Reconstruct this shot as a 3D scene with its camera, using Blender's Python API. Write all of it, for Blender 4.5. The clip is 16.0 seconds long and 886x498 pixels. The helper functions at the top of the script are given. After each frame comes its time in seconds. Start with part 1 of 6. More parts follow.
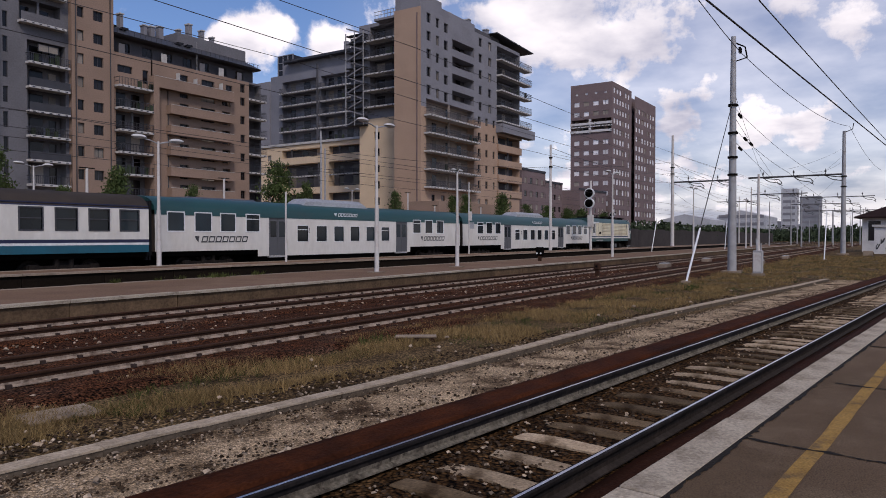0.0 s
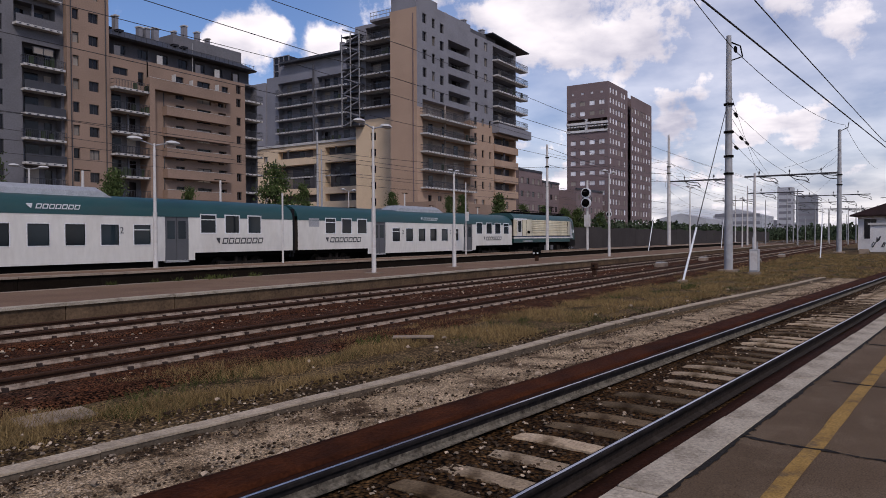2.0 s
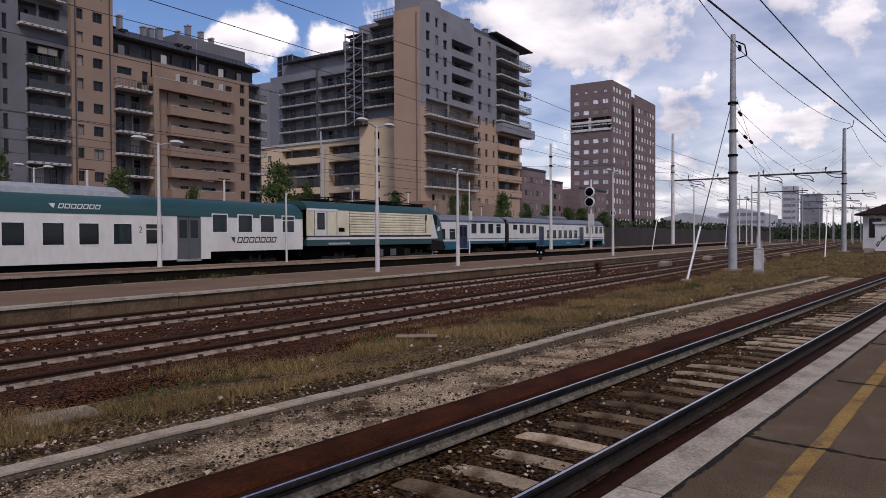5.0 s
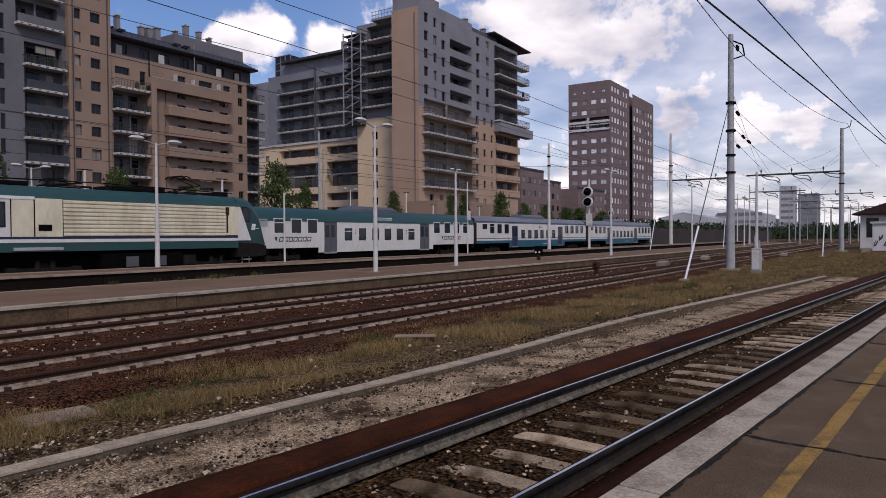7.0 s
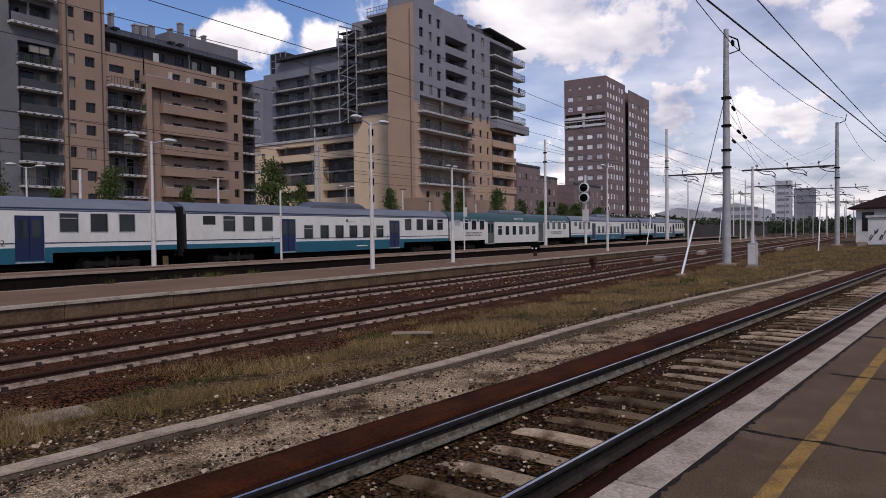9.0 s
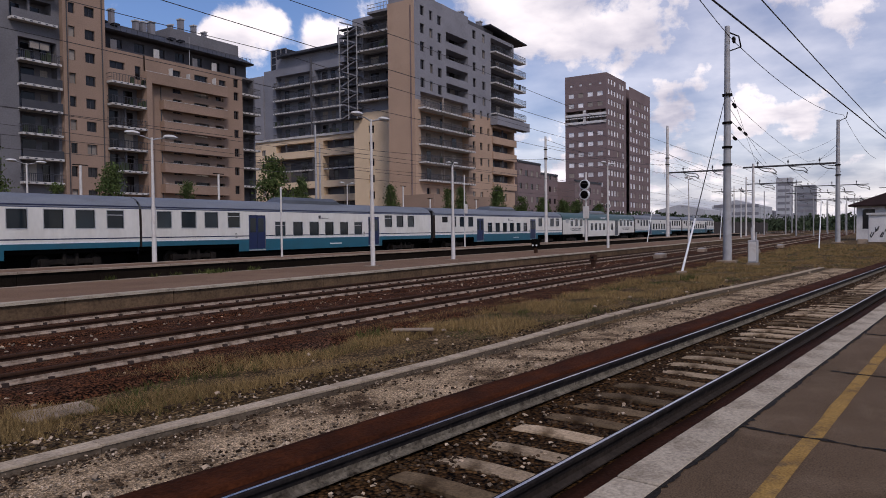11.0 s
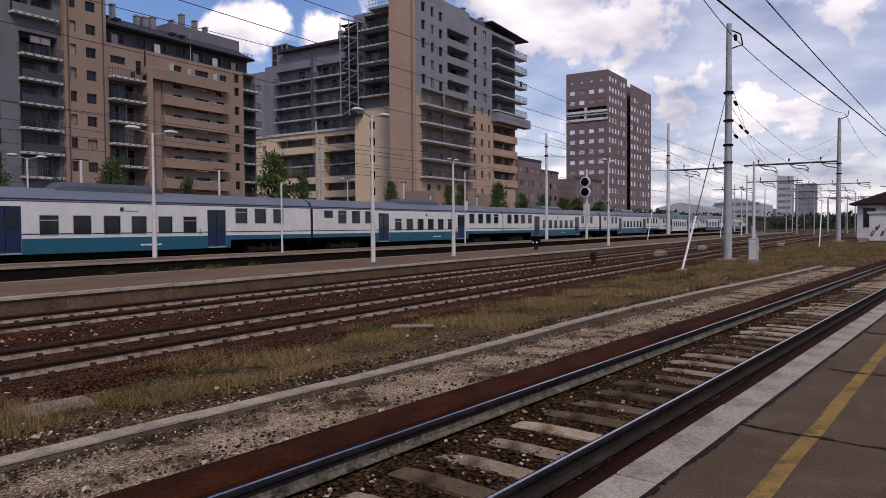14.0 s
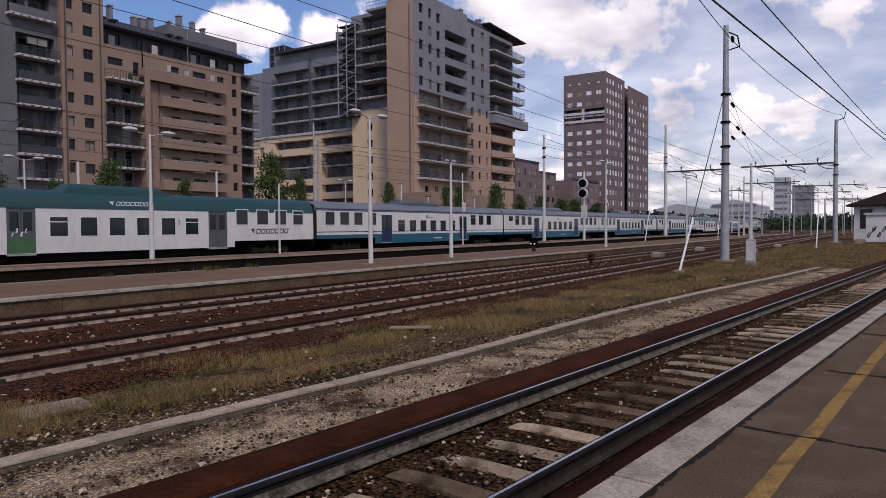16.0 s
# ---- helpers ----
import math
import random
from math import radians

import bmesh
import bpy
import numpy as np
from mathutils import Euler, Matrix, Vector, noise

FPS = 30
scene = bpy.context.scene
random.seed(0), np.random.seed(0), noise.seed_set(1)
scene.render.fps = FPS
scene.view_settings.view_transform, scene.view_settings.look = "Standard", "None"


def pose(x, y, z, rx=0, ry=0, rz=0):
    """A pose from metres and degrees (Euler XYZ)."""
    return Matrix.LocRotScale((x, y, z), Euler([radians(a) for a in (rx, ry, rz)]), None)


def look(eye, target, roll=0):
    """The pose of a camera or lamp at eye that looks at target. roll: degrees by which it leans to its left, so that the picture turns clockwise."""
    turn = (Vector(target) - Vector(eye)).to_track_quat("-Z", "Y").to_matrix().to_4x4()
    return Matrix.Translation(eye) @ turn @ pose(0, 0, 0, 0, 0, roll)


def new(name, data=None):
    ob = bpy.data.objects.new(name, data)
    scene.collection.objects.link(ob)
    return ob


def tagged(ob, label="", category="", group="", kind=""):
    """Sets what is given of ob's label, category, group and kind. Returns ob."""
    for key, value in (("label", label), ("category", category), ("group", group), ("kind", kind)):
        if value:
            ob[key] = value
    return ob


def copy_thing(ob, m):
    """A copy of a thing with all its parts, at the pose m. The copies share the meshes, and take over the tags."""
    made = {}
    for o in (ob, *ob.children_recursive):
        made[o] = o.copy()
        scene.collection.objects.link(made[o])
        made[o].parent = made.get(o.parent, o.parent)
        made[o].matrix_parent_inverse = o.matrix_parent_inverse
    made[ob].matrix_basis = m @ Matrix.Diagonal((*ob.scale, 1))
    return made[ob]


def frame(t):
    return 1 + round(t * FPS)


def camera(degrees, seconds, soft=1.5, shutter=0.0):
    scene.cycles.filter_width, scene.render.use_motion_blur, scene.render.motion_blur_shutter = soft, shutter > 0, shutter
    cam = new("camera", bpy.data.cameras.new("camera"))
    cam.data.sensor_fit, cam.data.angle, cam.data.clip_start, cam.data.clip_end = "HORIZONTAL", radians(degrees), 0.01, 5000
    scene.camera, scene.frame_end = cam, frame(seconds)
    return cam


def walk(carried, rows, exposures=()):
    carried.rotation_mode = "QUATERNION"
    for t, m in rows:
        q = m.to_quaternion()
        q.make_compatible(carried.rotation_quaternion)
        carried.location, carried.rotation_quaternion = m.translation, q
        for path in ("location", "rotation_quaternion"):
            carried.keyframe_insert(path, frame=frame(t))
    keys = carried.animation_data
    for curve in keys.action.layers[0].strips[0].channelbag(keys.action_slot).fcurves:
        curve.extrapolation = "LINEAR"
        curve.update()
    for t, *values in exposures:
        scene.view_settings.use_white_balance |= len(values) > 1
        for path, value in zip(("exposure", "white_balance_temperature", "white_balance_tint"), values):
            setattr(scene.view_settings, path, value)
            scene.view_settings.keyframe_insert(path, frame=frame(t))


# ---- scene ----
FOV = 65.03
EYE = Vector((0.0, 0.0, 1.85))
cam = camera(FOV, 16.0, soft=0.9)


def aim(yaw, pitch, roll):
    a, b = radians(yaw), radians(pitch)
    d = Vector((math.cos(a) * math.cos(b), math.sin(a) * math.cos(b), math.sin(b)))
    return look(EYE, EYE + d * 10, roll)


# seconds, heading, tilt and lean of the hand-held camera, which stays on one spot
SWAY = [
    (0, 33.367, -0.997, 0.001),
    (0.5, 33.165, -0.901, -0.287),
    (1, 33.246, -0.770, -0.339),
    (1.5, 33.019, -0.794, -0.328),
    (2, 33.121, -0.962, -0.308),
    (2.5, 33.143, -1.117, -0.263),
    (3, 33.228, -1.107, -0.509),
    (3.5, 33.199, -0.846, -0.481),
    (4, 33.548, -0.944, -0.363),
    (6.5, 33.147, -1.160, -0.253),
    (7, 33.263, -1.035, -0.359),
    (7.5, 33.027, -1.107, -0.324),
    (8, 33.091, -1.191, -0.488),
    (8.5, 32.819, -1.271, -0.593),
    (9, 33.000, -1.304, -0.741),
    (11.5, 33.033, -1.629, -0.677),
    (12, 32.929, -1.726, -0.817),
    (12.5, 32.884, -1.762, -0.717),
    (13, 33.003, -1.749, -0.487),
    (13.5, 33.000, -1.749, -0.368),
    (14, 33.062, -1.846, -0.386),
    (14.5, 32.727, -1.796, -0.571),
    (15, 32.823, -1.886, -0.500),
    (15.5, 32.850, -1.822, -0.497),
    (16, 32.870, -1.731, -0.402),
]
walk(cam, [(t, aim(a, b, c)) for t, a, b, c in SWAY], [(0.0, -0.1, 6700, 18), (9.0, -0.1, 6750, 19), (16.0, -0.07, 6770, 19.5)])

# ---- world, sun, exposure ----
SUN_EL, SUN_AZ = radians(46), radians(229)   # from the camera's left and behind


def build_world():
    w = bpy.data.worlds.new("sky")
    scene.world = w
    w.use_nodes = True
    nt = w.node_tree
    nt.nodes.clear()
    N, L = nt.nodes.new, nt.links.new
    out = N("ShaderNodeOutputWorld")
    bg = N("ShaderNodeBackground")
    sky = N("ShaderNodeTexSky")
    sky.sky_type = "NISHITA"
    sky.sun_disc = False
    sky.sun_elevation, sky.sun_rotation = SUN_EL, radians(90) - SUN_AZ
    sky.altitude, sky.air_density, sky.dust_density = 120, 1.2, 1.5
    tc = N("ShaderNodeTexCoord")
    # the clouds lie on a flat layer: direction divided by its height
    sep = N("ShaderNodeSeparateXYZ")
    L(tc.outputs["Generated"], sep.inputs[0])
    hz = N("ShaderNodeMath")
    hz.operation = "ADD"
    hz.inputs[1].default_value = 0.22
    zc = N("ShaderNodeMath")
    zc.operation = "MAXIMUM"
    zc.inputs[1].default_value = 0.0
    L(sep.outputs[2], zc.inputs[0])
    L(zc.outputs[0], hz.inputs[0])
    div = N("ShaderNodeVectorMath")
    div.operation = "DIVIDE"
    cmb = N("ShaderNodeCombineXYZ")
    for k in range(3):
        L(hz.outputs[0], cmb.inputs[k])
    L(tc.outputs["Generated"], div.inputs[0])
    L(cmb.outputs[0], div.inputs[1])
    n1 = N("ShaderNodeTexNoise")
    n1.inputs["Scale"].default_value = 2.6
    n1.inputs["Detail"].default_value = 9
    n1.inputs["Roughness"].default_value = 0.55
    n1.inputs["Distortion"].default_value = 0.25
    L(div.outputs[0], n1.inputs["Vector"])
    # billows that break up the outline of each cloud
    n0 = N("ShaderNodeTexNoise")
    n0.inputs["Scale"].default_value, n0.inputs["Detail"].default_value, n0.inputs["Roughness"].default_value = 26.0, 7, 0.6
    L(tc.outputs["Generated"], n0.inputs["Vector"])
    bil = N("ShaderNodeMapRange")
    bil.inputs[1].default_value, bil.inputs[2].default_value = 0.25, 0.75
    bil.inputs[3].default_value, bil.inputs[4].default_value = -0.2, 0.2
    L(n0.outputs["Fac"], bil.inputs[0])
    both = N("ShaderNodeMath")
    L(n1.outputs["Fac"], both.inputs[0])
    L(bil.outputs[0], both.inputs[1])
    total = both.outputs[0]
    # large banks and gaps of the cloud layer: direction, width, weight
    for az, el, wide, weight in BANKS:
        d = Vector((math.cos(radians(az)) * math.cos(radians(el)), math.sin(radians(az)) * math.cos(radians(el)), math.sin(radians(el))))
        dist = N("ShaderNodeVectorMath")
        dist.operation = "DISTANCE"
        L(tc.outputs["Generated"], dist.inputs[0])
        dist.inputs[1].default_value = d
        mp = N("ShaderNodeMapRange")
        mp.interpolation_type = "SMOOTHSTEP"
        mp.inputs[1].default_value, mp.inputs[2].default_value = 0.0, wide
        mp.inputs[3].default_value, mp.inputs[4].default_value = weight, 0.0
        L(dist.outputs["Value"], mp.inputs[0])
        add = N("ShaderNodeMath")
        L(total, add.inputs[0])
        L(mp.outputs[0], add.inputs[1])
        total = add.outputs[0]
    ramp = N("ShaderNodeMapRange")
    ramp.interpolation_type = "SMOOTHSTEP"
    ramp.inputs[1].default_value, ramp.inputs[2].default_value = 0.5, 0.76
    L(total, ramp.inputs[0])
    # thin haze towards the horizon
    haze = N("ShaderNodeMapRange")
    haze.inputs[1].default_value, haze.inputs[2].default_value = 0.0, 0.23
    haze.inputs[3].default_value, haze.inputs[4].default_value = 0.85, 0.0
    L(sep.outputs[2], haze.inputs[0])
    # a thin bright veil along the line of the tracks
    vd = N("ShaderNodeVectorMath")
    vd.operation = "DISTANCE"
    L(tc.outputs["Generated"], vd.inputs[0])
    vd.inputs[1].default_value = (math.cos(radians(10)) * math.cos(radians(9)), math.sin(radians(10)) * math.cos(radians(9)), math.sin(radians(9)))
    veil = N("ShaderNodeMapRange")
    veil.interpolation_type = "SMOOTHSTEP"
    veil.inputs[1].default_value, veil.inputs[2].default_value = 0.05, 0.62
    veil.inputs[3].default_value, veil.inputs[4].default_value = 0.5, 0.0
    L(vd.outputs["Value"], veil.inputs[0])
    vm = N("ShaderNodeMath")
    vm.operation = "MAXIMUM"
    L(haze.outputs[0], vm.inputs[0])
    L(veil.outputs[0], vm.inputs[1])
    mx = N("ShaderNodeMath")
    mx.operation = "MAXIMUM"
    L(ramp.outputs[0], mx.inputs[0])
    L(vm.outputs[0], mx.inputs[1])
    n2 = N("ShaderNodeTexNoise")
    n2.inputs["Scale"].default_value = 3.0
    n2.inputs["Detail"].default_value = 6
    L(div.outputs[0], n2.inputs["Vector"])
    tone = N("ShaderNodeMapRange")
    tone.inputs[1].default_value, tone.inputs[2].default_value = 0.35, 0.62
    tone.inputs[3].default_value, tone.inputs[4].default_value = 0.0, 1.0
    L(n2.outputs["Fac"], tone.inputs[0])
    cc = N("ShaderNodeMix")
    cc.data_type = "RGBA"
    cc.inputs[6].default_value = (4.7, 5.0, 6.2, 1)
    cc.inputs[7].default_value = (11.2, 11.1, 11.3, 1)
    L(tone.outputs[0], cc.inputs[0])
    mix = N("ShaderNodeMix")
    mix.data_type = "RGBA"
    L(mx.outputs[0], mix.inputs[0])
    blue = N("ShaderNodeMix")
    blue.data_type = "RGBA"
    blue.blend_type = "MULTIPLY"
    blue.inputs[0].default_value = 1.0
    blue.inputs[7].default_value = (0.66, 0.86, 1.2, 1)
    L(sky.outputs[0], blue.inputs[6])
    L(blue.outputs[2], mix.inputs[6])
    L(cc.outputs[2], mix.inputs[7])
    L(mix.outputs[2], bg.inputs[0])
    bg.inputs[1].default_value = SKY
    L(bg.outputs[0], out.inputs[0])


SKY = 0.105
# azimuth from the track's direction, elevation, angular width, weight
BANKS = [(50, 18, 0.3, -0.3), (48.6, 15.4, 0.07, 0.58), (50.8, 14.6, 0.045, 0.46), (46.4, 16.0, 0.036, 0.4), (42.4, 15.0, 0.055, 0.6), (40, 14.6, 0.04, 0.3), (53.5, 13.0, 0.05, 0.2),
         (22.5, 17.5, 0.15, 0.4), (27.5, 17.5, 0.08, 0.3), (16.5, 16, 0.08, 0.25), (25.5, 10.5, 0.07, -0.16), (11.5, 15.5, 0.07, -0.3), (6.5, 12.2, 0.07, -0.26), (2.6, 14.2, 0.05, 0.3), (9.1, 8.8, 0.05, 0.4), (5.4, 8.3, 0.05, 0.36), (14.4, 9.2, 0.06, 0.2),
         (20, 5, 0.2, 0.14), (-20, 14, 0.3, 0.16), (100, 25, 0.4, 0.14), (200, 40, 0.6, 0.16), (300, 35, 0.6, 0.16), (35, 70, 0.5, 0.14)]
build_world()
sun = new("sun", bpy.data.lights.new("sun", "SUN"))
sun.data.energy, sun.data.angle, sun.data.color = 1.9, radians(12), (1.0, 0.95, 0.88)
sun.matrix_world = look((-40, -40, 80), (-40 - math.cos(SUN_AZ) * math.cos(SUN_EL), -40 - math.sin(SUN_AZ) * math.cos(SUN_EL), 80 - math.sin(SUN_EL)))


# ---- materials ----
def mat(name, c1, c2=None, scale=4.0, rough=0.8, bump=0.0, metal=0.0, fine=40.0, fine_amt=0.25, spread=0.5, stain=None, stain_scale=0.6, stain_amt=0.5, rand=0.0, stretch=(1, 1, 1), spec=0.5, pebble=0.0, gap=0.3):
    m = bpy.data.materials.new(name)
    m.use_nodes = True
    nt = m.node_tree
    N, L = nt.nodes.new, nt.links.new
    b = nt.nodes["Principled BSDF"]
    b.inputs["Roughness"].default_value, b.inputs["Metallic"].default_value = rough, metal
    b.inputs["Specular IOR Level"].default_value = spec
    c2 = c2 or tuple(v * 0.75 for v in c1)
    tc, mp = N("ShaderNodeTexCoord"), N("ShaderNodeMapping")
    mp.inputs["Scale"].default_value = stretch
    L(tc.outputs["Object"], mp.inputs[0])
    n1, n2 = N("ShaderNodeTexNoise"), N("ShaderNodeTexNoise")
    for n, s in ((n1, scale), (n2, fine)):
        n.inputs["Scale"].default_value, n.inputs["Detail"].default_value = s, 4
        L(mp.outputs[0], n.inputs["Vector"])
    r = N("ShaderNodeMapRange")
    r.inputs[1].default_value, r.inputs[2].default_value = 0.5 - spread / 2, 0.5 + spread / 2
    L(n1.outputs["Fac"], r.inputs[0])
    mix = N("ShaderNodeMix")
    mix.data_type = "RGBA"
    mix.inputs[6].default_value, mix.inputs[7].default_value = (*c1, 1), (*c2, 1)
    L(r.outputs[0], mix.inputs[0])
    col = mix.outputs[2]
    if stain:
        n3 = N("ShaderNodeTexNoise")
        n3.inputs["Scale"].default_value, n3.inputs["Detail"].default_value, n3.inputs["Roughness"].default_value = stain_scale, 6, 0.65
        L(mp.outputs[0], n3.inputs["Vector"])
        r3 = N("ShaderNodeMapRange")
        r3.inputs[1].default_value, r3.inputs[2].default_value, r3.inputs[4].default_value = 0.5, 0.68, stain_amt
        L(n3.outputs["Fac"], r3.inputs[0])
        mx = N("ShaderNodeMix")
        mx.data_type = "RGBA"
        L(r3.outputs[0], mx.inputs[0])
        L(col, mx.inputs[6])
        mx.inputs[7].default_value = (*stain, 1)
        col = mx.outputs[2]
    hsv = N("ShaderNodeHueSaturation")
    f = N("ShaderNodeMapRange")
    f.inputs[1].default_value, f.inputs[2].default_value = 0.3, 0.7
    f.inputs[3].default_value, f.inputs[4].default_value = 1 - fine_amt, 1 + fine_amt
    L(n2.outputs["Fac"], f.inputs[0])
    val = f.outputs[0]
    if rand:
        oi, g = N("ShaderNodeObjectInfo"), N("ShaderNodeNewGeometry")
        ad = N("ShaderNodeMath")
        L(oi.outputs["Random"], ad.inputs[0])
        L(g.outputs["Random Per Island"], ad.inputs[1])
        fr = N("ShaderNodeMath")
        fr.operation = "FRACT"
        L(ad.outputs[0], fr.inputs[0])
        rr = N("ShaderNodeMapRange")
        rr.inputs[3].default_value, rr.inputs[4].default_value = 1 - rand, 1 + rand
        L(fr.outputs[0], rr.inputs[0])
        mu = N("ShaderNodeMath")
        mu.operation = "MULTIPLY"
        L(val, mu.inputs[0])
        L(rr.outputs[0], mu.inputs[1])
        val = mu.outputs[0]
    if pebble:
        # single stones: own tone per cell, with dark gaps as painted shade between
        vo = N("ShaderNodeTexVoronoi")
        vo.inputs["Scale"].default_value = pebble
        L(mp.outputs[0], vo.inputs["Vector"])
        sp = N("ShaderNodeSeparateColor")
        L(vo.outputs["Color"], sp.inputs[0])
        tone = N("ShaderNodeMapRange")
        tone.inputs[3].default_value, tone.inputs[4].default_value = 0.45, 1.7
        L(sp.outputs[0], tone.inputs[0])
        edge = N("ShaderNodeMapRange")
        edge.inputs[1].default_value, edge.inputs[2].default_value = 0.25, 0.75
        edge.inputs[3].default_value, edge.inputs[4].default_value = 1.15, gap
        L(vo.outputs["Distance"], edge.inputs[0])
        for o in (tone.outputs[0], edge.outputs[0]):
            mu = N("ShaderNodeMath")
            mu.operation = "MULTIPLY"
            L(val, mu.inputs[0])
            L(o, mu.inputs[1])
            val = mu.outputs[0]
    L(val, hsv.inputs["Value"])
    L(col, hsv.inputs["Color"])
    L(hsv.outputs[0], b.inputs["Base Color"])
    if bump:
        bp = N("ShaderNodeBump")
        bp.inputs["Strength"].default_value, bp.inputs["Distance"].default_value = bump, 0.02
        L(n2.outputs["Fac"], bp.inputs["Height"])
        L(bp.outputs[0], b.inputs["Normal"])
    return m


def glass_mat(name, c, rough=0.08):
    m = mat(name, c, tuple(v * 0.5 for v in c), scale=0.8, rough=rough, fine_amt=0.1, rand=0.5)
    m.node_tree.nodes["Principled BSDF"].inputs["IOR"].default_value = 1.5
    m.node_tree.nodes["Principled BSDF"].inputs["Specular IOR Level"].default_value = 0.3
    return m


M = {}
M["soil"] = mat("soil", (0.0884, 0.05346, 0.02322), (0.1664, 0.1089, 0.05387), 0.7, 0.95, 0.8, fine=22, fine_amt=0.5, stain=(0.03328, 0.0198, 0.009288), stain_scale=0.5, stain_amt=0.85, spec=0.06, pebble=26.0, gap=0.25)
M["ballast_red"] = mat("ballast_red", (0.1125, 0.0414, 0.01833), (0.03748, 0.01582, 0.008553), 2.5, 0.95, 1.0, fine=28, fine_amt=0.35, stain=(0.1284, 0.08035, 0.05498), stain_scale=1.2, stain_amt=0.45, spec=0.04, pebble=30.0, gap=0.04)
M["ballast_brown"] = mat("ballast_brown", (0.08237, 0.04039, 0.01449), (0.01747, 0.00891, 0.004458), 2.5, 0.95, 1.0, fine=26, fine_amt=0.35, stain=(0.1248, 0.07366, 0.03344), stain_scale=1.5, stain_amt=0.35, spec=0.04, pebble=24.0, gap=0.03)
M["gravel"] = mat("gravel", (0.4062, 0.297, 0.189), (0.1644, 0.108, 0.0618), 1.6, 0.95, 1.0, fine=34, fine_amt=0.5, stain=(0.03385, 0.0183, 0.009709), stain_scale=1.6, stain_amt=0.95, spec=0.06, pebble=62.0, gap=0.55, spread=0.35)
M["rust_bank"] = mat("rust_bank", (0.062, 0.018, 0.0065), (0.022, 0.007, 0.0035), 2.4, 0.85, 0.6, fine=35, fine_amt=0.35, stain=(0.012, 0.005, 0.003), stain_scale=1.0, stain_amt=0.6, stretch=(0.7, 1, 1), spec=0.04)
M["stone"] = mat("stone", (0.3536, 0.2772, 0.2043), (0.1664, 0.1188, 0.07895), 3, 0.9, 0.3, rand=0.7, spec=0.06)
M["stone_brown"] = mat("stone_brown", (0.052, 0.03366, 0.02043), (0.026, 0.01683, 0.01115), 3, 0.9, 0.3, rand=0.6, spec=0.06)
M["rail_side"] = mat("rail_side", (0.3707, 0.2941, 0.233), (0.1784, 0.1346, 0.103), 3, 0.8, 0.3, fine=25, stain=(0.06178, 0.03529, 0.02207), stain_scale=5.0, stain_amt=0.8, spec=0.06)
M["rail_rust"] = mat("rail_rust", (0.054, 0.0264, 0.016), (0.03, 0.0165, 0.011), 3, 0.75, 0.3, fine=30, spec=0.06)
M["rail_head"] = mat("rail_head", (0.64, 0.62, 0.64), (0.52, 0.5, 0.52), 2, 0.32, 0.0, metal=1.0, fine_amt=0.08)
M["clip"] = mat("clip", (0.05, 0.035, 0.03), None, 6, 0.9, spec=0.06)
M["sleeper"] = mat("sleeper", (0.3947, 0.296, 0.1976), (0.2033, 0.1423, 0.08759), 4, 0.9, 0.5, fine=30, fine_amt=0.35, stain=(0.0598, 0.03529, 0.01709), stain_scale=3.0, stain_amt=0.7, rand=0.3, spec=0.06)
M["sleeper_dusty"] = mat("sleeper_dusty", (0.1404, 0.09702, 0.05759), (0.0624, 0.0396, 0.02043), 4, 0.9, 0.5, fine=30, fine_amt=0.35, stain=(0.0312, 0.01782, 0.009288), stain_scale=3.0, stain_amt=0.8, rand=0.3, spec=0.06)
M["concrete"] = mat("concrete", (0.312, 0.2425, 0.1811), (0.208, 0.1584, 0.1189), 1.2, 0.9, 0.4, fine=30, fine_amt=0.2, stain=(0.078, 0.0594, 0.04458), stain_scale=1.0, stain_amt=0.7, rand=0.12, spec=0.06)
M["edge_stone"] = mat("edge_stone", (0.385, 0.325, 0.25), (0.3, 0.25, 0.19), 1.5, 0.85, 0.5, fine=45, fine_amt=0.28, stain=(0.14, 0.108, 0.078), stain_scale=2.6, stain_amt=0.7, rand=0.04, spec=0.06)
M["asphalt"] = mat("asphalt", (0.0832, 0.05445, 0.03251), (0.13, 0.08712, 0.05573), 0.9, 0.85, 0.6, fine=90, fine_amt=0.45, stain=(0.1612, 0.1139, 0.0743), stain_scale=2.4, stain_amt=0.55, spec=0.06)
M["asphalt_far"] = mat("asphalt_far", (0.1713, 0.1063, 0.06881), (0.1269, 0.0773, 0.05004), 0.5, 0.9, 0.3, fine=20, fine_amt=0.2, stain=(0.2157, 0.1425, 0.09384), stain_scale=0.3, stain_amt=0.5, spec=0.06)
M["yellow"] = mat("yellow", (0.3, 0.178, 0.055), (0.2, 0.115, 0.035), 5, 0.8, 0.3, fine=60, fine_amt=0.3, stain=(0.085, 0.06, 0.043), stain_scale=6, stain_amt=0.8, spec=0.06)
M["tar"] = mat("tar", (0.018, 0.014, 0.011), None, 5, 0.7, 0.4, spec=0.06)
M["train_white"] = mat("train_white", (0.63, 0.605, 0.555), (0.56, 0.535, 0.485), 0.8, 0.42, 0.0, fine=6, fine_amt=0.05, stain=(0.42, 0.37, 0.3), stain_scale=0.9, stain_amt=0.28, stretch=(1, 1, 0.35))
M["train_cream"] = mat("train_cream", (0.68, 0.62, 0.46), (0.56, 0.5, 0.35), 0.7, 0.5, 0.0, fine=5, fine_amt=0.08, stain=(0.30, 0.23, 0.14), stain_scale=0.9, stain_amt=0.5, stretch=(1, 1, 0.35))
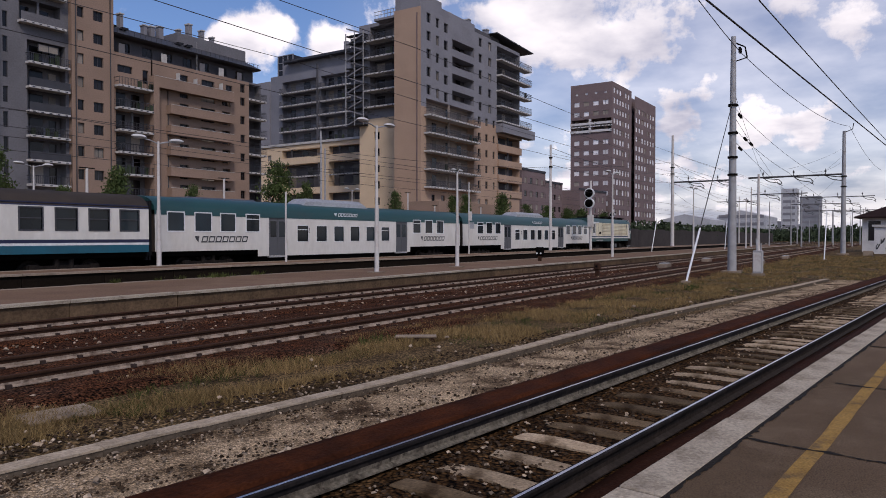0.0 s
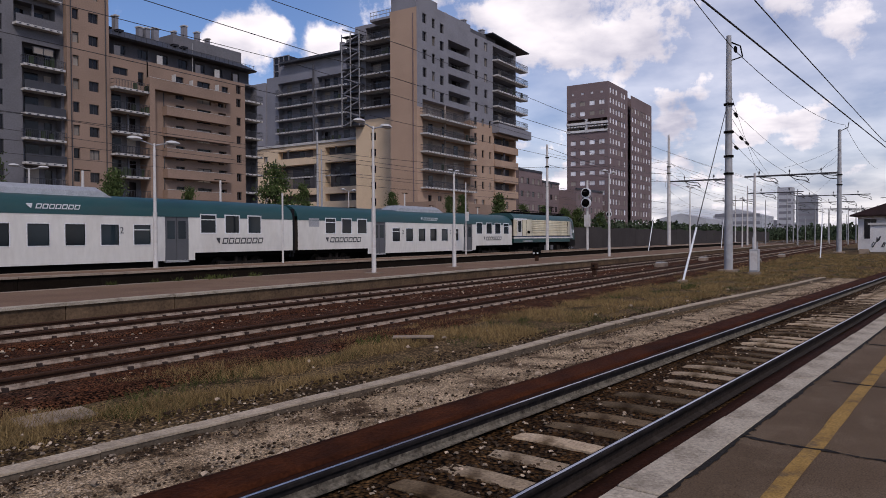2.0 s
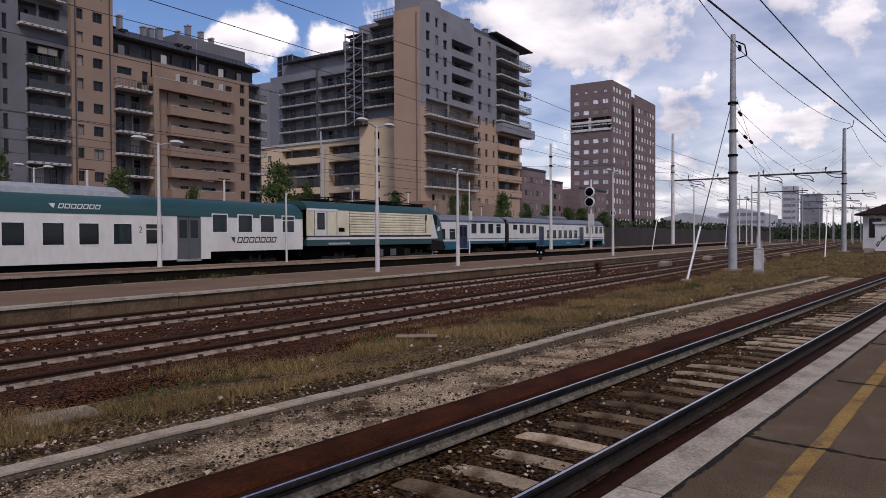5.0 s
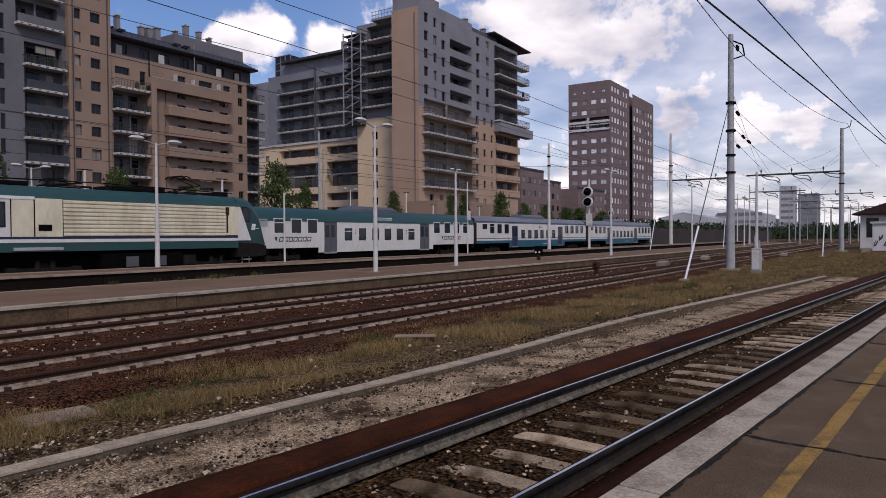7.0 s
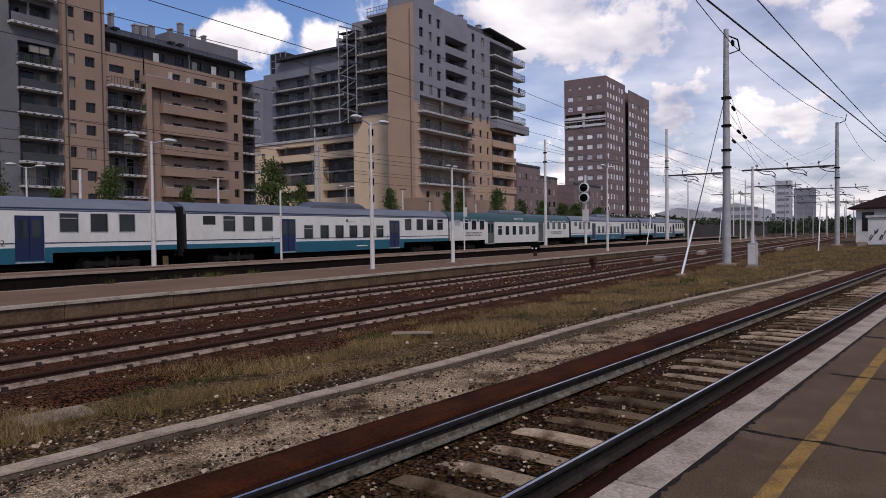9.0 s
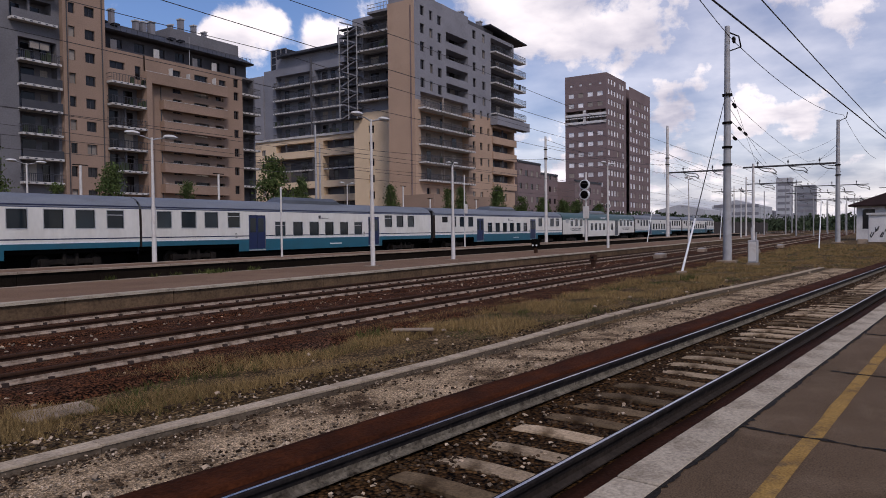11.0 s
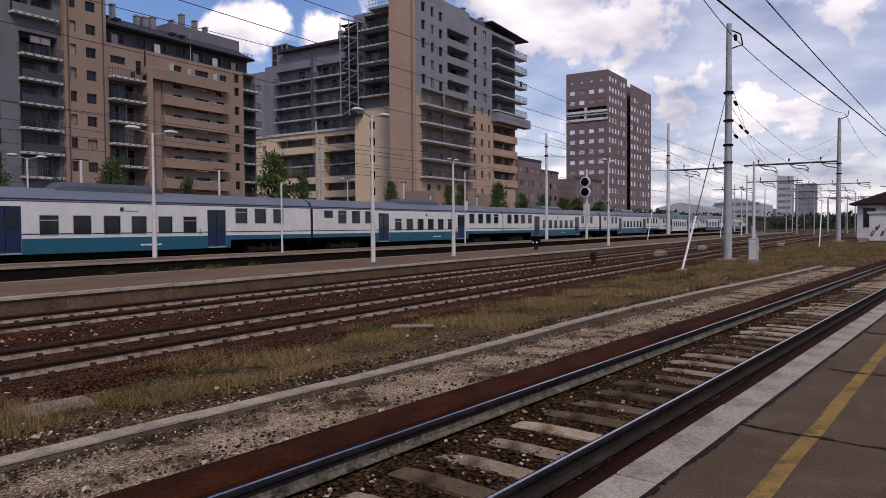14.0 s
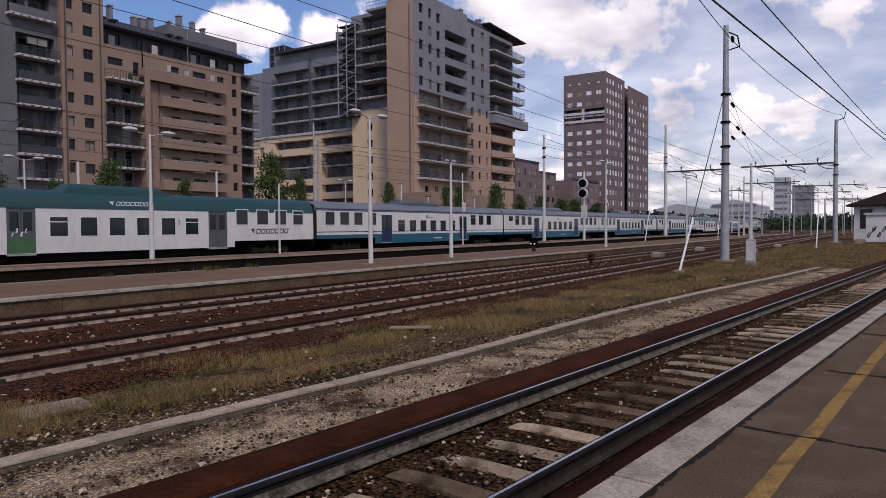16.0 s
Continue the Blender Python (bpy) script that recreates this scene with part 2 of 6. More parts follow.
M["train_green"] = mat("train_green", (0.008, 0.045, 0.043), (0.011, 0.055, 0.052), 0.8, 0.4, 0.0, fine_amt=0.08, stain=(0.03, 0.045, 0.043), stain_scale=1.2, stain_amt=0.4, stretch=(0.3, 1, 1))
M["train_teal"] = mat("train_teal", (0.006, 0.098, 0.145), (0.008, 0.08, 0.118), 0.8, 0.4, 0.0, fine_amt=0.08, stain=(0.02, 0.04, 0.05), stain_scale=1.2, stain_amt=0.3, stretch=(1, 1, 0.4))
M["train_navy"] = mat("train_navy", (0.011, 0.015, 0.052), (0.009, 0.012, 0.04), 1, 0.4, fine_amt=0.05)
M["door_blue"] = mat("door_blue", (0.003, 0.012, 0.062), (0.0025, 0.009, 0.04), 1, 0.4, fine_amt=0.1)
M["door_grey"] = mat("door_grey", (0.085, 0.086, 0.092), (0.065, 0.066, 0.07), 1, 0.45, fine_amt=0.08)
M["roof_grey"] = mat("roof_grey", (0.15, 0.165, 0.19), (0.11, 0.12, 0.14), 0.9, 0.6, 0.1, fine_amt=0.15, stain=(0.07, 0.068, 0.068), stain_scale=0.8, stain_amt=0.5, stretch=(0.3, 1, 1))
M["roof_unit"] = mat("roof_unit", (0.075, 0.083, 0.095), (0.05, 0.055, 0.064), 0.9, 0.35, 0.1, fine_amt=0.12, stain=(0.035, 0.035, 0.035), stain_scale=1.2, stain_amt=0.5)
M["roof_dark"] = mat("roof_dark", (0.05, 0.04, 0.034), (0.035, 0.029, 0.026), 1, 0.7, fine_amt=0.12, spec=0.06)
M["black"] = mat("black", (0.0028, 0.0026, 0.0024), (0.005, 0.0045, 0.004), 3, 0.9, spec=0.02)
M["rubber"] = mat("rubber", (0.018, 0.018, 0.02), None, 3, 0.7, spec=0.06)
M["steel_dark"] = mat("steel_dark", (0.009, 0.0075, 0.007), (0.005, 0.0045, 0.004), 3, 0.8, spec=0.05)
M["bogie_grime"] = mat("bogie_grime", (0.022, 0.018, 0.015), (0.01, 0.008, 0.007), 3, 0.8, 0.2, fine=20, fine_amt=0.3, spec=0.08)
M["train_glass"] = glass_mat("train_glass", (0.012, 0.021, 0.027), 0.07)
M["frame_alu"] = mat("frame_alu", (0.45, 0.45, 0.45), None, 3, 0.45, metal=0.5)
M["mark_dark"] = mat("mark_dark", (0.04, 0.04, 0.045), None, 3, 0.6)
M["mark_white"] = mat("mark_white", (0.7, 0.7, 0.7), None, 3, 0.6)
M["brick_tan"] = mat("brick_tan", (0.285, 0.197, 0.15), (0.235, 0.163, 0.122), 0.25, 0.9, 0.2, fine=7, fine_amt=0.1, stain=(0.18, 0.127, 0.098), stain_scale=0.15, stain_amt=0.4, spec=0.06)
M["brick_cream"] = mat("brick_cream", (0.66, 0.505, 0.35), (0.59, 0.445, 0.305), 0.25, 0.9, 0.2, fine=7, fine_amt=0.1, stain=(0.42, 0.31, 0.21), stain_scale=0.15, stain_amt=0.35, spec=0.06)
M["plaster_grey"] = mat("plaster_grey", (0.225, 0.22, 0.238), (0.185, 0.181, 0.197), 0.2, 0.9, 0.1, fine=5, fine_amt=0.1, stain=(0.14, 0.135, 0.146), stain_scale=0.15, stain_amt=0.45, spec=0.06)
M["plaster_slate"] = mat("plaster_slate", (0.158, 0.153, 0.163), (0.128, 0.123, 0.131), 0.2, 0.9, 0.1, fine=5, fine_amt=0.1, stain=(0.09, 0.085, 0.088), stain_scale=0.15, stain_amt=0.5, spec=0.06)
M["plaster_wing"] = mat("plaster_wing", (0.2, 0.2, 0.222), (0.155, 0.155, 0.175), 0.2, 0.9, 0.1, fine=5, fine_amt=0.1, spec=0.06)
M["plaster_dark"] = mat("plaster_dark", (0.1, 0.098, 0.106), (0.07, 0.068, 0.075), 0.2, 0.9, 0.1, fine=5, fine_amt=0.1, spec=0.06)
M["brick_brown"] = mat("brick_brown", (0.196, 0.145, 0.143), (0.16, 0.118, 0.116), 0.2, 0.9, 0.1, fine=4, fine_amt=0.12, spec=0.06)
M["slab"] = mat("slab", (0.5, 0.48, 0.46), (0.4, 0.38, 0.365), 0.6, 0.9, 0.1, stain=(0.24, 0.225, 0.21), stain_scale=0.5, stain_amt=0.5, spec=0.06)
M["railing"] = mat("railing", (0.05, 0.05, 0.057), None, 1, 0.6, metal=0.2)
M["win_dark"] = glass_mat("win_dark", (0.016, 0.014, 0.016), 0.12)
M["win_blind"] = mat("win_blind", (0.30, 0.265, 0.23), (0.22, 0.19, 0.165), 0.7, 0.8, rand=0.35, spec=0.06)
M["win_white"] = mat("win_white", (0.78, 0.76, 0.76), (0.58, 0.57, 0.58), 0.7, 0.6, rand=0.25)
M["roof_sheet"] = mat("roof_sheet", (0.03, 0.03, 0.036), (0.022, 0.022, 0.027), 0.5, 0.6, fine_amt=0.1)
M["post_white"] = mat("post_white", (0.56, 0.53, 0.50), (0.47, 0.44, 0.41), 1.5, 0.6, 0.1, fine=20, stain=(0.28, 0.2, 0.15), stain_scale=2, stain_amt=0.45, fine_amt=0.06)
M["galv"] = mat("galv", (0.36, 0.355, 0.355), (0.28, 0.275, 0.275), 1.5, 0.6, 0.1, metal=0.2, fine=12, stain=(0.2, 0.18, 0.165), stain_scale=1.5, stain_amt=0.5, fine_amt=0.08)
M["wire"] = mat("wire", (0.035, 0.03, 0.03), None, 3, 0.6, metal=0.3)
M["leaf"] = mat("leaf", (0.075, 0.1, 0.034), (0.036, 0.054, 0.018), 1.5, 0.7, rand=0.5, fine_amt=0.25, spec=0.06)
M["leaf_dark"] = mat("leaf_dark", (0.05, 0.066, 0.036), (0.033, 0.046, 0.026), 0.5, 0.8, rand=0.5, fine_amt=0.25, spec=0.06)
M["bark"] = mat("bark", (0.09, 0.065, 0.045), None, 5, 0.9, 0.5, spec=0.06)
M["grass_dry"] = mat("grass_dry", (0.26, 0.172, 0.078), (0.145, 0.1, 0.043), 0.6, 0.9, rand=0.5, fine_amt=0.25, spec=0.06)
M["grass_green"] = mat("grass_green", (0.07, 0.076, 0.024), (0.042, 0.05, 0.015), 0.8, 0.9, rand=0.4, fine_amt=0.2, spec=0.06)
M["wall_grey"] = mat("wall_grey", (0.062, 0.053, 0.05), (0.046, 0.04, 0.038), 0.3, 0.9, 0.2, stain=(0.035, 0.03, 0.028), stain_scale=0.25, stain_amt=0.6, spec=0.06)
M["roof_tile"] = mat("roof_tile", (0.03, 0.017, 0.016), (0.02, 0.012, 0.011), 1, 0.9, 0.4, fine=8, spec=0.06)
M["house_white"] = mat("house_white", (0.62, 0.60, 0.58), (0.52, 0.50, 0.49), 0.5, 0.9, 0.1, stain=(0.38, 0.36, 0.34), stain_scale=0.5, stain_amt=0.4, spec=0.06)
M["far_grey"] = mat("far_grey", (0.25, 0.257, 0.275), (0.2, 0.205, 0.222), 0.1, 0.9, spec=0.06)
M["far_white"] = mat("far_white", (0.46, 0.46, 0.475), (0.36, 0.36, 0.375), 0.1, 0.9, spec=0.06)
M["gantry_paint"] = mat("gantry_paint", (0.085, 0.083, 0.085), (0.05, 0.048, 0.05), 3, 0.7, fine_amt=0.15, stain=(0.03, 0.022, 0.018), stain_scale=2, stain_amt=0.5, spec=0.1)
M["lamp_head"] = mat("lamp_head", (0.5, 0.49, 0.47), (0.4, 0.39, 0.37), 3, 0.5, fine_amt=0.06)
M["graffiti_green"] = mat("graffiti_green", (0.03, 0.1, 0.035), (0.05, 0.13, 0.04), 4, 0.5, fine_amt=0.15, stain=(0.06, 0.07, 0.06), stain_scale=3, stain_amt=0.6)
M["plaster_beige"] = mat("plaster_beige", (0.3, 0.25, 0.215), (0.24, 0.2, 0.172), 0.3, 0.9, 0.1, fine=5, fine_amt=0.08, spec=0.06)
M["platform_face"] = mat("platform_face", (0.1326, 0.0867, 0.05211), (0.0884, 0.05722, 0.03395), 0.8, 0.9, 0.4, fine=18, fine_amt=0.25, stain=(0.03978, 0.02693, 0.01737), stain_scale=0.8, stain_amt=0.8, rand=0.15, spec=0.06)
M["brick_flank"] = mat("brick_flank", (0.4, 0.277, 0.2), (0.345, 0.238, 0.172), 0.25, 0.9, 0.2, fine=7, fine_amt=0.1, stain=(0.25, 0.165, 0.118), stain_scale=0.15, stain_amt=0.4, spec=0.06)
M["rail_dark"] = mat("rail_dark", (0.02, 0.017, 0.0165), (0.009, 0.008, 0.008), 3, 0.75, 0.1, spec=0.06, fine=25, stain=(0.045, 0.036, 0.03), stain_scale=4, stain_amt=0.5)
M["rail_side_dark"] = mat("rail_side_dark", (0.03, 0.023, 0.019), (0.017, 0.013, 0.011), 3, 0.8, 0.3, fine=20, stain=(0.06, 0.048, 0.04), stain_scale=3, stain_amt=0.5, spec=0.1)
M["rail_web"] = mat("rail_web", (0.17, 0.148, 0.115), (0.07, 0.058, 0.045), 5, 0.85, 0.4, fine=25, fine_amt=0.4, stain=(0.014, 0.01, 0.007), stain_scale=9.0, stain_amt=0.92, spec=0.06)
# darker rust dust; along the rail its tone stands for the bank's shade
M["oily_rust"] = mat("oily_rust", (0.036, 0.012, 0.006), (0.017, 0.007, 0.004), 1.3, 0.7, 0.25, fine=35, fine_amt=0.3, stretch=(0.7, 1, 1), spec=0.02)
# stained kerb concrete, its base darkened to carry the front face's shade
M["kerb_shade"] = mat("kerb_shade", (0.1456, 0.1168, 0.08731), (0.0884, 0.06732, 0.0483), 1.4, 0.9, 0.4, fine=35, fine_amt=0.25, stain=(0.0468, 0.03366, 0.02322), stain_scale=2.0, stain_amt=0.8, rand=0.1, spec=0.06)
M["kerb_stone"] = mat("kerb_stone", (0.416, 0.3366, 0.2508), (0.2912, 0.2297, 0.1653), 1.4, 0.9, 0.5, fine=35, fine_amt=0.28, stain=(0.1144, 0.08118, 0.05201), stain_scale=1.8, stain_amt=0.65, rand=0.1, spec=0.06)
# near-black, as the shadow on the far platform's face is in the colour
M["platform_shade"] = mat("platform_shade", (0.014, 0.01, 0.007), (0.007, 0.005, 0.004), 0.8, 0.9, 0.4, fine=18, fine_amt=0.3, stain=(0.03, 0.021, 0.014), stain_scale=0.8, stain_amt=0.4, rand=0.15, spec=0.03)


# ---- mesh helpers ----
def add_box(bm, x0, x1, y0, y1, z0, z1, mi=0, skip=""):
    v = [bm.verts.new(p) for p in ((x0, y0, z0), (x1, y0, z0), (x1, y1, z0), (x0, y1, z0), (x0, y0, z1), (x1, y0, z1), (x1, y1, z1), (x0, y1, z1))]
    for k, f in (("d", (3, 2, 1, 0)), ("u", (4, 5, 6, 7)), ("s", (0, 1, 5, 4)), ("e", (1, 2, 6, 5)), ("n", (2, 3, 7, 6)), ("w", (3, 0, 4, 7))):
        if k not in skip:
            bm.faces.new([v[i] for i in f]).material_index = mi
    return v


def add_tube(bm, a, b, r0, r1=None, seg=8, mi=0, caps=True):
    a, b = Vector(a), Vector(b)
    r1 = r0 if r1 is None else r1
    q = (b - a).to_track_quat("Z", "Y")
    rings = []
    for p, r in ((a, r0), (b, r1)):
        rings.append([bm.verts.new(p + q @ Vector((r * math.cos(2 * math.pi * i / seg), r * math.sin(2 * math.pi * i / seg), 0))) for i in range(seg)])
    for i in range(seg):
        f = bm.faces.new((rings[0][i], rings[0][(i + 1) % seg], rings[1][(i + 1) % seg], rings[1][i]))
        f.material_index, f.smooth = mi, seg > 5
    if caps:
        for ring in (rings[0][::-1], rings[1]):
            bm.faces.new([bm.verts.new(v.co) for v in ring]).material_index = mi


def add_path(bm, pts, r, seg=6, mi=0):
    for a, b in zip(pts, pts[1:]):
        add_tube(bm, a, b, r, r, seg, mi, caps=False)


def add_loft(bm, rings, closed=True, caps=True, mi=0, smooth=False):
    rows = [[bm.verts.new(p) for p in r] for r in rings]
    n = len(rows[0])
    for a, b in zip(rows, rows[1:]):
        for i in range(n if closed else n - 1):
            f = bm.faces.new((a[i], a[(i + 1) % n], b[(i + 1) % n], b[i]))
            f.material_index, f.smooth = mi, smooth
    if caps and closed:
        for ring in (rows[0][::-1], rows[-1]):
            bm.faces.new([bm.verts.new(v.co) for v in ring]).material_index = mi
    return rows


def add_dome(bm, c, rx, ry, rz, seg=10, rings=4, mi=0, half=True):
    rows = []
    for k in range(rings + 1):
        a = (math.pi / 2) * k / rings if half else math.pi * (k / rings - 0.5)
        rows.append([(c[0] + rx * math.cos(a) * math.cos(2 * math.pi * i / seg), c[1] + ry * math.cos(a) * math.sin(2 * math.pi * i / seg), c[2] + rz * math.sin(a)) for i in range(seg)])
    add_loft(bm, rows, True, True, mi, True)


def mesh_of(name, bm, mats, bevel=0.0):
    if bevel:
        bmesh.ops.bevel(bm, geom=bm.edges[:], offset=bevel, segments=1, affect="EDGES")
    bmesh.ops.recalc_face_normals(bm, faces=bm.faces)
    me = bpy.data.meshes.new(name)
    bm.to_mesh(me)
    bm.free()
    for m in (mats if isinstance(mats, (list, tuple)) else [mats]):
        me.materials.append(M[m] if isinstance(m, str) else m)
    return me


def part(name, bm, mats, parent=None, label="", bevel=0.0):
    ob = new(name, bm if isinstance(bm, bpy.types.Mesh) else mesh_of(name, bm, mats, bevel))
    if parent:
        ob.parent = parent
    return tagged(ob, label)


def thing(name, m=None, label="", category="", group="", kind=""):
    ob = new(name)
    ob.empty_display_size = 0.2
    if m is not None:
        ob.matrix_world = m
    return tagged(ob, label, category, group, kind)


def boxes(name, items, mats, parent=None, label="", bevel=0.0):
    bm = bmesh.new()
    for it in items:
        add_box(bm, *it)
    return part(name, bm, mats, parent, label, bevel)


NEAR = pose(0, 0, 0, 0, 0, -6.0)   # the platform track on this side leaves the yard at six degrees
GZ = -0.22                          # ground between the tracks; rail tops lie at 0


def near_pt(x, y, z=0.0):
    return NEAR @ Vector((x, y, z))


# ---- ground ----
def build_ground():
    bm = bmesh.new()
    xs = [-900, -300, -100, -40] + [-20 + 2 * i for i in range(61)] + [140, 200, 300, 600, 1500, 3500]
    ys = [-900, -300, -60, -20] + [-10 + 1.0 * i for i in range(61)] + [60, 80, 120, 200, 400, 900, 2500]
    g = [[bm.verts.new((x, y, GZ - 0.03 + (0.03 * noise.noise(Vector((x * 0.4, y * 0.7, 0))) if -20 < x < 100 and -10 < y < 50 else 0))) for x in xs] for y in ys]
    for a, b in zip(g, g[1:]):
        for i in range(len(xs) - 1):
            f = bm.faces.new((a[i], a[i + 1], b[i + 1], b[i]))
            f.smooth = True
    tagged(part("ground", bm, "soil"), "brown trodden soil with dry grass between the tracks", "ground", kind="structure")


def bed(name, xf, x0, x1, y0, y1, z, mats, label, step=0.5, rough=0.03, slope=0.3, parent=None):
    """A bank of ballast: a fine uneven sheet with sloping shoulders."""
    bm = bmesh.new()
    ys = [y0 - slope, y0] + [y0 + (y1 - y0) * i / 5 for i in range(1, 5)] + [y1, y1 + slope]
    n = int((x1 - x0) / step)
    rows = []
    for i in range(n + 1):
        x = x0 + (x1 - x0) * i / n
        row = []
        for j, y in enumerate(ys):
            w = 0.0 if j in (0, len(ys) - 1) else 1.0
            yy = y + 0.07 * noise.noise(Vector((x * 1.3, y * 3, 5)))
            row.append(bm.verts.new(xf @ Vector((x, yy, (z if w else GZ - 0.08) + w * rough * noise.noise(Vector((x * 2.1, y * 2.7, 1)))))))
        rows.append(row)
    for a, b in zip(rows, rows[1:]):
        for j in range(len(ys) - 1):
            bm.faces.new((a[j], b[j], b[j + 1], a[j + 1])).smooth = True
    ob = part(name, bm, mats, parent)
    if parent is None:
        tagged(ob, label, "ballast", kind="structure")
    return ob


RAIL = [(-0.07, -0.16), (0.07, -0.16), (0.07, -0.148), (0.012, -0.128), (0.011, -0.092), (0.010, -0.045), (0.036, -0.035), (0.036, -0.008), (0.028, 0.0), (0.014, 0.001), (-0.014, 0.001), (-0.028, 0.0), (-0.036, -0.008), (-0.036, -0.035), (-0.010, -0.045), (-0.011, -0.092), (-0.012, -0.128), (-0.07, -0.148)]


def rail_mesh(x0, x1, head, side, step=12.0):
    bm = bmesh.new()
    n = max(1, int((x1 - x0) / step))
    rows = [[(x0 + (x1 - x0) * i / n, y, z) for y, z in RAIL] for i in range(n + 1)]
    add_loft(bm, rows)
    # the dark head colour also covers the upper web, a painted overhang shadow
    me_faces = list(bm.faces)
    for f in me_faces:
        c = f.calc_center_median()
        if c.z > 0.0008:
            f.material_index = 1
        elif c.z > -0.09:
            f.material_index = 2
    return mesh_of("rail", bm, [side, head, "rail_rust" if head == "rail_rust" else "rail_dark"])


def sleeper_mesh(half=0.66, w=0.11, h=0.12, far=None, m="sleeper"):
    bm = bmesh.new()
    add_box(bm, -w, w, -half, far or half, -0.16 - h, -0.165)
    bmesh.ops.subdivide_edges(bm, edges=[e for e in bm.edges if abs(e.verts[0].co.y - e.verts[1].co.y) > 0.3], cuts=5)
    for v in bm.verts:
        v.co.x += 0.006 * noise.noise(v.co * 7)
        v.co.z += 0.006 * noise.noise(v.co * 5)
        if far and v.co.y > far - 0.3:
            v.co.z -= 0.025 * (v.co.y - far + 0.3) / 0.3
    return mesh_of("sleeper", bm, m, 0.012)


def build_track(xf, yc, x0, x1, label, head="rail_head", side="rail_side", ballast="ballast_brown", pieces=None, sink=0.012, spacing=0.6, bed_half=1.9, clips=True, side2=None, drop=0.0, shift=0.3, buried=()):
    tr = thing("railway_track", xf @ pose(0, yc, 0), label, "railway track", kind="structure")
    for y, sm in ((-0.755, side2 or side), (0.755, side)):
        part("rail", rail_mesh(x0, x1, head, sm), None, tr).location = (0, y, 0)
    b = bed("ballast_bed", pose(0, 0, 0), x0, x1, -bed_half, bed_half, -0.165 - sink, ballast, "", parent=tr)
    far = 0.45 if buried else None
    sm, dusty = sleeper_mesh(far=far), sleeper_mesh(far=far, m="sleeper_dusty")
    a, z = pieces
    x = x0 + shift
    rest = bmesh.new()
    while x < x1:
        if a <= x <= z:
            s = part("sleeper", dusty if any(p < x < q for p, q in buried) else sm, None, tr)
            s.location = (x, random.uniform(-0.02, 0.02), random.uniform(-0.022, 0.012) - drop)
            s.rotation_euler = (0, 0, random.uniform(-0.02, 0.02))
        elif x > z or x > a - 10:
            add_box(rest, x - 0.13, x + 0.13, -0.66, 0.66, -0.25, -0.165 + random.uniform(-0.01, 0.01))
        x += spacing
    if len(rest.verts):
        tagged(part("far_sleeper", rest, "sleeper", tr), kind="stuff")
    else:
        rest.free()
    cl = bmesh.new()
    x = x0 + shift
    while x < min(x1, 75) and clips:
        if x > -4:
            for y in (-0.755, 0.755):
                for s in (-1, 1):
                    add_box(cl, x - 0.035, x + 0.035, y + s * 0.085 - 0.03, y + s * 0.085 + 0.03, -0.17, -0.118 + 0.012 * math.sin(x * 7.1))
        x += spacing
    if len(cl.verts):
        tagged(part("rail_fastening", cl, "clip", tr), kind="stuff")
    else:
        cl.free()
    return tr


def scatter_stones(name, xf, regions, mats, label, seed, zbase):
    """Loose stones: small uneven polyhedra in one mesh. Regions: x0, x1, y0, y1, count, size."""
    rnd = random.Random(seed)
    base = [(1, 0, -.3), (-.4, .9, -.3), (-.5, -.8, -.3), (.2, .1, .75), (.6, .6, .3), (-.7, .1, .4), (.3, -.7, .35)]
    tris = [(0, 4, 3), (4, 1, 3), (1, 5, 3), (5, 2, 3), (2, 6, 3), (6, 0, 3), (0, 1, 4), (1, 2, 5), (2, 0, 6)]
    vs, fs = [], []
    for x0, x1, y0, y1, n, size in regions:
        for _ in range(n):
            x, y = x0 + (x1 - x0) * rnd.random() ** 1.4, rnd.uniform(y0, y1)
            s = size * rnd.uniform(0.55, 1.5)
            a = rnd.uniform(0, 6.28)
            ca, sa = math.cos(a), math.sin(a)
            sx, sy, sz = s * rnd.uniform(.7, 1.3), s * rnd.uniform(.6, 1.1), s * rnd.uniform(.5, .95)
            k = len(vs)
            for px, py, pz in base:
                px, py = px * sx, py * sy
                vs.append(xf @ Vector((x + px * ca - py * sa, y + px * sa + py * ca, zbase + pz * sz)))
            fs += [tuple(k + i for i in t) for t in tris]
    me = bpy.data.meshes.new(name)
    me.from_pydata(vs, [], fs)
    me.materials.append(M[mats])
    tagged(new(name, me), label, "stones", kind="stuff")


def kerb_sway(x):
    """The kerb bows away from the track half-way along."""
    if x < 18:
        u = min(1.0, max(0.0, (x - 7.5) / 9.0))
        return 0.40 * u * u * (3 - 2 * u)
    return 0.13 + 0.27 * math.exp(-((x - 18) / 9.0) ** 2)


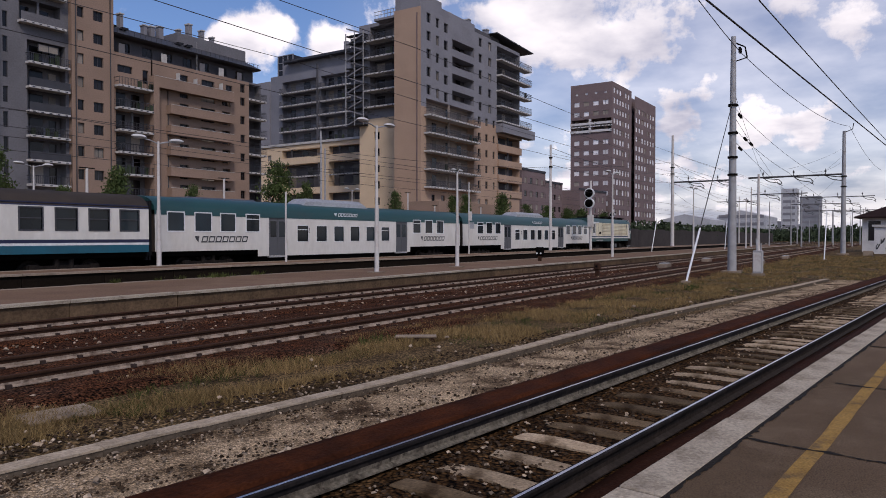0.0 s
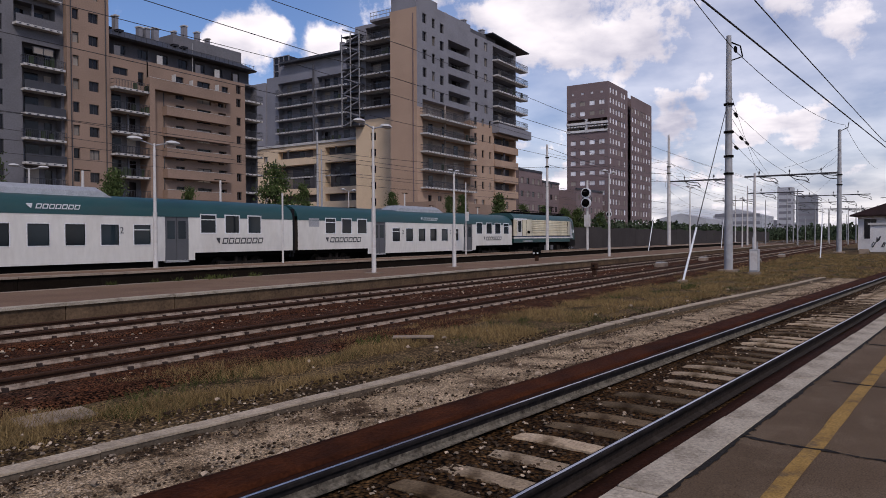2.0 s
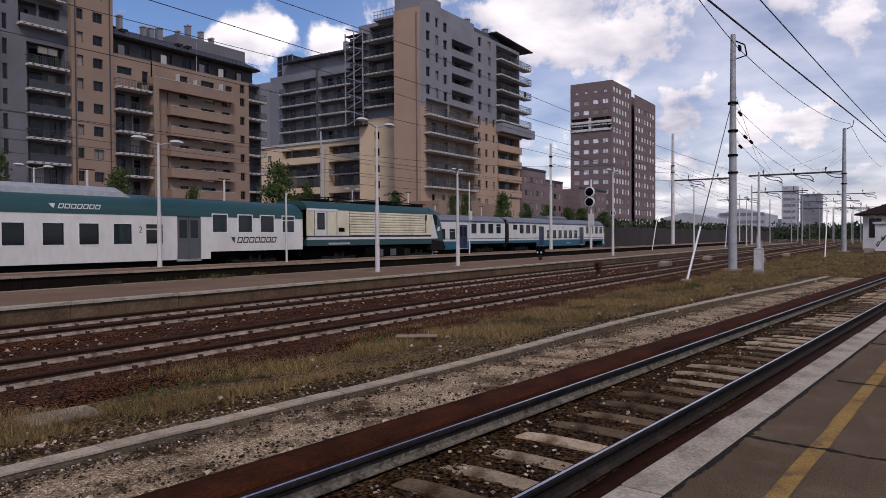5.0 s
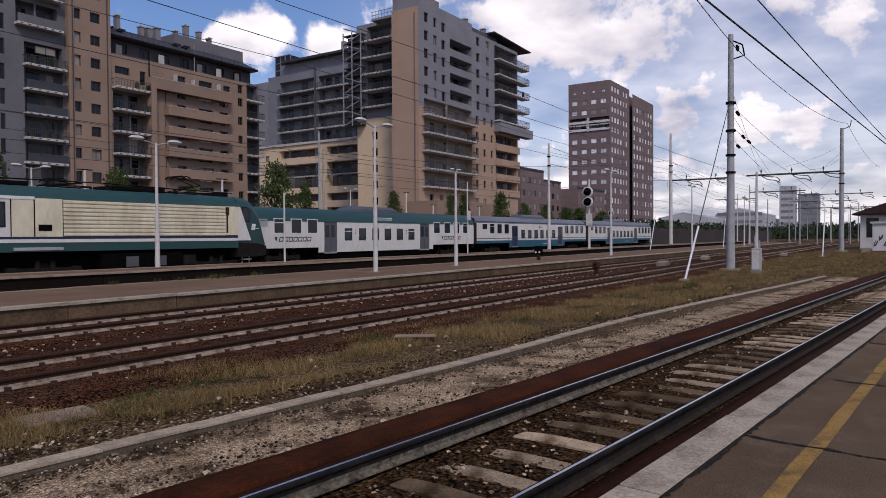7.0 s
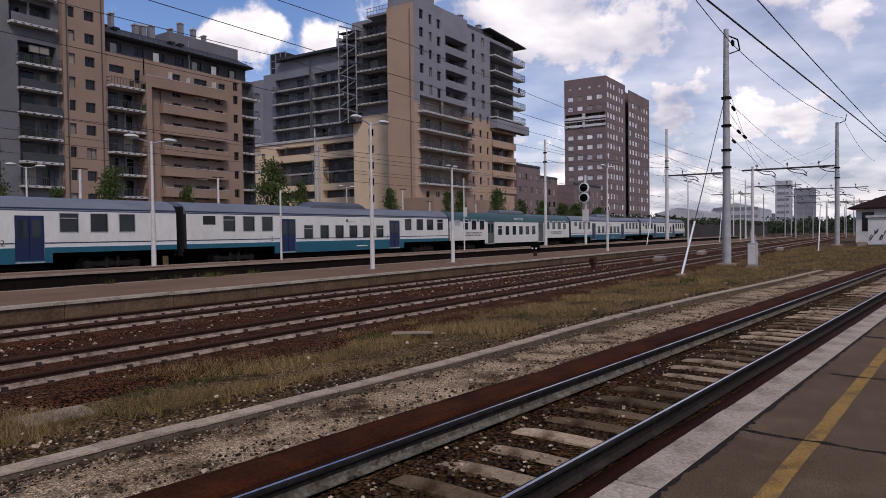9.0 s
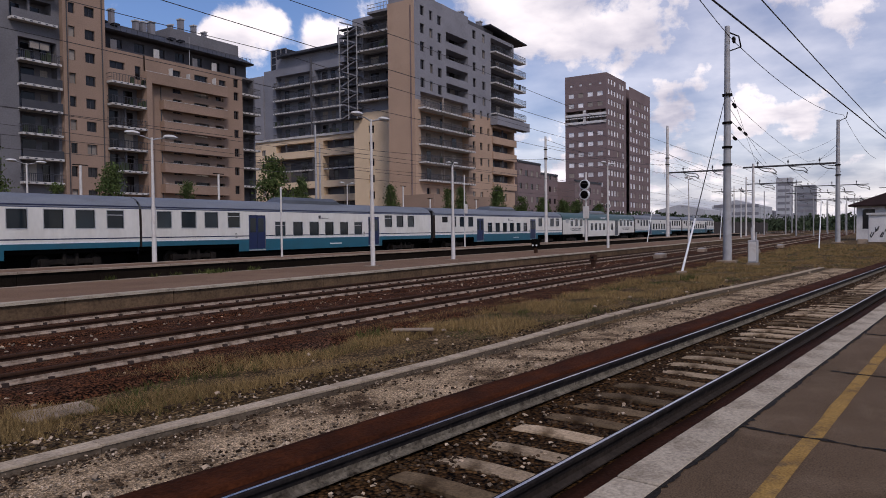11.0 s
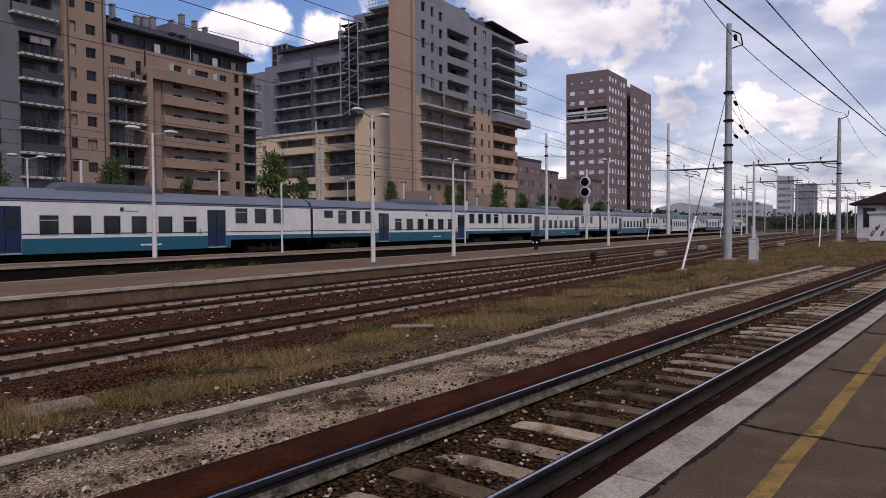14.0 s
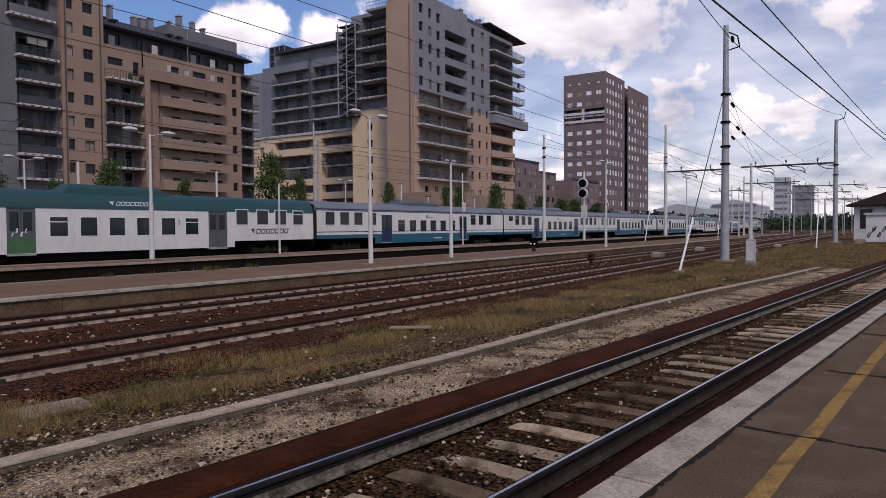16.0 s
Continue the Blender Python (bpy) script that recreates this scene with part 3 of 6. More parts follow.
def build_yard():
    build_track(NEAR, 3.47, -6, 260, "railway track with polished rails and worn concrete sleepers in brown ballast", pieces=(0, 60), bed_half=1.3, sink=0.03, clips=False, side="rail_web", side2="rail_side_dark", shift=0.6, buried=((3.9, 4.4), (6.4, 9.2), (11.3, 12.6), (15, 17), (21, 24)))
    build_track(pose(0, 0, 0), 10.70, -6, 260, "disused rusty track with pale rail sides in red-brown ballast", head="rail_rust", ballast="ballast_red", pieces=(0, 60), sink=-0.004, drop=0.03)
    build_track(pose(0, 0, 0), 15.20, -6, 260, "rusty track beside the island platform in red-brown ballast", head="rail_rust", ballast="ballast_red", pieces=(0, 60), bed_half=1.35, sink=-0.004, drop=0.03)
    build_track(pose(0, 0, 0), 23.70, -6, 260, "track in the pit between two platforms", head="rail_rust", ballast="ballast_brown", pieces=(5, 20), bed_half=1.4)
    build_track(pose(0, 0, 0), 29.90, -60, 320, "track under the departing train", ballast="ballast_brown", pieces=(60, 80))
    build_track(pose(0, 0, 0), 33.95, -60, 320, "far track under the second train", ballast="ballast_brown", pieces=(60, 80))
    bed("red_ballast_strip", pose(0, 0, 0), -6, 200, 12.5, 13.6, GZ + 0.02, "ballast_red", "red-brown ballast between two rusty tracks", slope=0.5)
    bed("rust_bank", NEAR, -6, 200, 4.5, 4.93, -0.035, "rust_bank", "bank of rust-brown brake dust beside the rail", step=1.0, rough=0.012, slope=0.14)
    # darker strip: shade on the bank's slope towards the rail, painted in
    bed("shaded_strip", NEAR, -6, 200, 4.28, 4.46, -0.06, "oily_rust", "rust-brown dust along the rail, darkened as shade", step=1.0, rough=0.012, slope=0.05)
    bed("rust_gutter", NEAR, -6, 200, 2.05, 2.58, -0.13, "oily_rust", "rust-brown dust between rail and platform wall", step=1.0, rough=0.015, slope=0.05)
    bed("gravel_strip", NEAR, -6, 38, 5.12, 6.6, GZ - 0.004, "gravel", "pale gravel strip beside the track", rough=0.05, slope=0.1)
    scatter_stones("loose_ballast_stone", NEAR, [(1, 40, 2.9, 4.1, 3200, 0.026), (1, 14, 2.9, 4.1, 900, 0.02)], "stone_brown", "loose brown ballast stones", 3, -0.195)
    scatter_stones("pale_ballast_stone", NEAR, [(2, 40, 2.85, 4.15, 850, 0.02), (2, 26, 6.9, 7.5, 450, 0.02), (2, 30, 5.1, 6.7, 2600, 0.013), (2, 30, 5.0, 5.4, 160, 0.035), (2, 34, 5.0, 9.0, 120, 0.045)], "stone", "pale loose stones in the ballast", 4, -0.18)
    scatter_stones("dark_gravel_stone", NEAR, [(2, 30, 5.0, 6.65, 450, 0.017), (2, 34, 4.96, 5.3, 2600, 0.024), (2, 34, 5.2, 5.75, 900, 0.022), (2, 20, 6.2, 6.55, 700, 0.018), (2, 30, 6.3, 6.52, 200, 0.02), (2, 25, 7.1, 7.7, 1200, 0.026)], "stone_brown", "dark stones on the gravel strip", 5, -0.19)
    scatter_stones("white_track_stone", pose(0, 0, 0), [(4, 50, 8.9, 14.3, 420, 0.04), (4, 40, 12.3, 13.8, 200, 0.035)], "stone", "scattered white stones by the rusty tracks", 6, -0.18)
    # kerb of the drain beside the gravel
    kb = thing("drain_kerb", NEAR, "weathered concrete drain kerb in short lengths", "kerb", kind="structure")
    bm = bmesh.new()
    # the body's darker colour holds the shade on the kerb's front face
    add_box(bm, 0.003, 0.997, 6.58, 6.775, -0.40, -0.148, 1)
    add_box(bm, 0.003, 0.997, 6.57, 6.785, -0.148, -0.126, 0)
    km = mesh_of("kerb_stone", bm, ["kerb_stone", "kerb_shade"])
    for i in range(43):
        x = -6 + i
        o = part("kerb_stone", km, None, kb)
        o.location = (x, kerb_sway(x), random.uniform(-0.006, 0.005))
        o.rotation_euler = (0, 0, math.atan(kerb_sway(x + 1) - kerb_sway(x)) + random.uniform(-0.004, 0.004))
    # low cover slab and broken slab in the grass
    s = thing("manhole_cover", pose(4.26, 8.17, GZ, 0, 0, -8), "flat concrete cover slab sunk in dry grass", "cover slab")
    boxes("slab", [(-0.4, 0.4, -0.26, 0.26, -0.03, 0.03)], "concrete", s, bevel=0.02)
    s = thing("cable_cover", pose(11.3, 8.1, GZ, 0, 0, -55), "broken concrete cable cover lying in grass", "cable cover")
    boxes("slab", [(-0.42, 0.42, -0.12, 0.12, 0.055, 0.1)], "concrete", s, bevel=0.015)
    for x in (-0.33, 0.03, 0.33):
        boxes("foot", [(x - 0.05, x + 0.05, -0.1, 0.1, -0.06, 0.055)], "rail_rust", s)


def build_platforms():
    PZ = 0.28
    p = thing("pavement_near", NEAR, "asphalt station platform with pale edge stones and yellow line", "platform", kind="structure")
    bm = bmesh.new()
    add_box(bm, -12, 140, -9, 1.62, -0.5, PZ - 0.004)
    add_box(bm, -12, 140, 1.62, 1.82, -0.5, PZ - 0.12)
    part("asphalt", bm, "asphalt", p)
    bm = bmesh.new()
    add_box(bm, 0.012, 2.143, 1.62, 1.915, PZ - 0.13, PZ)
    em = mesh_of("edge_stone", bm, "edge_stone", 0.012)
    for i in range(46):
        o = part("edge_stone", em, None, p)
        o.location = (-4.54 + 2.155 * i, random.uniform(-0.008, 0.008), random.uniform(-0.004, 0.004))
    # hand-painted line, uneven in width
    bm = bmesh.new()
    pts = []
    for i in range(400):
        x = -4 + i * 0.2
        w = 0.057 + 0.011 * noise.noise(Vector((x * 1.7, 0, 0)))
        y = 1.06 + 0.014 * (x - 2.5) + 0.012 * noise.noise(Vector((x * 0.9, 3, 0)))
        pts.append((bm.verts.new((x, y - w, PZ + 0.0005)), bm.verts.new((x, y + w, PZ + 0.0005))))
    for a, b in zip(pts, pts[1:]):
        bm.faces.new((a[0], b[0], b[1], a[1]))
    part("painted_line", bm, "yellow", p, "worn yellow safety line")
    # tarred joints across the platform and along the edge stones
    bm = bmesh.new()
    for xj, y0 in ((1.4, 1.58), (5.68, 1.6), (8.42, 1.46), (11.6, 1.58), (17.0, 1.58), (22.5, 1.58)):
        row = []
        for i in range(160):
            y = y0 - i * 0.03
            x = xj + 0.06 * noise.noise(Vector((xj, y * 2.2, 0))) + 0.02 * noise.noise(Vector((xj, y * 9, 0)))
            w = max(0.004, 0.022 + 0.02 * noise.noise(Vector((y * 31, xj, 4))) + 0.03 * noise.noise(Vector((y * 6, xj, 2))))
            row.append((bm.verts.new((x - w, y, PZ + 0.002)), bm.verts.new((x + w, y, PZ + 0.002))))
        for a, b in zip(row, row[1:]):
            bm.faces.new((a[0], b[0], b[1], a[1]))
    row = []
    for i in range(900):
        x = -2 + i * 0.04
        w = 0.03 + 0.07 * max(0, noise.noise(Vector((x * 1.3, 7, 2)))) + 0.03 * noise.noise(Vector((x * 6, 7, 2)))
        row.append((bm.verts.new((x, 1.62 - max(0.006, w + 0.035 * noise.noise(Vector((x * 19, 1, 2)))), PZ + 0.002)), bm.verts.new((x, 1.623, PZ + 0.002))))
    for a, b in zip(row, row[1:]):
        bm.faces.new((a[0], b[0], b[1], a[1]))
    part("joint", bm, "tar", p, "cracked tar joint")
    # island platform
    p = thing("pavement_island", pose(0, 0, 0), "low island platform with reddish asphalt and concrete edge", "platform", kind="structure")
    bm = bmesh.new()
    add_box(bm, -30, 150, 16.98, 21.75, -0.5, 0.30)
    part("asphalt", bm, "asphalt_far", p)
    bm = bmesh.new()
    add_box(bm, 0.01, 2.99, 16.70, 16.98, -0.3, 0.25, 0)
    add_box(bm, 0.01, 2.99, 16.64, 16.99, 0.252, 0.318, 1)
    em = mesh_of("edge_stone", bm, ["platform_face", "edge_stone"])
    bm = bmesh.new()
    add_box(bm, 0.01, 2.99, 21.75, 22.08, -0.3, 0.31)
    eb = mesh_of("edge_stone", bm, "concrete")
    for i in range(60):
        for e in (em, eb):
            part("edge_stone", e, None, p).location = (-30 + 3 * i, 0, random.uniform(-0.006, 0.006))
    p = thing("pavement_far", pose(0, 0, 0), "raised concrete platform beside the moving train", "platform", kind="structure")
    bm = bmesh.new()
    add_box(bm, -30, 150, 25.55, 27.7, -0.5, 0.55)
    part("asphalt", bm, "asphalt_far", p)
    bm = bmesh.new()
    # face colour holds the shade that the far platform's edge lies in
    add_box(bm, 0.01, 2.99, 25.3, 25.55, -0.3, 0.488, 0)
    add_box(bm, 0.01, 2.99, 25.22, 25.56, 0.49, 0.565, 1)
    em = mesh_of("edge_stone", bm, ["platform_shade", "concrete"])
    bm = bmesh.new()
    add_box(bm, 0.01, 2.99, 27.7, 28.0, -0.3, 0.565)
    eb = mesh_of("edge_stone", bm, "concrete")
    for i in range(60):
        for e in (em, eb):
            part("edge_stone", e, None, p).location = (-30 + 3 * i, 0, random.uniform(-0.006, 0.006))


# ---- rolling stock ----
def shell(bm, x0, x1, prof, ends=True, mi=0):
    ring = [(y, z) for y, z in prof] + [(-y, z) for y, z in prof[::-1] if y > 0]
    rows = [[(x, y, z) for y, z in ring] for x in (x0, x1)]
    add_loft(bm, rows, False, False, mi, True)
    if ends:
        for x in (x0, x1):
            bm.faces.new([bm.verts.new((x, y, z)) for y, z in ring])


HI = [(2.36, 3.19), (3.82, 4.67), (5.29, 6.15)]
LOW = [(8.9, 9.72), (10.44, 11.25), (11.95, 12.78), (13.42, 14.26), (14.93, 15.77), (16.48, 17.32)]
HI2 = [(20.12, 20.98), (21.72, 22.6), (23.2, 24.12), (24.76, 25.62)]
DOORS = [(6.86, 8.14), (18.1, 19.43)]
CARLEN = 26.5
COACH_LOW = (HI, HI2, LOW, DOORS)
COACH_LAST = (HI, HI2, [(9.31, 10.13), (10.75, 11.57), (12.21, 13.02), (13.69, 14.5), (15.13, 15.95), (16.61, 17.44)], [(7.44, 8.68), (18.14, 19.45)])
COACH_OLD = ([], [(4.3 + 1.39 * i, 5.14 + 1.39 * i) for i in range(9)] + [(21.22 + 1.39 * i, 22.06 + 1.39 * i) for i in range(4)], [], [(2.3, 3.5), (19.2, 20.4)])


def bogie(x, parent):
    b = thing("bogie")
    b.parent = parent
    b.location = (x, 0, 0)
    bm = bmesh.new()
    for y in (-1.05, 1.05):
        add_box(bm, -1.5, 1.5, y - 0.07, y + 0.07, 0.45, 0.68)
        for k in (-1.25, 1.25):
            add_box(bm, k - 0.18, k + 0.18, y - 0.12, y + 0.12, 0.32, 0.72)
        add_tube(bm, (0.3, y, 0.4), (0.3, y, 0.95), 0.12, 0.12, 8)
        add_tube(bm, (-0.3, y, 0.4), (-0.3, y, 0.95), 0.12, 0.12, 8)
    add_box(bm, -0.35, 0.35, -1.0, 1.0, 0.5, 0.85)
    part("frame", bm, "bogie_grime", b)
    bm = bmesh.new()
    for y in (-0.76, 0.76):
        add_tube(bm, (0, y - 0.07, 0), (0, y + 0.07, 0), 0.45, 0.45, 20)
        add_tube(bm, (0, y - 0.11, 0), (0, y + 0.11, 0), 0.15, 0.15, 10)
    add_tube(bm, (0, -0.76, 0), (0, 0.76, 0), 0.08, 0.08, 8)
    wm = mesh_of("wheelset", bm, "bogie_grime")
    for k in (-1.25, 1.25):
        part("wheelset", wm, None, b).location = (k, 0, 0.46)


def glyph_bars(bm, x, z, w, h, y, n=7):
    """A row of plain slanted frames in place of a company mark."""
    step, t = w / n, h * 0.2

    def quad(a, b, z0, z1):
        bm.faces.new([bm.verts.new((q + 0.3 * (k - z), y, k)) for q, k in ((a, z0), (b, z0), (b, z1), (a, z1))])
    for i in range(n):
        a, b = x + i * step, x + (i + 0.84) * step
        quad(a, b, z + h - t, z + h)
        quad(a, b, z, z + t)
        quad(a, a + t, z + t, z + h - t)
        quad(b - t, b, z + t, z + h - t)


def text_mesh(name, text, size, m):
    cu = bpy.data.curves.new(name, "FONT")
    cu.body, cu.size, cu.extrude = text, size, 0.002
    ob = new(name, cu)
    me = bpy.data.meshes.new_from_object(ob.evaluated_get(bpy.context.evaluated_depsgraph_get()))
    bpy.data.objects.remove(ob)
    me.materials.append(M[m])
    return me


def build_coach(style, label, cab=False, start=0.05, length=26.3, mirrored=False, layout=COACH_LOW, unit="roof_unit"):
    """A low-floor coach along +x, its end at x = 0, rail top at z = 0."""
    g, old = style == "green", style == "old"
    HI, HI2, LOW, DOORS = COACH_OLD if old else layout
    if mirrored:
        HI, HI2, LOW, DOORS = [[(CARLEN - b, CARLEN - a) for a, b in v[::-1]] for v in (HI2, HI, LOW, DOORS)]
    top, low, roof = ("train_white", "train_white", "train_green") if g else ("train_white", "train_teal", "roof_dark" if old else "roof_grey")
    c = thing("passenger_coach", None, label, "train coach", "coaches of the two trains")
    x0, x1 = start, length
    wl = 2.88 if g else 3.10
    for s in (-1, 1):
        bm = bmesh.new()
        cuts = [(x0, 6.3, 0.96 if old else 1.17), (6.3, 20.0, 0.96 if old else 0.82 if g else 0.72), (20.0, x1, 1.17)]
        holes = []
        for a, b in HI:
            holes.append((a, b, 2.14, 3.0))
        for a, b in HI2:
            holes.append((a, b, 2.14, 3.0))
        for a, b in LOW:
            holes.append((a, b, 1.60, 2.48))
        for a, b in DOORS:
            holes.append((a, b, 0.84, 2.88))
        xs = sorted({x0, x1, 6.3, 20.0, *[h[0] for h in holes], *[h[1] for h in holes]})
        zs = sorted({0.72, 0.82, 0.84, 0.96, 1.17, 1.43, 1.50, 1.60, 1.66, 1.74, 2.14, 2.48, 2.88, 3.0, 3.02, 3.10})
        vv = {}

        def vert(x, z, d=0.0):
            k = (round(x, 3), round(z, 3), d)
            if k not in vv:
                w = 1.45 - (0.03 * (1.5 - z) / 0.8 if z < 1.5 else 0) - (0.02 * (z - 2.2) if z > 2.2 else 0)
                vv[k] = bm.verts.new((x, s * (w - d), z))
            return vv[k]

        def solid(x, z):
            if x < x0 or x > x1 or z > wl:
                return False
            if z < [q[2] for q in cuts if q[0] <= x <= q[1]][0]:
                return False
            return not any(h[0] < x < h[1] and h[2] < z < h[3] for h in holes)
        for xa, xb in zip(xs, xs[1:]):
            for za, zb in zip(zs, zs[1:]):
                xm, zm = (xa + xb) / 2, (za + zb) / 2
                if not solid(xm, zm):
                    continue
                f = bm.faces.new((vert(xa, za), vert(xb, za), vert(xb, zb), vert(xa, zb)))
                f.material_index = 0
                if not g:
                    z1 = zm - 0.08 if old and zm > 1.43 else zm
                    f.material_index = 1 if z1 < 1.43 else 3 if z1 < 1.50 else 0 if z1 < 1.60 and not old else 2 if z1 < 1.66 else 0
                # reveals into the openings
                for nx, nz, e in ((xa - 0.01, zm, ((xa, za), (xa, zb))), (xb + 0.01, zm, ((xb, za), (xb, zb))), (xm, za - 0.01, ((xa, za), (xb, za))), (xm, zb + 0.01, ((xa, zb), (xb, zb)))):
                    if any(h[0] < nx < h[1] and h[2] < nz < h[3] for h in holes):
                        (ax, az), (bx, bz) = e
                        bm.faces.new((vert(ax, az), vert(bx, bz), vert(bx, bz, 0.06), vert(ax, az, 0.06))).material_index = 4
        part("side_wall", bm, [top, low, "train_navy", "mark_white", "frame_alu"], c, "white side wall" if g else "white side wall with teal lower band")
        # windows, each with frame and transom
        for k, (a, b) in enumerate(HI + HI2 + LOW):
            za, zb = (1.60, 2.48) if (a, b) in LOW else (2.14, 3.0)
            gy = 1.446 if g and (a, b) not in LOW else 1.40
            w = boxes("window", [(a, b, s * gy - 0.01, s * gy + 0.01, za, zb)], "train_glass", c)
            bm = bmesh.new()
            y0, y1 = sorted((s * 1.405, s * 1.462))
            t = 0.055 if old or g and (a, b) not in LOW else 0.035
            for it in ((a - t, a, za - t, zb + t), (b, b + t, za - t, zb + t), (a, b, za - t, za), (a, b, zb, zb + t)):
                add_box(bm, it[0], it[1], y0, y1, it[2], it[3])
            if old:
                add_box(bm, a, b, y0, y1 - 0.01, zb - 0.42, zb - 0.38)
            elif k in ((3, 4, 7, 12) if mirrored else (0, 6, 7, 12)):
                add_box(bm, a, b, y0, y1 - 0.01, zb - 0.24, zb - 0.2)
            part("frame", bm, "mark_white" if g else "railing" if old else "frame_alu", w)
        for k, (a, b) in enumerate(DOORS):
            dm = "door_grey" if g else "door_blue"
            d = boxes("door", [(a, (a + b) / 2 - 0.012, s * 1.385 - 0.02, s * 1.385 + 0.02, 0.84, 2.88), ((a + b) / 2 + 0.012, b, s * 1.385 - 0.02, s * 1.385 + 0.02, 0.84, 2.88)], dm, c, "grey double door" if g else "dark blue double door")
            for xa, xb in ((a + 0.14, (a + b) / 2 - 0.1), ((a + b) / 2 + 0.1, b - 0.14)):
                boxes("door_pane", [(xa, xb, s * 1.41 - 0.004, s * 1.41 + 0.004, 1.85, 2.7)], "train_glass", d)
            boxes("step", [(a, b, min(s * 1.30, s * 1.45), max(s * 1.30, s * 1.45), 0.74, 0.80)], "frame_alu", c)
    # panel beside the end windows
    if not mirrored:
        boxes("panel", [(0.95, 1.8, -1.45, -1.436, 2.5, 3.0)], "frame_alu" if g else "win_dark", c)
    # roof with its shoulder
    prof = [(1.452 if g else 1.44, wl), (1.425, 3.14), (1.34, 3.32), (1.18, 3.5), (0.95, 3.64), (0.6, 3.75), (0.2, 3.79)]
    bm = bmesh.new()
    shell(bm, x0, x1, prof, True)
    if not g:
        for f in bm.faces:
            cz = f.calc_center_median().z
            if abs(f.normal.x) < 0.5 and cz < 3.14:
                f.material_index = 1
    part("roof", bm, [roof, "train_navy"], c, "green rounded roof" if g else "dark grimy roof" if old else "grey rounded roof")
    if not g:
        for s in (-1, 1):
            boxes("stripe", [(x0, x1, s * 1.405 - 0.02, s * 1.405 + 0.02, 3.2, 3.25)], "train_navy", c)
    # roof equipment
    bm = bmesh.new()
    add_loft(bm, [[(x, -0.8, 3.66), (x + d, -0.78, 3.92), (x + d * 1.4, -0.5, 4.12), (x + d * 1.4, 0.5, 4.12), (x + d, 0.78, 3.92), (x, 0.8, 3.66)] for x, d in ((10.2, 0.45), (12.6, 0.0), (16.2, -0.45))])
    part("roof_unit", bm, unit, c, "air-conditioning unit on the roof")
    # ends, gangways and under floor
    for x, e in ((x0, x0 + 0.1), (x1 - 0.1, x1)):
        boxes("end_wall", [(x, e, -1.42, 1.42, 1.17, 3.1)], "roof_dark", c)
    for a, b in ((x0 - 0.14, x0), (x1, x1 + 0.14))[:1 if cab else 2]:
        bm = bmesh.new()
        add_box(bm, a, b, -1.2, 1.2, 1.0, 3.5)
        add_box(bm, a + 0.02, b - 0.02, -1.15, 1.15, 0.8, 1.0)
        part("gangway", bm, "rubber", c, "black rubber gangway")
    boxes("equipment_trough", [(6.4, 19.9, -1.3, 1.3, 0.42, 0.9 if not old else 1.2)], "black", c)
    boxes("floor_frame", [(x0, x1, -1.25, 1.25, 0.95, 1.2)], "black", c)
    # black filler box in place of the shadow under the floor
    boxes("shade_filler", [(x0 + 0.3, x1 - 0.3, -0.62, 0.62, 0.2, 1.0)], "black", c)
    for x in (3.4, CARLEN - 3.4):
        bogie(x, c)
    if g:
        for a, z, w, h, y, m in ((2.7, 1.58, 2.9, 0.31, -1.462, "mark_dark"), (21.6, 1.58, 2.7, 0.31, -1.462, "mark_dark"), (12.55, 3.08, 1.8, 0.2, -1.46, "mark_white")):
            bm = bmesh.new()
            glyph_bars(bm, a, z, w, h, y, 7)
            bm.faces.new([bm.verts.new(v) for v in ((a - 0.36, y, z + h), (a - 0.1, y, z + h), (a - 0.16, y, z), (a - 0.3, y, z + h * 0.55))])
            tagged(part("company_mark", bm, m, c, "slanted company mark in bars"), kind="stuff")
    else:
        bm = bmesh.new()
        add_box(bm, 13.1, 13.3, -1.455, -1.44, 2.72, 2.92, 0)
        add_box(bm, 13.35, 14.1, -1.455, -1.44, 2.73, 2.76, 0)
        add_box(bm, 14.2, 15.4, -1.456, -1.44, 0.98, 1.06, 1)
        part("company_mark", bm, ["mark_dark", "mark_white"], c)
    for x in ((7.9 - 1.9, 17.75) if not g else (9.98, 16.1)):
        t = part("class_number", TWO, None, c, "painted class number")
        t.matrix_basis = pose(x, -1.457, 1.52 if not g else 2.1, 90, 0, 0)
    if cab:
        # driving end: windscreen, raked nose, lamps
        bm = bmesh.new()
        xe = x1
        add_loft(bm, [[(x, y * w, z + dz) for y, z in ((-1.42, 0.85), (1.42, 0.85), (1.42, 2.2), (1.3, 3.1), (0.8, 3.6), (-0.8, 3.6), (-1.3, 3.1), (-1.42, 2.2))] for x, w, dz in ((xe - 0.05, 1.0, 0), (xe + 0.45, 0.97, -0.05), (xe + 0.62, 0.9, -0.15))])
        part("driving_end", bm, "train_white", c)
        boxes("windscreen", [(xe + 0.60, xe + 0.64, -1.0, 1.0, 2.15, 2.95)], "train_glass", c)
        boxes("cab_window", [(xe + 0.05, xe + 0.4, -1.425, -1.40, 2.2, 2.9)], "train_glass", c)
        boxes("bumper", [(xe, xe + 0.7, -1.35, 1.35, 0.6, 1.05)], "train_teal", c)
        for y in (-0.9, 0.9):
            bm = bmesh.new()
            add_tube(bm, (xe + 0.6, y, 1.5), (xe + 0.66, y, 1.5), 0.12, 0.12, 12)
            part("headlight", bm, "mark_white", c)
    return c


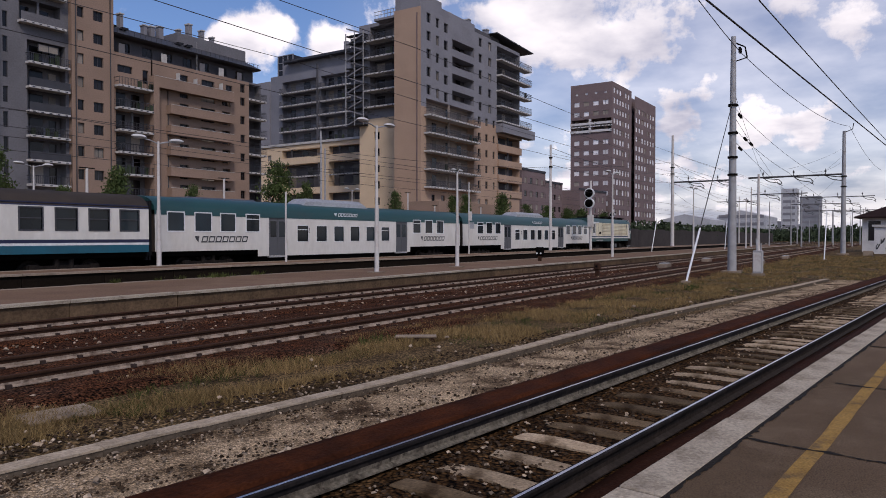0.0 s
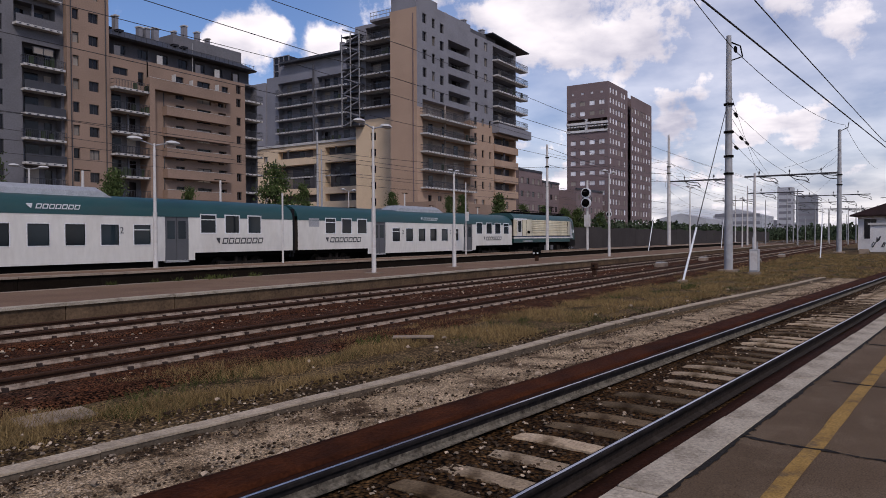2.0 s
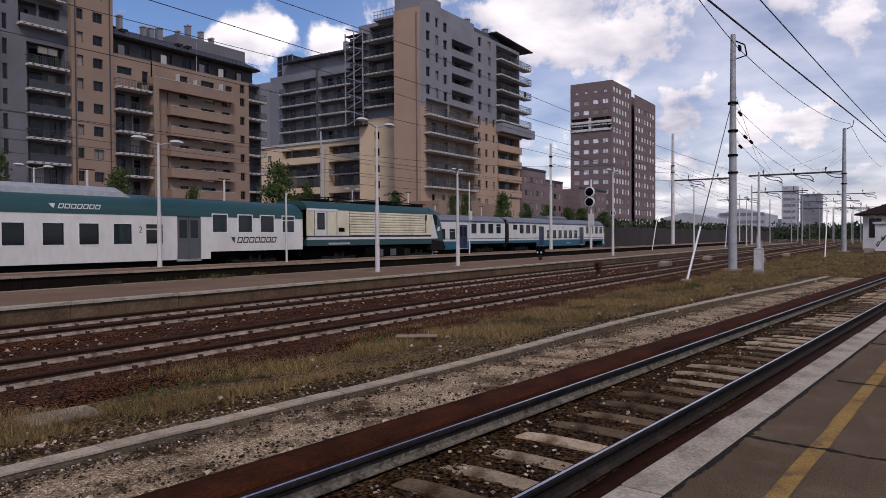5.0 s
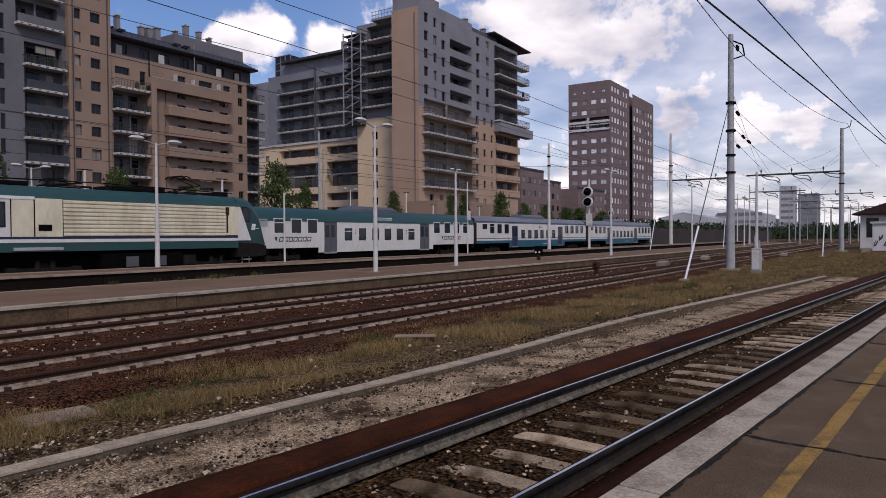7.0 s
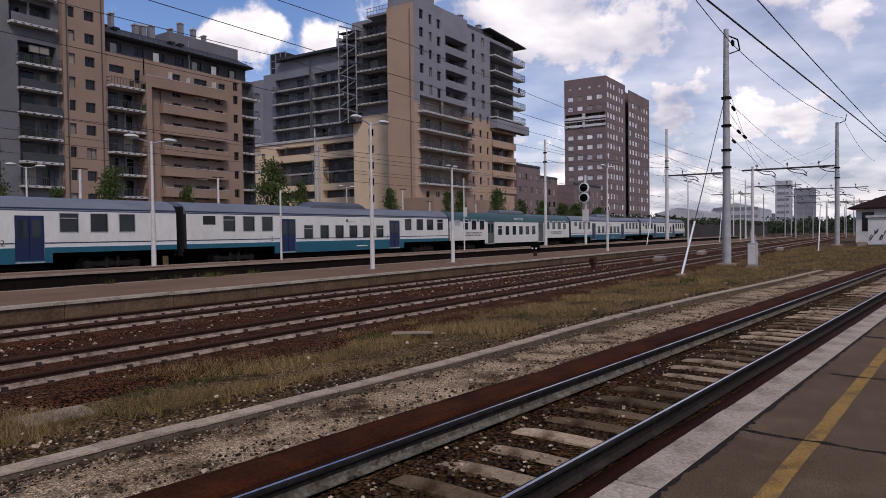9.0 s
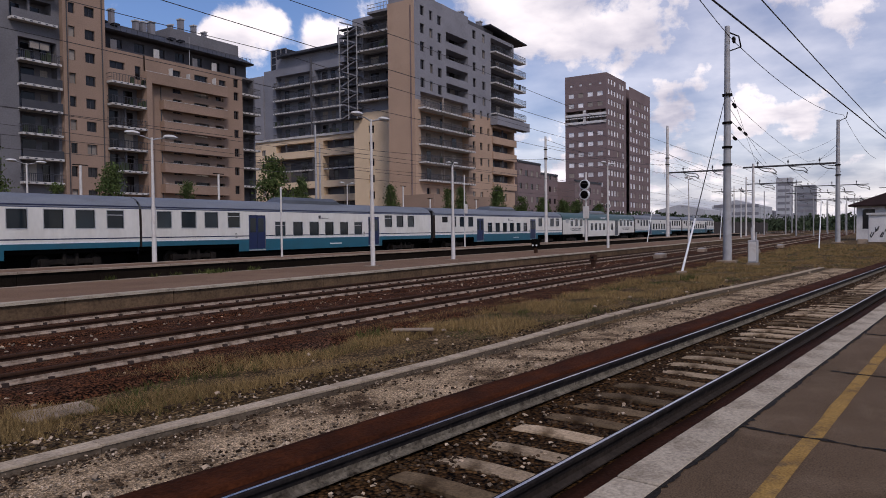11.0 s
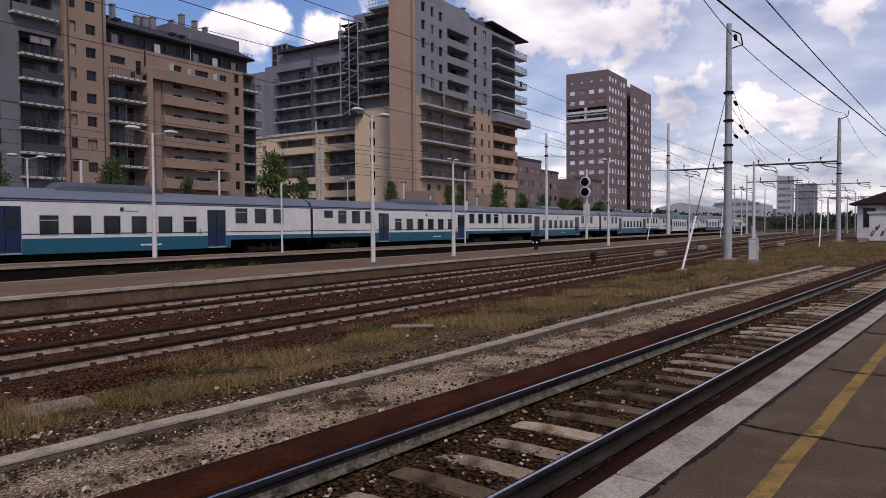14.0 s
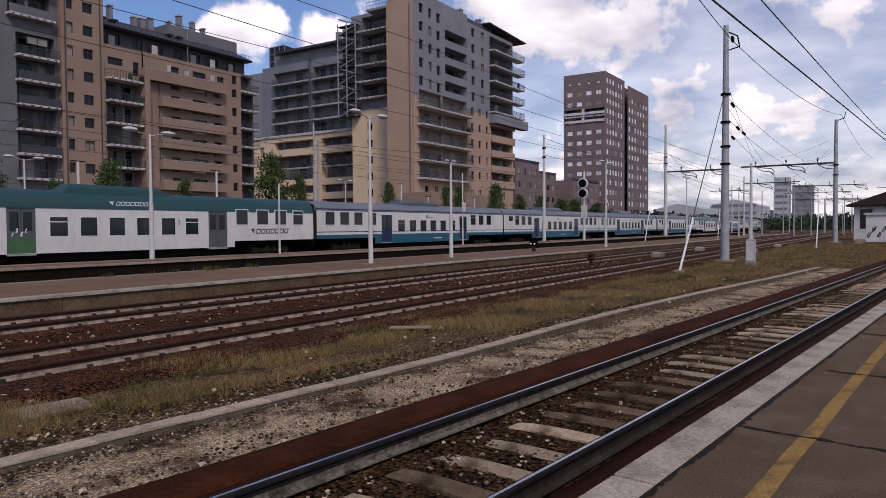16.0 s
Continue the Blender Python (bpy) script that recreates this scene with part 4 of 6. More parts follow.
def build_loco():
    """Single-cab electric locomotive along +x; its cab faces +x."""
    c = thing("locomotive", None, "cream and teal electric locomotive with grimy ribbed sides", "locomotive")
    n = 15.2
    bm = bmesh.new()
    add_box(bm, 0.25, 12.9, -1.48, 1.48, 1.34, 1.70)
    part("sole_bar", bm, "train_green", c)
    bm = bmesh.new()
    add_loft(bm, [[(12.9, y, z) for y, z in ((-1.42, 0.85), (1.42, 0.85), (1.47, 1.6), (-1.47, 1.6))], [(14.2, y, z) for y, z in ((-1.34, 0.85), (1.34, 0.85), (1.38, 1.55), (-1.38, 1.55))], [(n - 0.15, y, z) for y, z in ((-1.15, 0.9), (1.15, 0.9), (1.18, 1.42), (-1.18, 1.42))]])
    part("buffer_beam", bm, "bogie_grime", c, "dark buffer beam under the cab")
    for y in (-1.25, 1.25):
        bm = bmesh.new()
        for z in (0.35, 0.7):
            add_box(bm, 13.3, 13.8, y - 0.18, y + 0.18, z, z + 0.05)
        for x in (13.3, 13.77):
            add_box(bm, x, x + 0.03, y - 0.02, y + 0.02, 0.35, 0.9)
        part("footstep", bm, "galv", c)
    for s in (-1, 1):
        for xa, xb in ((0.3, 0.88), (1.98, 2.80)):
            boxes("vestibule_wall", [(xa, xb, s * 1.43 - 0.03, s * 1.43 + 0.03, 1.94, 3.42)], "train_cream", c)
        bm = bmesh.new()
        add_box(bm, 2.86, 3.93, s * 1.43 - 0.03, s * 1.43 + 0.03, 1.94, 3.46)
        part("side_panel", bm, "train_cream", c)
        boxes("header", [(0.3, 2.84, s * 1.45 - 0.03, s * 1.45 + 0.03, 3.40, 3.52)], "mark_white", c)
        d = boxes("door", [(0.92, 1.94, s * 1.42 - 0.03, s * 1.42 + 0.03, 1.94, 3.40)], "train_white", c, "pale side door")
        boxes("seal", [(1.14, 1.77, s * 1.452 - 0.006, s * 1.452 + 0.006, 2.3, 3.28)], "rubber", d)
        boxes("door_pane", [(1.2, 1.71, s * 1.459 - 0.01, s * 1.459 + 0.01, 2.36, 3.22)], "train_glass", d, bevel=0.006)
        for x in (0.9, 1.96, 2.83, 3.95):
            boxes("door_gap", [(x - 0.015, x + 0.015, s * 1.458 - 0.006, s * 1.458 + 0.006, 1.95, 3.4)], "black", c)
        boxes("grille", [(2.98, 3.5, s * 1.465 - 0.01, s * 1.465 + 0.01, 2.17, 2.42)], "black", c)
        # ribbed machine-room side
        bm = bmesh.new()
        prof = []
        k = 9
        for i in range(k):
            a = 1.95 + (3.46 - 1.95) * i / k
            h = (3.46 - 1.95) / k
            prof += [(1.43, a), (1.485, a + 0.03), (1.485, a + h - 0.05), (1.43, a + h - 0.02)]
        add_loft(bm, [[(x, s * y, z) for y, z in prof] for x in (3.95, 12.1)], False, False)
        part("ribbed_side", bm, "train_cream", c, "cream ribbed side panel")
        boxes("cab_panel", [(12.1, 12.9, s * 1.43 - 0.03, s * 1.43 + 0.03, 1.98, 3.44)], "train_cream", c)
        bm = bmesh.new()
        vs = [(12.9, s * 1.475, 3.44), (13.05, s * 1.468, 3.44), (13.78, s * 1.42, 1.75), (13.78, s * 1.42, 1.71), (12.9, s * 1.475, 1.71)]
        bm.faces.new([bm.verts.new(v) for v in vs])
        bm.faces.new([bm.verts.new((x, y - s * 0.05, z)) for x, y, z in vs])
        part("cab_side", bm, "train_white", c)
        bm = bmesh.new()
        add_box(bm, 0.3, 12.88, s * 1.45 - 0.04, s * 1.45 + 0.04, 1.705, 1.84, 1)
        add_box(bm, 0.3, 12.88, s * 1.45 - 0.036, s * 1.45 + 0.036, 1.84, 1.94, 0)
        part("stripe", bm, ["train_navy", "train_white"], c, "navy and white stripe")
        boxes("soot_patch", [(12.1, 12.34, s * 1.462 - 0.004, s * 1.462 + 0.004, 2.98, 3.4), (12.16, 12.27, s * 1.462 - 0.004, s * 1.462 + 0.004, 2.1, 2.98)], "rail_rust", c, "sooty scraped patch")
        boxes("step", [(2.0, 3.9, s * 1.5 - 0.06, s * 1.5 + 0.06, 1.4, 1.52)], "frame_alu", c)
    # roof: lower teal flanks with a flat top
    bm = bmesh.new()
    shell(bm, 0.3, 13.0, [(1.46, 3.44), (1.40, 3.62), (1.15, 3.9), (0.95, 3.96), (0.2, 3.98)])
    part("roof", bm, "train_green", c, "dull green roof")
    for x, w, h in ((2.4, 1.1, 0.16), (7.2, 1.4, 0.2), (8.8, 0.7, 0.26), (12.6, 0.5, 0.2)):
        boxes("roof_box", [(x - w / 2, x + w / 2, -0.75, 0.75, 3.95, 4.0 + h)], "steel_dark", c)
    for x in (1.2, 3.6, 6.2, 9.6, 12.2):
        bm = bmesh.new()
        for k in range(4):
            add_tube(bm, (x, -0.9, 3.9 + 0.08 * k), (x, -0.9, 3.95 + 0.08 * k), 0.09, 0.06, 8)
        part("insulator", bm, "steel_dark", c)
    # cab with raked nose
    bm = bmesh.new()
    rings = []
    for x, w, top in ((12.9, 1.44, 3.96), (13.5, 1.41, 3.92), (13.95, 1.36, 3.78), (14.3, 1.3, 3.42), (14.6, 1.24, 2.95), (14.85, 1.17, 2.3), (15.0, 1.12, 1.85), (15.05, 1.08, 1.65)):
        side = max(1.53, top - 0.45)
        rings.append([(x, -w * 0.96, 1.42), (x, w * 0.96, 1.42), (x, w, 1.5), (x, w, side), (x, w * 0.93, side + (top - side) * 0.6), (x, w * 0.75, top), (x, -w * 0.75, top), (x, -w * 0.93, side + (top - side) * 0.6), (x, -w, side)])
    add_loft(bm, rings)
    part("cab", bm, "train_green", c, "green raked driving cab")
    for s in (-1, 1):
        for m, g, d in (("rubber", 0.05, 0.008), ("train_glass", 0.0, 0.016)):
            bm = bmesh.new()
            add_loft(bm, [[(x, s * (1.437 - (x - 13.1) * 0.075 + e), z) for x, z in ((13.26 - g, 2.74 - g), (13.72 + g, 2.74 - g), (13.68 + g, 3.3), (13.5, 3.4 + g), (13.24 - g, 3.4 + g))] for e in (-0.05, d)])
            part("cab_window" if m == "train_glass" else "window_seal", bm, m, c)
        bm = bmesh.new()
        for k in (0.0, 0.14):
            add_loft(bm, [[(x + k, s * (1.375 - k * 0.1 + e), z) for x, z in ((13.86, 2.26), (13.95, 2.26), (14.03, 2.58), (13.94, 2.58))] for e in (-0.06, 0.012)])
        add_box(bm, 14.2, 14.4, min(s * 1.2, s * 1.335), max(s * 1.2, s * 1.335), 2.32, 2.35)
        part("emblem", bm, "mark_white", c, "white slanted emblem")
    bm = bmesh.new()
    vs = [(13.75, -1.05, 3.7), (13.75, 1.05, 3.7), (14.62, 1.0, 2.72), (14.62, -1.0, 2.72)]
    bm.faces.new([bm.verts.new((x + 0.06, y, z + 0.05)) for x, y, z in vs])
    bm.faces.new([bm.verts.new((x - 0.06, y, z - 0.05)) for x, y, z in vs])
    part("windscreen", bm, "train_glass", c)
    for y in (-0.85, 0.85):
        bm = bmesh.new()
        add_tube(bm, (14.95, y, 1.05), (15.3, y, 1.05), 0.1, 0.1, 10)
        add_tube(bm, (15.3, y, 1.05), (15.36, y, 1.05), 0.22, 0.22, 12)
        part("buffer", bm, "steel_dark", c)
    bm = bmesh.new()
    add_box(bm, 0.5, 14.4, -0.9, 0.9, 0.62, 1.32)
    add_box(bm, 5.6, 9.6, -1.42, 1.42, 0.5, 1.2)
    add_box(bm, 0.0, 0.3, -0.8, 0.8, 1.1, 3.4)
    part("underframe", bm, "black", c)
    for x in (7.0, 8.4, 10.0):
        boxes("equipment_box", [(x - 0.3, x + 0.3, -1.46, -1.3, 0.6, 1.05)], "door_grey" if x < 9 else "bogie_grime", c)
    for x in (3.4, 11.8):
        bogie(x, c)
    for x in (4.8, 10.9):
        p = thing("pantograph")
        p.parent = c
        p.location = (x, 0, 4.0)
        bm = bmesh.new()
        for y in (-0.45, 0.45):
            add_tube(bm, (-0.9, y, 0.1), (0.9, y, 0.1), 0.03, 0.03, 6)
        for k in (-0.9, 0.9):
            add_tube(bm, (k, -0.45, 0.1), (k, 0.45, 0.1), 0.03, 0.03, 6)
            for y in (-0.45, 0.45):
                add_tube(bm, (k, y, -0.08), (k, y, 0.1), 0.06, 0.06, 8)
        part("base_frame", bm, "steel_dark", p)
        bm = bmesh.new()
        up = x > 8
        h = 0.75 if up else 0.25
        for y in (-0.3, 0.3):
            add_tube(bm, (-0.9, y, 0.12), (0.6, y, 0.12 + h * 0.5), 0.028, 0.028, 6)
            add_tube(bm, (0.6, y, 0.12 + h * 0.5), (-0.5, y * 0.8, 0.12 + h), 0.022, 0.022, 6)
        for k in (-0.65, -0.35):
            add_path(bm, [(k, -0.8, 0.02 + h), (k, -0.55, 0.14 + h), (k, 0.55, 0.14 + h), (k, 0.8, 0.02 + h)], 0.025)
        part("arm", bm, "steel_dark", p)
    bm = bmesh.new()
    add_path(bm, [(1, -0.9, 4.22), (6, -0.9, 4.26), (9, -0.9, 4.2), (13, -0.9, 4.16)], 0.03)
    part("roof_cable", bm, "steel_dark", c)
    return c


# ---- buildings ----
class Face:
    """A facade with real openings. kind S: plane y = pos seen from smaller y; kind W: plane x = pos seen from smaller x."""

    def __init__(self, parent, kind, pos, a0, a1, z0, z1, bands, name="wall"):
        self.p, self.kind, self.pos, self.a0, self.a1, self.z0, self.z1, self.bands, self.name = parent, kind, pos, a0, a1, z0, z1, bands, name
        self.holes = []

    def pt(self, a, d, z):
        return (a, self.pos + d, z) if self.kind == "S" else (self.pos + d, a, z)

    def box(self, bm, a0, a1, d0, d1, z0, z1, mi=0):
        p, q = self.pt(a0, d0, z0), self.pt(a1, d1, z1)
        add_box(bm, min(p[0], q[0]), max(p[0], q[0]), min(p[1], q[1]), max(p[1], q[1]), z0, z1, mi)

    def window(self, a, z, w, h, glass="win_dark", depth=0.22, frame=True, sill=False):
        a0, a1, z0, z1 = a - w / 2, a + w / 2, z - h / 2, z + h / 2
        self.holes.append((*[round(q, 3) for q in (a0, a1, z0, z1)], depth))
        bm = bmesh.new()
        self.box(bm, a0, a1, depth - 0.02, depth + 0.02, z0, z1)
        ob = part("window", bm, glass, self.p)
        if frame:
            bm = bmesh.new()
            t = 0.06
            for q in ((a0, a0 + t, z0, z1), (a1 - t, a1, z0, z1), (a0 + t, a1 - t, z1 - t, z1), (a0 + t, a1 - t, z0, z0 + t)):
                self.box(bm, q[0], q[1], depth - 0.08, depth - 0.021, q[2], q[3])
            if w > 0.9:
                self.box(bm, a - 0.03, a + 0.03, depth - 0.08, depth - 0.021, z0 + t, z1 - t)
            part("frame", bm, "railing", ob)

    # where back is plaster_dark, the recess's shade is put into its colour
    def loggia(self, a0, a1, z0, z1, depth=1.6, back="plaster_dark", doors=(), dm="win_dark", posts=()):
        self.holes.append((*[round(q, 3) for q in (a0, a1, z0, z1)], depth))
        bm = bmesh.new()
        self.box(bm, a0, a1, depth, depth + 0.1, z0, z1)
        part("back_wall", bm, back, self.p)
        for a, w, h in doors:
            bm = bmesh.new()
            self.box(bm, a - w / 2, a + w / 2, depth - 0.06, depth - 0.004, z0 + 0.02, z0 + h)
            part("balcony_door", bm, dm if random.random() < 0.7 else "win_blind", self.p)
        for a in posts:
            bm = bmesh.new()
            self.box(bm, a - 0.12, a + 0.12, 0.02, 0.3, z0, z1)
            part("pillar", bm, back, self.p)

    def balcony(self, a0, a1, z, out=1.3, slab="slab", rail=True, solid=None, clutter=False):
        bm = bmesh.new()
        self.box(bm, a0, a1, -out, 0.6, z - 0.28, z)
        n = int((a1 - a0) / 0.9)
        ob = part("balcony", bm, slab, self.p)
        bm = bmesh.new()
        for i in range(n):
            a = a0 + (i + 0.5) * (a1 - a0) / n
            self.box(bm, a - 0.16, a + 0.16, -out - 0.012, -out + 0.05, z - 0.22, z - 0.08)
        tagged(part("vent_slot", bm, "railing", ob), kind="stuff")
        if solid:
            bm = bmesh.new()
            self.box(bm, a0, a1, -out, -out + 0.08, z, z + 1.0)
            part("parapet", bm, solid, ob)
        elif rail:
            bm = bmesh.new()
            self.box(bm, a0, a1, -out, -out + 0.05, z + 0.98, z + 1.04)
            m = int((a1 - a0) / 0.22)
            for i in range(m + 1):
                a = a0 + i * (a1 - a0) / m
                self.box(bm, a - 0.018, a + 0.018, -out + 0.005, -out + 0.04, z, z + 0.98)
            for a in (a0, a1 - 0.05):
                self.box(bm, a, a + 0.05, -out + 0.05, 0.0, z + 0.98, z + 1.04)
                self.box(bm, a + 0.01, a + 0.035, -out + 0.05, 0.0, z + 0.45, z + 0.5)
            part("railing", bm, "railing", ob)
        if clutter:
            for _ in range(3):
                bm = bmesh.new()
                a = random.uniform(a0 + 0.3, a1 - 0.3)
                self.box(bm, a - 0.2, a + 0.2, -out + 0.15, -out + 0.5, z, z + random.uniform(0.4, 1.2))
                part("plant_box", bm, "leaf_dark", ob)

    def build(self):
        bm = bmesh.new()
        zb = [b[0] for b in self.bands]
        As = sorted({self.a0, self.a1, *[h[0] for h in self.holes], *[h[1] for h in self.holes]})
        Zs = sorted({self.z0, self.z1, *[z for z in zb if self.z0 < z < self.z1], *[h[2] for h in self.holes], *[h[3] for h in self.holes]})
        As = [a for a in As if self.a0 <= a <= self.a1]
        Zs = [z for z in Zs if self.z0 <= z <= self.z1]
        vv = {}

        def v(a, z, d):
            k = (round(a, 3), round(z, 3), round(d, 3))
            if k not in vv:
                vv[k] = bm.verts.new(self.pt(*[k[0], k[2], k[1]]))
            return vv[k]

        def hole(a, z):
            for h in self.holes:
                if h[0] < a < h[1] and h[2] < z < h[3]:
                    return h[4]
            return None
        for a, b in zip(As, As[1:]):
            for c, d in zip(Zs, Zs[1:]):
                am, zm = (a + b) / 2, (c + d) / 2
                dep = hole(am, zm)
                mi = max(i for i, q in enumerate(self.bands) if q[0] <= zm)
                if dep is None:
                    bm.faces.new((v(a, c, 0), v(b, c, 0), v(b, d, 0), v(a, d, 0))).material_index = mi
                    continue
                for na, nz, e in ((a - 0.01, zm, ((a, c), (a, d))), (b + 0.01, zm, ((b, c), (b, d))), (am, c - 0.01, ((a, c), (b, c))), (am, d + 0.01, ((a, d), (b, d)))):
                    if hole(na, nz) is None:
                        (x, y), (p, q) = e
                        bm.faces.new((v(x, y, 0), v(p, q, 0), v(p, q, dep), v(x, y, dep))).material_index = mi
        part(self.name, bm, [b[1] for b in self.bands], self.p)


def solid(parent, name, x0, x1, y0, y1, z0, z1, m, label=""):
    return boxes(name, [(x0, x1, y0, y1, z0, z1)], m, parent, label)


def core(parent, x0, x1, y0, y1, z0, z1, m, skip):
    """The remaining walls of a block behind its modelled facades."""
    bm = bmesh.new()
    add_box(bm, x0, x1, y0, y1, z0, z1, 0, skip)
    part("wall", bm, m, parent)


def pick():
    r = random.random()
    return "win_blind" if r < 0.45 else "win_dark"


def building_left():
    p = thing("apartment_building", pose(0, 0, 0), "tan brick apartment building with stacked balconies and dark attic", "apartment building")
    Y, B = 89.0, -0.3
    # grey stair tower and balconies
    f = Face(p, "S", Y + 0.8, 20, 48.6, B, 37, [(-9, "plaster_slate")])
    for k in range(9):
        z = 8.4 + 3 * k
        if k < 6:
            f.loggia(43.5, 48.2, z + 0.1, z + 2.75, 1.4, "plaster_slate", [(45.2, 1.6, 2.3), (47.2, 0.9, 2.2)])
            f.balcony(43.3, 48.3, z, 1.0, rail=True, solid="railing" if k in (1, 3, 4) else None, clutter=k in (2, 5))
        f.window(41.0, z + 1.6, 0.55, 1.9)
        f.window(37.5, z + 1.6, 1.0, 1.5)
        f.window(33.0, z + 1.6, 1.0, 1.5)
    f.window(46.2, 25.5, 2.5, 0.95, "win_blind", 0.3)
    f.loggia(42.6, 47.6, 28.3, 31.0, 1.6, "plaster_slate", [(44.0, 1.0, 2.2), (46.2, 1.4, 2.2)], posts=(44.9,))
    f.balcony(42.4, 47.9, 28.2, 1.0, rail=False, solid="plaster_slate")
    f.loggia(42.6, 47.6, 32.0, 34.6, 1.6, "plaster_slate", [(45.0, 1.4, 2.2)])
    f.balcony(42.4, 47.9, 31.9, 1.0)
    f.build()
    # tall brick bay with two columns of windows
    f = Face(p, "S", Y, 48.6, 54.3, B, 36.0, [(-9, "brick_tan")])
    for k in range(10):
        z = 7.0 + 3 * k
        f.window(49.75, z, 0.85, 1.35, pick(), 0.3)
        f.window(52.15, z, 1.35, 1.3, pick(), 0.3)
    f.build()
    core(p, 48.6, 54.3, Y, Y + 14, B, 36.0, "brick_tan", "s")
    core(p, 20, 48.6, Y + 0.8, Y + 14, B, 37, "plaster_slate", "s")
    for x, top in ((49.05, 35), (53.75, 34), (62.5, 23), (39.6, 36)):
        bm = bmesh.new()
        add_tube(bm, (x, Y - 0.12, 0), (x, Y - 0.12, top), 0.07, 0.07, 6)
        part("downpipe", bm, "railing", p, "dark rain pipe")
    # balcony bay, recessed
    f = Face(p, "S", Y + 0.3, 54.3, 60.1, B, 27.0, [(-9, "brick_tan")])
    for k in range(6):
        z = 7.5 + 3 * k
        if k < 5:
            f.loggia(54.7, 59.8, z + 0.06, z + 2.75, 1.3, "plaster_slate", [(55.9, 1.9, 2.3), (58.4, 1.3, 2.3)], posts=(57.2,) if k % 2 else ())
        f.balcony(54.5, 60.0, z, 1.3, clutter=k in (1, 4, 5))
    f.window(56.1, 24.9, 2.2, 1.0, "win_dark", 0.3)
    f.window(59.2, 24.4, 0.9, 1.9, "win_dark", 0.3)
    f.build()
    # long brick wing with projecting brick balconies
    f = Face(p, "S", Y, 60.1, 77.6, B, 27.0, [(-9, "brick_tan")])
    for k in range(7):
        z = 7.2 + 3 * k
        if k < 6:
            f.window(65.3, z + 1.3, 1.5, 2.1, "win_dark", 0.35)
            f.window(69.6, z + 1.3, 2.6, 2.1, pick() if k % 2 else "win_dark", 0.35)
            f.window(73.0, z + 1.3, 1.5, 2.1, "win_dark", 0.6)
            f.window(61.0, z + 0.9, 0.38, 1.3, "win_dark", 0.3)
        else:
            for x, w in ((65.3, 1.4), (69.6, 2.4), (73.6, 1.3)):
                f.window(x, 25.3, w, 1.0, "win_dark", 0.3)
        f.window(76.3, z + (1.5 if k < 6 else 0.6), 0.95, 1.3, "win_dark", 0.3)
    f.build()
    for k in range(6):
        z = 7.65 + 3 * k
        top = z + 1.3
        x0 = 62.3
        if k == 5:
            z, top, x0 = 23.05, 24.6, 59.62
        bm = bmesh.new()
        f.box(bm, x0, 73.7, -1.1, -0.95, z, top)
        f.box(bm, x0, 73.7, -0.95, 0.0, z, z + 0.3)
        f.box(bm, x0, x0 + 0.15, -0.95, 0.0, z + 0.3, top)
        f.box(bm, 73.55, 73.7, -0.95, 0.0, z + 0.3, top)
        ob = part("balcony", bm, "brick_tan", p, "projecting brick balcony")
        bm = bmesh.new()
        f.box(bm, x0 + 0.05, 73.65, -1.13, -0.92, top, top + 0.05)
        part("coping", bm, "slab", ob)
    # the pier that carries the top balcony
    bm = bmesh.new()
    f.box(bm, 59.62, 60.45, -1.1, 0.0, B, 23.05)
    part("pier", bm, "brick_tan", p)
    for x, y in ((63.9, 1.2), (66.9, 0.9), (71.6, 1.1)):
        boxes("partition", [(x, x + 0.08, Y - 0.9, Y - 0.05, 24.6, 24.6 + y)], "slab", p, "pale terrace partition")
    core(p, 54.3, 77.6, Y + 0.3, Y + 14, B, 26.98, "brick_tan", "s")
    # end balconies
    f = Face(p, "S", Y + 1.5, 77.6, 81.5, B, 27.5, [(-9, "plaster_slate")])
    for k in range(7):
        z = 6.5 + 3 * k
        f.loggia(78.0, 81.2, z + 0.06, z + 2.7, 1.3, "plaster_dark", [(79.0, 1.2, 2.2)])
        f.balcony(77.7, 81.5, z, 1.4)
    f.build()
    core(p, 77.6, 81.5, Y + 1.5, Y + 14, B, 27.5, "plaster_slate", "s")
    # attic storey set back under a dark sheet roof
    # its dark plaster holds the shade under the eave
    f = Face(p, "S", Y + 1.8, 54.3, 80.0, 27.0, 30.2, [(-9, "plaster_dark")], "attic_wall")
    for x in (57.0, 60.5, 63.8, 67.2, 70.4, 73.8, 77.2):
        f.window(x, 28.3, 1.6, 1.3, "win_dark")
    f.build()
    for x in (55.6, 62.2, 68.8, 72.4, 76.0):
        boxes("partition", [(x, x + 0.9, Y + 0.9, Y + 1.0, 27.0, 28.5)], "slab" if x in (62.2, 72.4) else "plaster_slate", p, "terrace partition")
    bm = bmesh.new()
    add_tube(bm, (67.9, Y + 0.4, 27), (67.9, Y + 0.4, 31.4), 0.05, 0.04, 6)
    part("aerial", bm, "galv", p)
    bm = bmesh.new()
    add_loft(bm, [[(x, Y + 0.1, 29.6), (x, Y + 5.2, 32.0), (x, Y + 13, 32.0), (x, Y + 13, 29.4), (x, Y + 0.3, 29.4)] for x in (54.35, 80.3)])
    part("roof", bm, "roof_sheet", p, "dark sheet-metal roof")
    bm = bmesh.new()
    for i in range(30):
        add_tube(bm, (55 + i * 0.85, Y + 0.25, 29.65), (55 + i * 0.85, Y + 0.25, 30.3), 0.03, 0.03, 5)
    add_tube(bm, (55, Y + 0.25, 30.3), (80, Y + 0.25, 30.3), 0.03, 0.03, 5)
    part("railing", bm, "railing", p)
